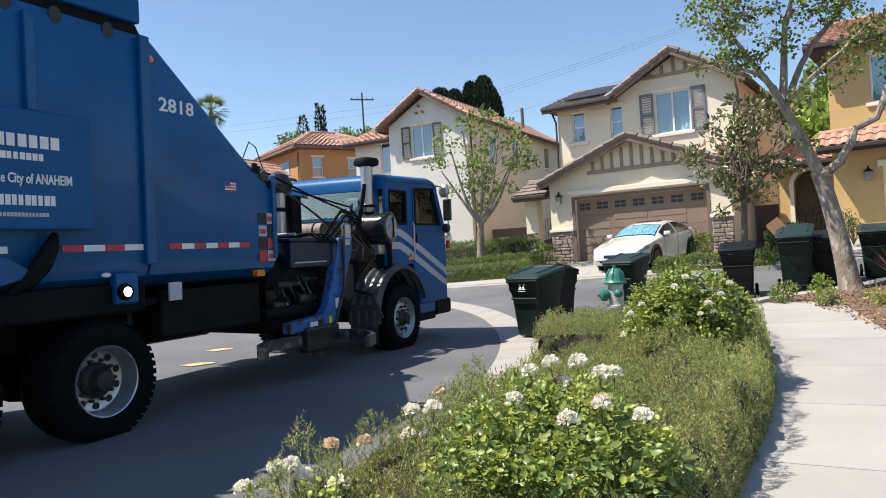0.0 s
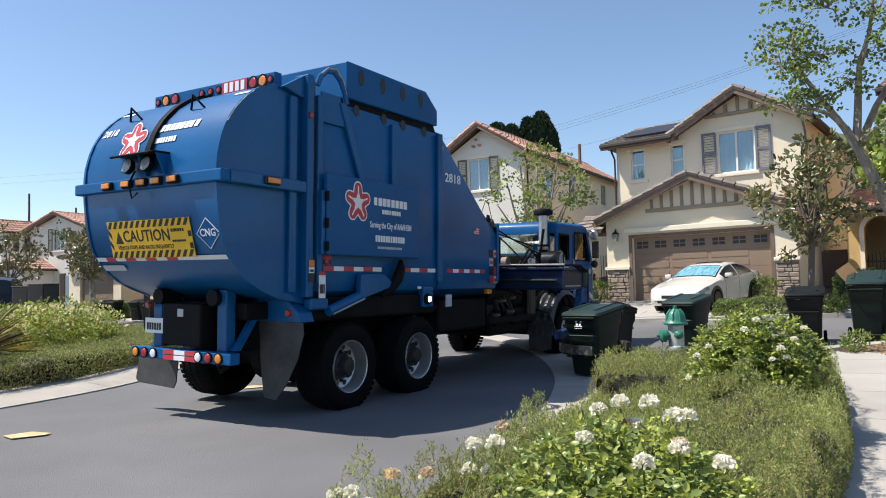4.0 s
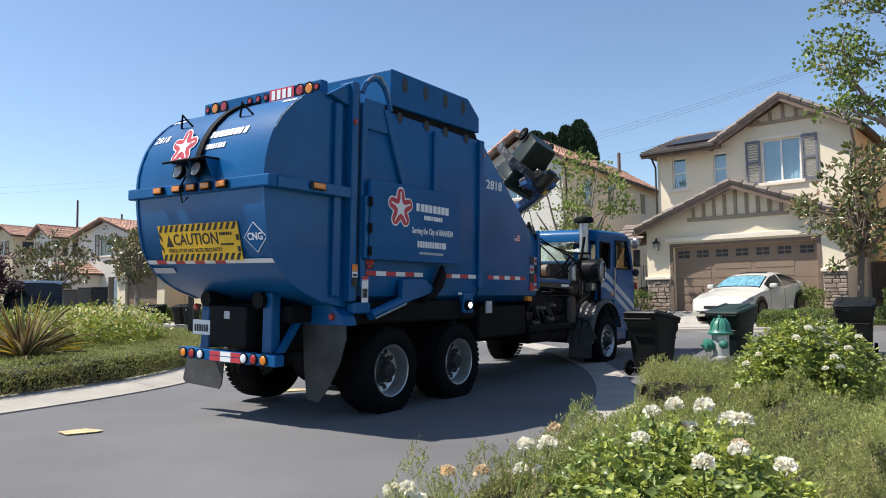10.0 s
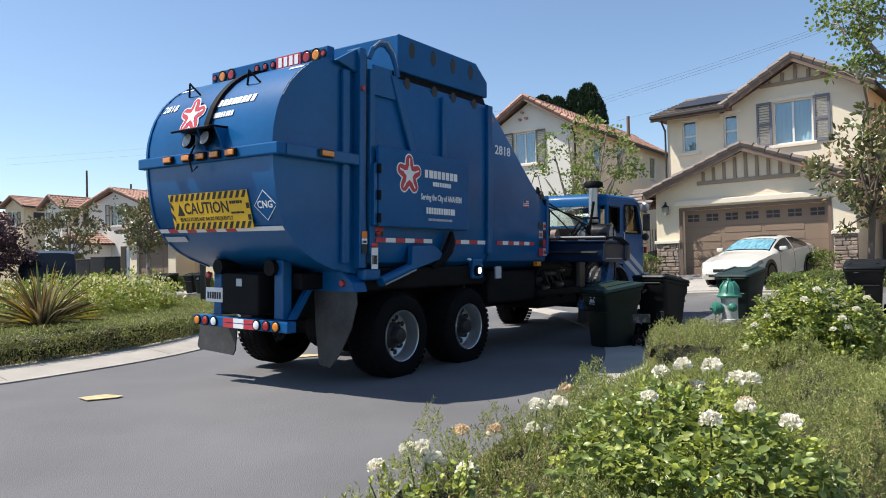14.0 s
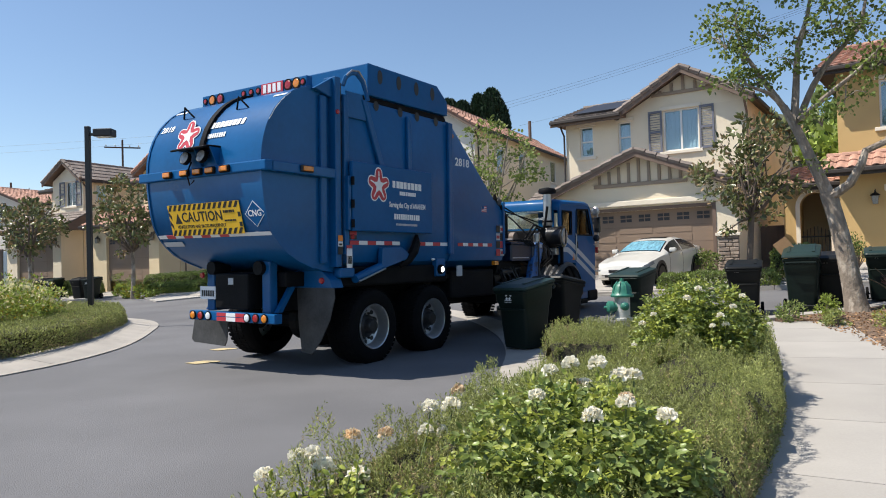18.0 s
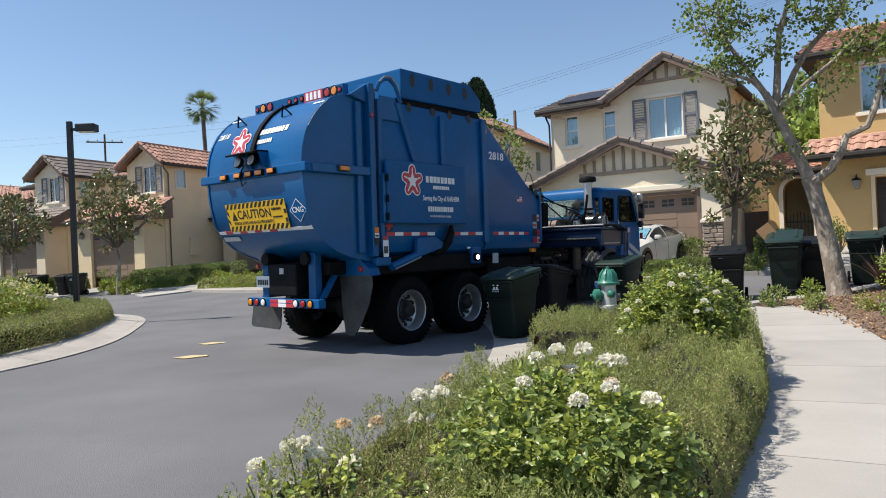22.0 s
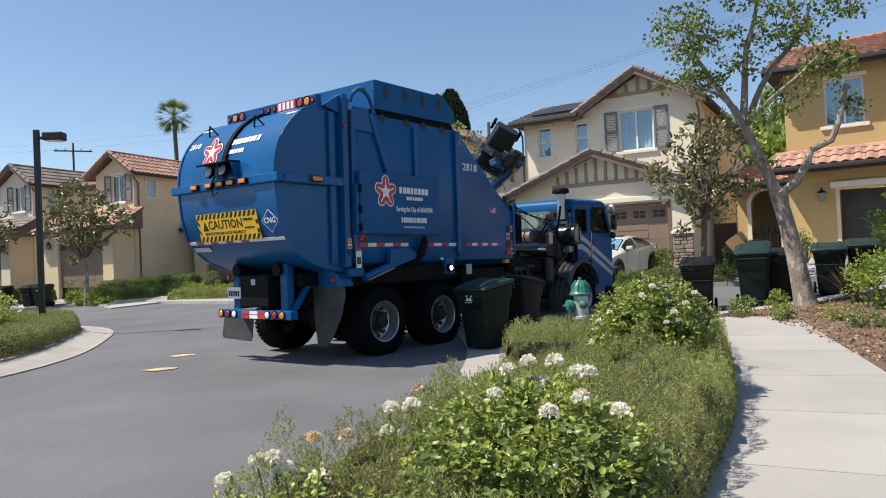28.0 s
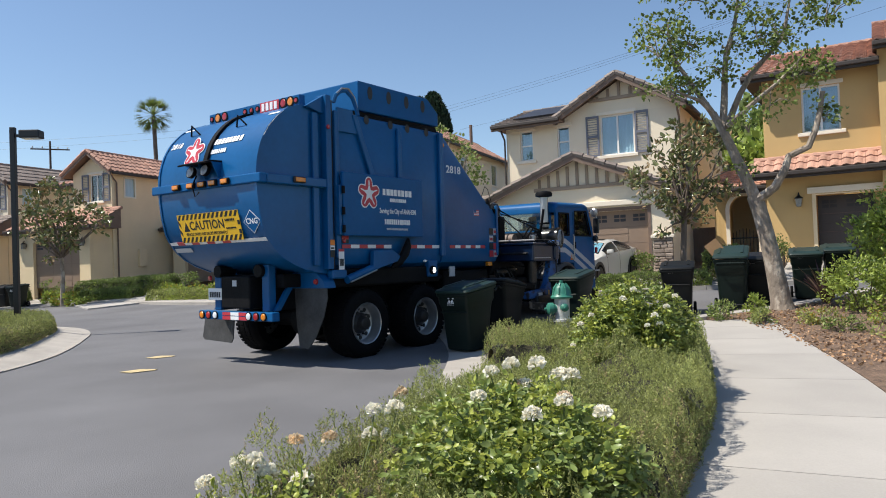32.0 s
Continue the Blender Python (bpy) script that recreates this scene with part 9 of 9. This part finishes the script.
# hill behind the ochre house
bm = bmesh.new()
rows = []
for i in range(30):
    a = radians(-5 + 60 * i / 29)
    row = []
    for k, (d, z) in enumerate(((70, 1.0), (85, 8), (100, 17), (118, 24), (140, 26))):
        hgt = z * (0.55 + 0.45 * math.sin(math.pi * min(1, max(0, (i - 4) / 22)))) * (0.9 + 0.2 * noise.noise(Vector((i * 0.4, k, 2))))
        row.append(bm.verts.new((d * math.sin(a), d * math.cos(a), hgt if i > 3 else z * 0.2)))
    rows.append(row)
for a, b in zip(rows, rows[1:]):
    for k in range(4):
        bm.faces.new((a[k], a[k + 1], b[k + 1], b[k]))
tagged(part("hillside", bm, "hills", smooth=True), "scrubby green hillside behind the houses", "hill", kind="structure")

# ---- hedges and beds across the street ----
isle = [(p.x, p.y) for p in offset(ISLE, -0.60)]
isle_in = [(p.x, p.y) for p in offset(ISLE, -2.6)]
a0, a1 = 6, len(isle) - 24
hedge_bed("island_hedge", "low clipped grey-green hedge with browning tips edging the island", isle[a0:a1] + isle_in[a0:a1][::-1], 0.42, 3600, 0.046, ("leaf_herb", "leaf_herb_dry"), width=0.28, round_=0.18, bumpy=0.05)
for i in range(13):
    u = i / 12
    x, y = -11.3 + 3.0 * math.sin(u * 3.0) * 0.9 + RNG.normal() * 0.3, 8.2 + 8.0 * u
    b = shrub("mounded flowering shrub with pale blooms on the island", (x, y, 0.64 + 0.13 * RNG.random()), (0.82, 0.82, 0.48), 2000, 0.065, "leaf_bright", "leaf_yellow", name="flowering_shrub", cl=0.2)
    q, o = blob_points(420, (x, y, 0.70), (0.82, 0.82, 0.50), 0.8)
    leaf_mesh("blossom", q[o[:, 2] > 0], o[o[:, 2] > 0], 0.06, "blossom", b, wide=0.9)


def strip_hedge(label, a, b, w, h_, mats=("leaf_hedge", "leaf_bright"), leaf=0.06, dens=700):
    a, b = Vector((*a, 0)), Vector((*b, 0))
    s = (b - a).normalized()
    s = Vector((s.y, -s.x, 0)) * w / 2
    L = [a + (b - a) * (i / 6) for i in range(7)]
    poly = [(p.x + s.x, p.y + s.y) for p in L] + [(p.x - s.x, p.y - s.y) for p in L[::-1]]
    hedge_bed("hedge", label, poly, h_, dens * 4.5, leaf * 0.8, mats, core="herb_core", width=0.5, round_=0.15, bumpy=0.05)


strip_hedge("low green hedge beside the driveway", (5.15, 17.75), (7.6, 16.55), 0.75, 0.34)
strip_hedge("taller clipped hedge by the gate", (7.75, 17.35), (8.65, 16.95), 0.7, 0.85)
strip_hedge("clipped hedge in front of the white house", (-0.8, 24.4), (3.1, 23.4), 1.0, 1.0)
strip_hedge("low front hedge by the kerb of the white house", (-1.6, 21.9), (2.4, 20.4), 0.8, 0.45)
strip_hedge("low ground hedge below the slender tree", (-1.0, 23.0), (2.6, 21.9), 0.9, 0.55)
strip_hedge("clipped hedge before the tan house", (-14.3, 33.2), (-9.6, 32.0), 0.9, 0.8, ("leaf_hedge", "leaf_bright"), dens=600, leaf=0.075)
strip_hedge("low clipped hedge along the far drive", (-13.6, 32.0), (-10.9, 30.9), 0.9, 0.45, ("leaf_hedge", "leaf_bright"), dens=600, leaf=0.075)
strip_hedge("low hedge strip at the far kerb", (-9.4, 28.7), (-5.0, 25.3), 1.0, 0.35, ("leaf_herb", "leaf_bright"), dens=400, leaf=0.09)
strip_hedge("clipped hedge before the grey-roofed house", (-24, 38.0), (-17.6, 35.0), 0.9, 0.7, ("leaf_hedge", "leaf_bright"), dens=500, leaf=0.08)
for x, y, r, hh in ((3.0, 22.3, 0.35, 0.9), (7.35, 20.4, 0.3, 0.7), (-8.9, 31.6, 0.5, 1.0), (-15.7, 33.8, 0.5, 1.0), (0.3, 28.5, 0.6, 1.0)):
    shrub("small round clipped bush", (x, y, gz_np(x, y) + 0.1 + hh / 2), (r, r, hh / 2), 900, 0.07, "leaf_hedge", "leaf_bright")
for x, y in ((-8.6, 28.4), (-7.6, 27.6), (-6.6, 26.9), (-13.2, 30.4), (-14.4, 31.3), (-9.4, 30.6)):
    shrub("low yellow-green garden plants", (x, y, gz_np(x, y) + 0.28), (0.6, 0.5, 0.28), 700, 0.12, "leaf_bright", "leaf_yellow")
TRUCK = [
    (0.0, -4.529, 5.221, 63.70),
    (0.5, -3.844, 6.593, 64.08),
    (1.0, -3.437, 7.433, 64.83),
    (1.5, -3.145, 7.939, 64.06),
    (2.0, -2.942, 8.372, 62.99),
    (2.5, -2.864, 8.505, 62.70),
    (3.0, -2.854, 8.594, 62.28),
    (3.5, -2.804, 8.701, 62.03),
    (4.0, -2.800, 8.700, 62.04),
    (4.5, -2.799, 8.728, 61.90),
    (6.5, -2.801, 8.728, 61.90),
    (7.0, -2.802, 8.725, 61.85),
    (7.5, -2.805, 8.725, 61.86),
    (8.0, -2.802, 8.728, 61.90),
    (8.5, -2.808, 8.726, 61.95),
    (9.0, -2.808, 8.720, 61.92),
    (9.5, -2.813, 8.716, 61.93),
    (10.0, -2.814, 8.712, 61.91),
    (10.5, -2.818, 8.711, 61.89),
    (11.0, -2.817, 8.709, 61.88),
    (11.5, -2.816, 8.709, 61.86),
    (12.0, -2.814, 8.710, 61.88),
    (12.5, -2.813, 8.708, 61.90),
    (13.0, -2.807, 8.704, 61.82),
    (13.5, -2.814, 8.703, 61.82),
    (14.0, -2.820, 8.703, 61.81),
    (14.5, -2.812, 8.673, 61.85),
    (16.5, -2.741, 8.926, 61.42),
    (17.0, -2.593, 9.246, 60.61),
    (17.5, -2.349, 9.696, 59.03),
    (18.0, -2.073, 10.165, 56.48),
    (18.5, -1.807, 10.563, 53.75),
    (19.0, -1.579, 10.819, 51.65),
    (19.5, -1.434, 10.990, 50.10),
    (20.0, -1.352, 11.077, 49.32),
    (20.5, -1.355, 11.085, 49.27),
    (21.0, -1.357, 11.106, 49.37),
    (21.5, -1.358, 11.108, 49.37),
    (22.0, -1.354, 11.108, 49.36),
    (22.5, -1.354, 11.110, 49.34),
    (23.0, -1.355, 11.111, 49.34),
    (23.5, -1.354, 11.109, 49.34),
    (24.0, -1.351, 11.107, 49.34),
    (24.5, -1.352, 11.105, 49.34),
    (25.0, -1.352, 11.105, 49.31),
    (25.5, -1.350, 11.103, 49.31),
    (27.5, -1.353, 11.105, 49.26),
    (28.0, -1.353, 11.106, 49.28),
    (28.5, -1.354, 11.106, 49.30),
    (29.0, -1.355, 11.106, 49.30),
    (29.5, -1.353, 11.104, 49.28),
    (30.0, -1.353, 11.103, 49.26),
    (30.5, -1.346, 11.102, 49.19),
    (31.0, -1.347, 11.102, 49.15),
    (31.5, -1.345, 11.101, 49.13),
    (32.0, -1.338, 11.101, 49.11),
]


# ---- what moves ----
TIP = [  # seconds, distance out from the truck, height of the middle of the bin, tilt
    (5.2, -2.60, 0.50, 0), (6.0, -1.95, 0.53, 0), (6.5, -1.58, 0.58, 4), (7.0, -1.66, 1.48, 20), (7.5, -1.42, 2.16, 32), (8.0, -1.32, 2.95, 52), (8.5, -0.86, 3.50, 105),
    (9.0, -0.63, 3.62, 128), (9.5, -0.62, 3.58, 142), (10.0, -0.63, 3.58, 138), (10.5, -0.62, 3.56, 146), (11.0, -0.64, 3.56, 138), (11.5, -0.80, 3.56, 112), (12.0, -1.08, 3.28, 68),
    (12.5, -1.39, 2.84, 42), (13.0, -1.75, 1.53, 10), (13.5, -2.08, 0.60, 0), (14.0, -2.24, 0.52, 0), (14.5, -2.50, 0.50, 0)]
TIP2 = [
    (23.3, -2.45, 0.50, 0), (24.0, -2.05, 0.50, 0), (24.5, -1.75, 0.52, 0), (25.4, -1.60, 0.72, 4), (25.9, -1.45, 1.20, 18), (26.4, -1.40, 2.0, 35), (26.8, -1.25, 2.75, 62), (27.15, -0.90, 3.25, 100), (27.5, -0.50, 3.58, 128), (28.0, -0.45, 3.56, 142),
    (28.5, -0.52, 3.57, 146), (29.0, -0.58, 3.56, 138), (29.5, -0.84, 3.36, 112), (30.0, -1.09, 3.04, 66), (30.5, -1.70, 1.84, 22), (31.0, -2.19, 0.80, 3), (31.4, -2.45, 0.50, 0)]
ARM_X = 4.2


def truck_at(t):
    ts = [r[0] for r in TRUCK]
    return [float(np.interp(t, ts, [r[k] for r in TRUCK])) for k in (1, 2, 3)]


def truck_pose(t):
    """The truck leans a little to the kerb with the crown of the road."""
    x, y, h = truck_at(t)
    return pose(x, y, 0, float(np.interp(t, (0, 15, 20, 32), (1.6, 1.7, 0.7, 0.7))), 0.3, h)


def in_world(t, m):
    return truck_pose(t) @ m


def bin_rows(still0, still1, tips, yaw0, yaw1):
    """World poses of a lifted bin: on the ground, up with the arm, and down again."""
    rows = [(0.0, still0), (tips[0][0] - 0.1, still0)]
    x0, x1 = ((truck_pose(t).inverted() @ m.translation).x for t, m in ((tips[0][0], still0), (tips[-1][0], still1)))
    n = len(tips) - 1
    for i, (t, y, z, a) in enumerate(tips):
        h = truck_at(t)[2]
        k = i / n
        swing = -38 * min(1.0, i / 4, (n - i) / 3)
        x = ARM_X + (x0 - ARM_X) * max(0.0, 1 - i / 3) + (x1 - ARM_X) * max(0.0, 1 - (n - i) / 3)
        rows.append((t, in_world(t, pose(x, y, z, -a, 0, 0)) @ pose(0, 0, 0, 0, 0, yaw0 + (yaw1 - yaw0) * k - h + swing) @ pose(0, 0, -0.48)))
    rows += [(tips[-1][0] + 0.15, still1), (32.0, still1)]
    return [r for r in rows if r[0] <= 32.0]


def motions():
    walk(truck, [(t, truck_pose(t)) for t, *_ in TRUCK])
    # wheels roll with the way the truck goes
    times = [0.1 * i for i in range(46)] + [14.0] + [14.5 + 0.1 * i for i in range(66)] + [32.0]
    run, last, roll = 0.0, truck_at(0), []
    for t in times:
        p = truck_at(t)
        run += math.hypot(p[0] - last[0], p[1] - last[1])
        last = p
        roll.append((t, math.degrees(run / 0.50)))
    for w, x, y, s in WHEELS:
        walk(w, [(t, pose(x * TRUCK_SCALE, y * TRUCK_SCALE, WHEEL_Z * TRUCK_SCALE, 90 if s < 0 else -90, 0, 0) @ pose(0, 0, 0, 0, 0, s * a)) for t, a in roll])
    # arm: the beam slides out, the mast with the gripper swings up from it
    walk(beam, [(t, pose(0, y, 0)) for t, y in (
        (0.0, -1.2), (1.5, -1.35), (2.0, -1.5), (3.0, -1.9), (4.0, -2.2), (4.8, -2.2), (6.0, -1.6), (6.6, -0.95), (7.4, -0.6), (12.6, -0.6), (13.1, -1.1), (13.6, -1.7), (14.2, -2.1), (14.6, -2.1), (15.5, -1.2), (20.4, -1.2),
        (21.0, -1.6), (21.8, -2.3), (23.3, -2.3), (24.5, -1.3), (25.4, -1.05), (26.2, -0.6), (30.0, -0.6), (30.5, -1.05), (31.0, -1.7), (31.4, -2.1), (32.0, -1.8))])
    hold = [(0.0, -1.70, 0.5, 0), (1.5, -1.85, 0.5, 0), (2.0, -2.0, 0.5, 0), (3.0, -2.35, 0.5, 0), (4.0, -2.65, 0.5, 0), (4.8, -2.62, 0.5, 0), *TIP, (15.5, -1.70, 0.5, 0), (20.4, -1.70, 0.5, 0), (21.0, -2.1, 0.5, 0), (21.8, -2.75, 0.5, 0), *TIP2, (32.0, -2.2, 0.55, 0)]
    walk(grip, [(t, pose(ARM_X, y, z, -a, 0, 0) @ pose(0, 0.46, 0)) for t, y, z, a in hold])
    rows = []
    for t, y, z, a in hold:
        end = (pose(ARM_X, y, z, -a, 0, 0) @ pose(0, 0.50, 0)).translation
        k = min(1.0, max(0.0, (z - 0.55) / 0.8))
        lean = math.degrees(math.atan2(0.5 * k + 3.5 * min(1.0, max(0.0, (z - 2.0) / 1.2)) + 0.001, 1.6 - end.z))
        rows.append((t, pose(ARM_X + 0.12, end.y, end.z, -lean, 0, 0)))
    walk(boom, rows)
    # fingers stand open until they close on a bin
    for f, s in FINGERS:
        walk(f, [(t, pose(s * 0.30 * TRUCK_SCALE, 0, 0, 0, 0, s * a * (1.0 if a < 10 or s < 0 else -0.3))) for t, a in ((0.0, 80), (3.6, 70), (4.8, 4), (13.8, 4), (14.6, 60), (15.5, 80), (21.8, 60), (23.2, 4), (31.2, 4), (32.0, 40))])
    walk(bin_a, bin_rows(at_ground(*BIN_A0, 0.012), at_ground(*BIN_A1, 0.012), TIP, BIN_A0[2], BIN_A1[2]))
    walk(bin_c, bin_rows(at_ground(*BIN_C0, 0.012), at_ground(*BIN_C0, 0.012), TIP2, BIN_C0[2], BIN_C0[2]))


motions()
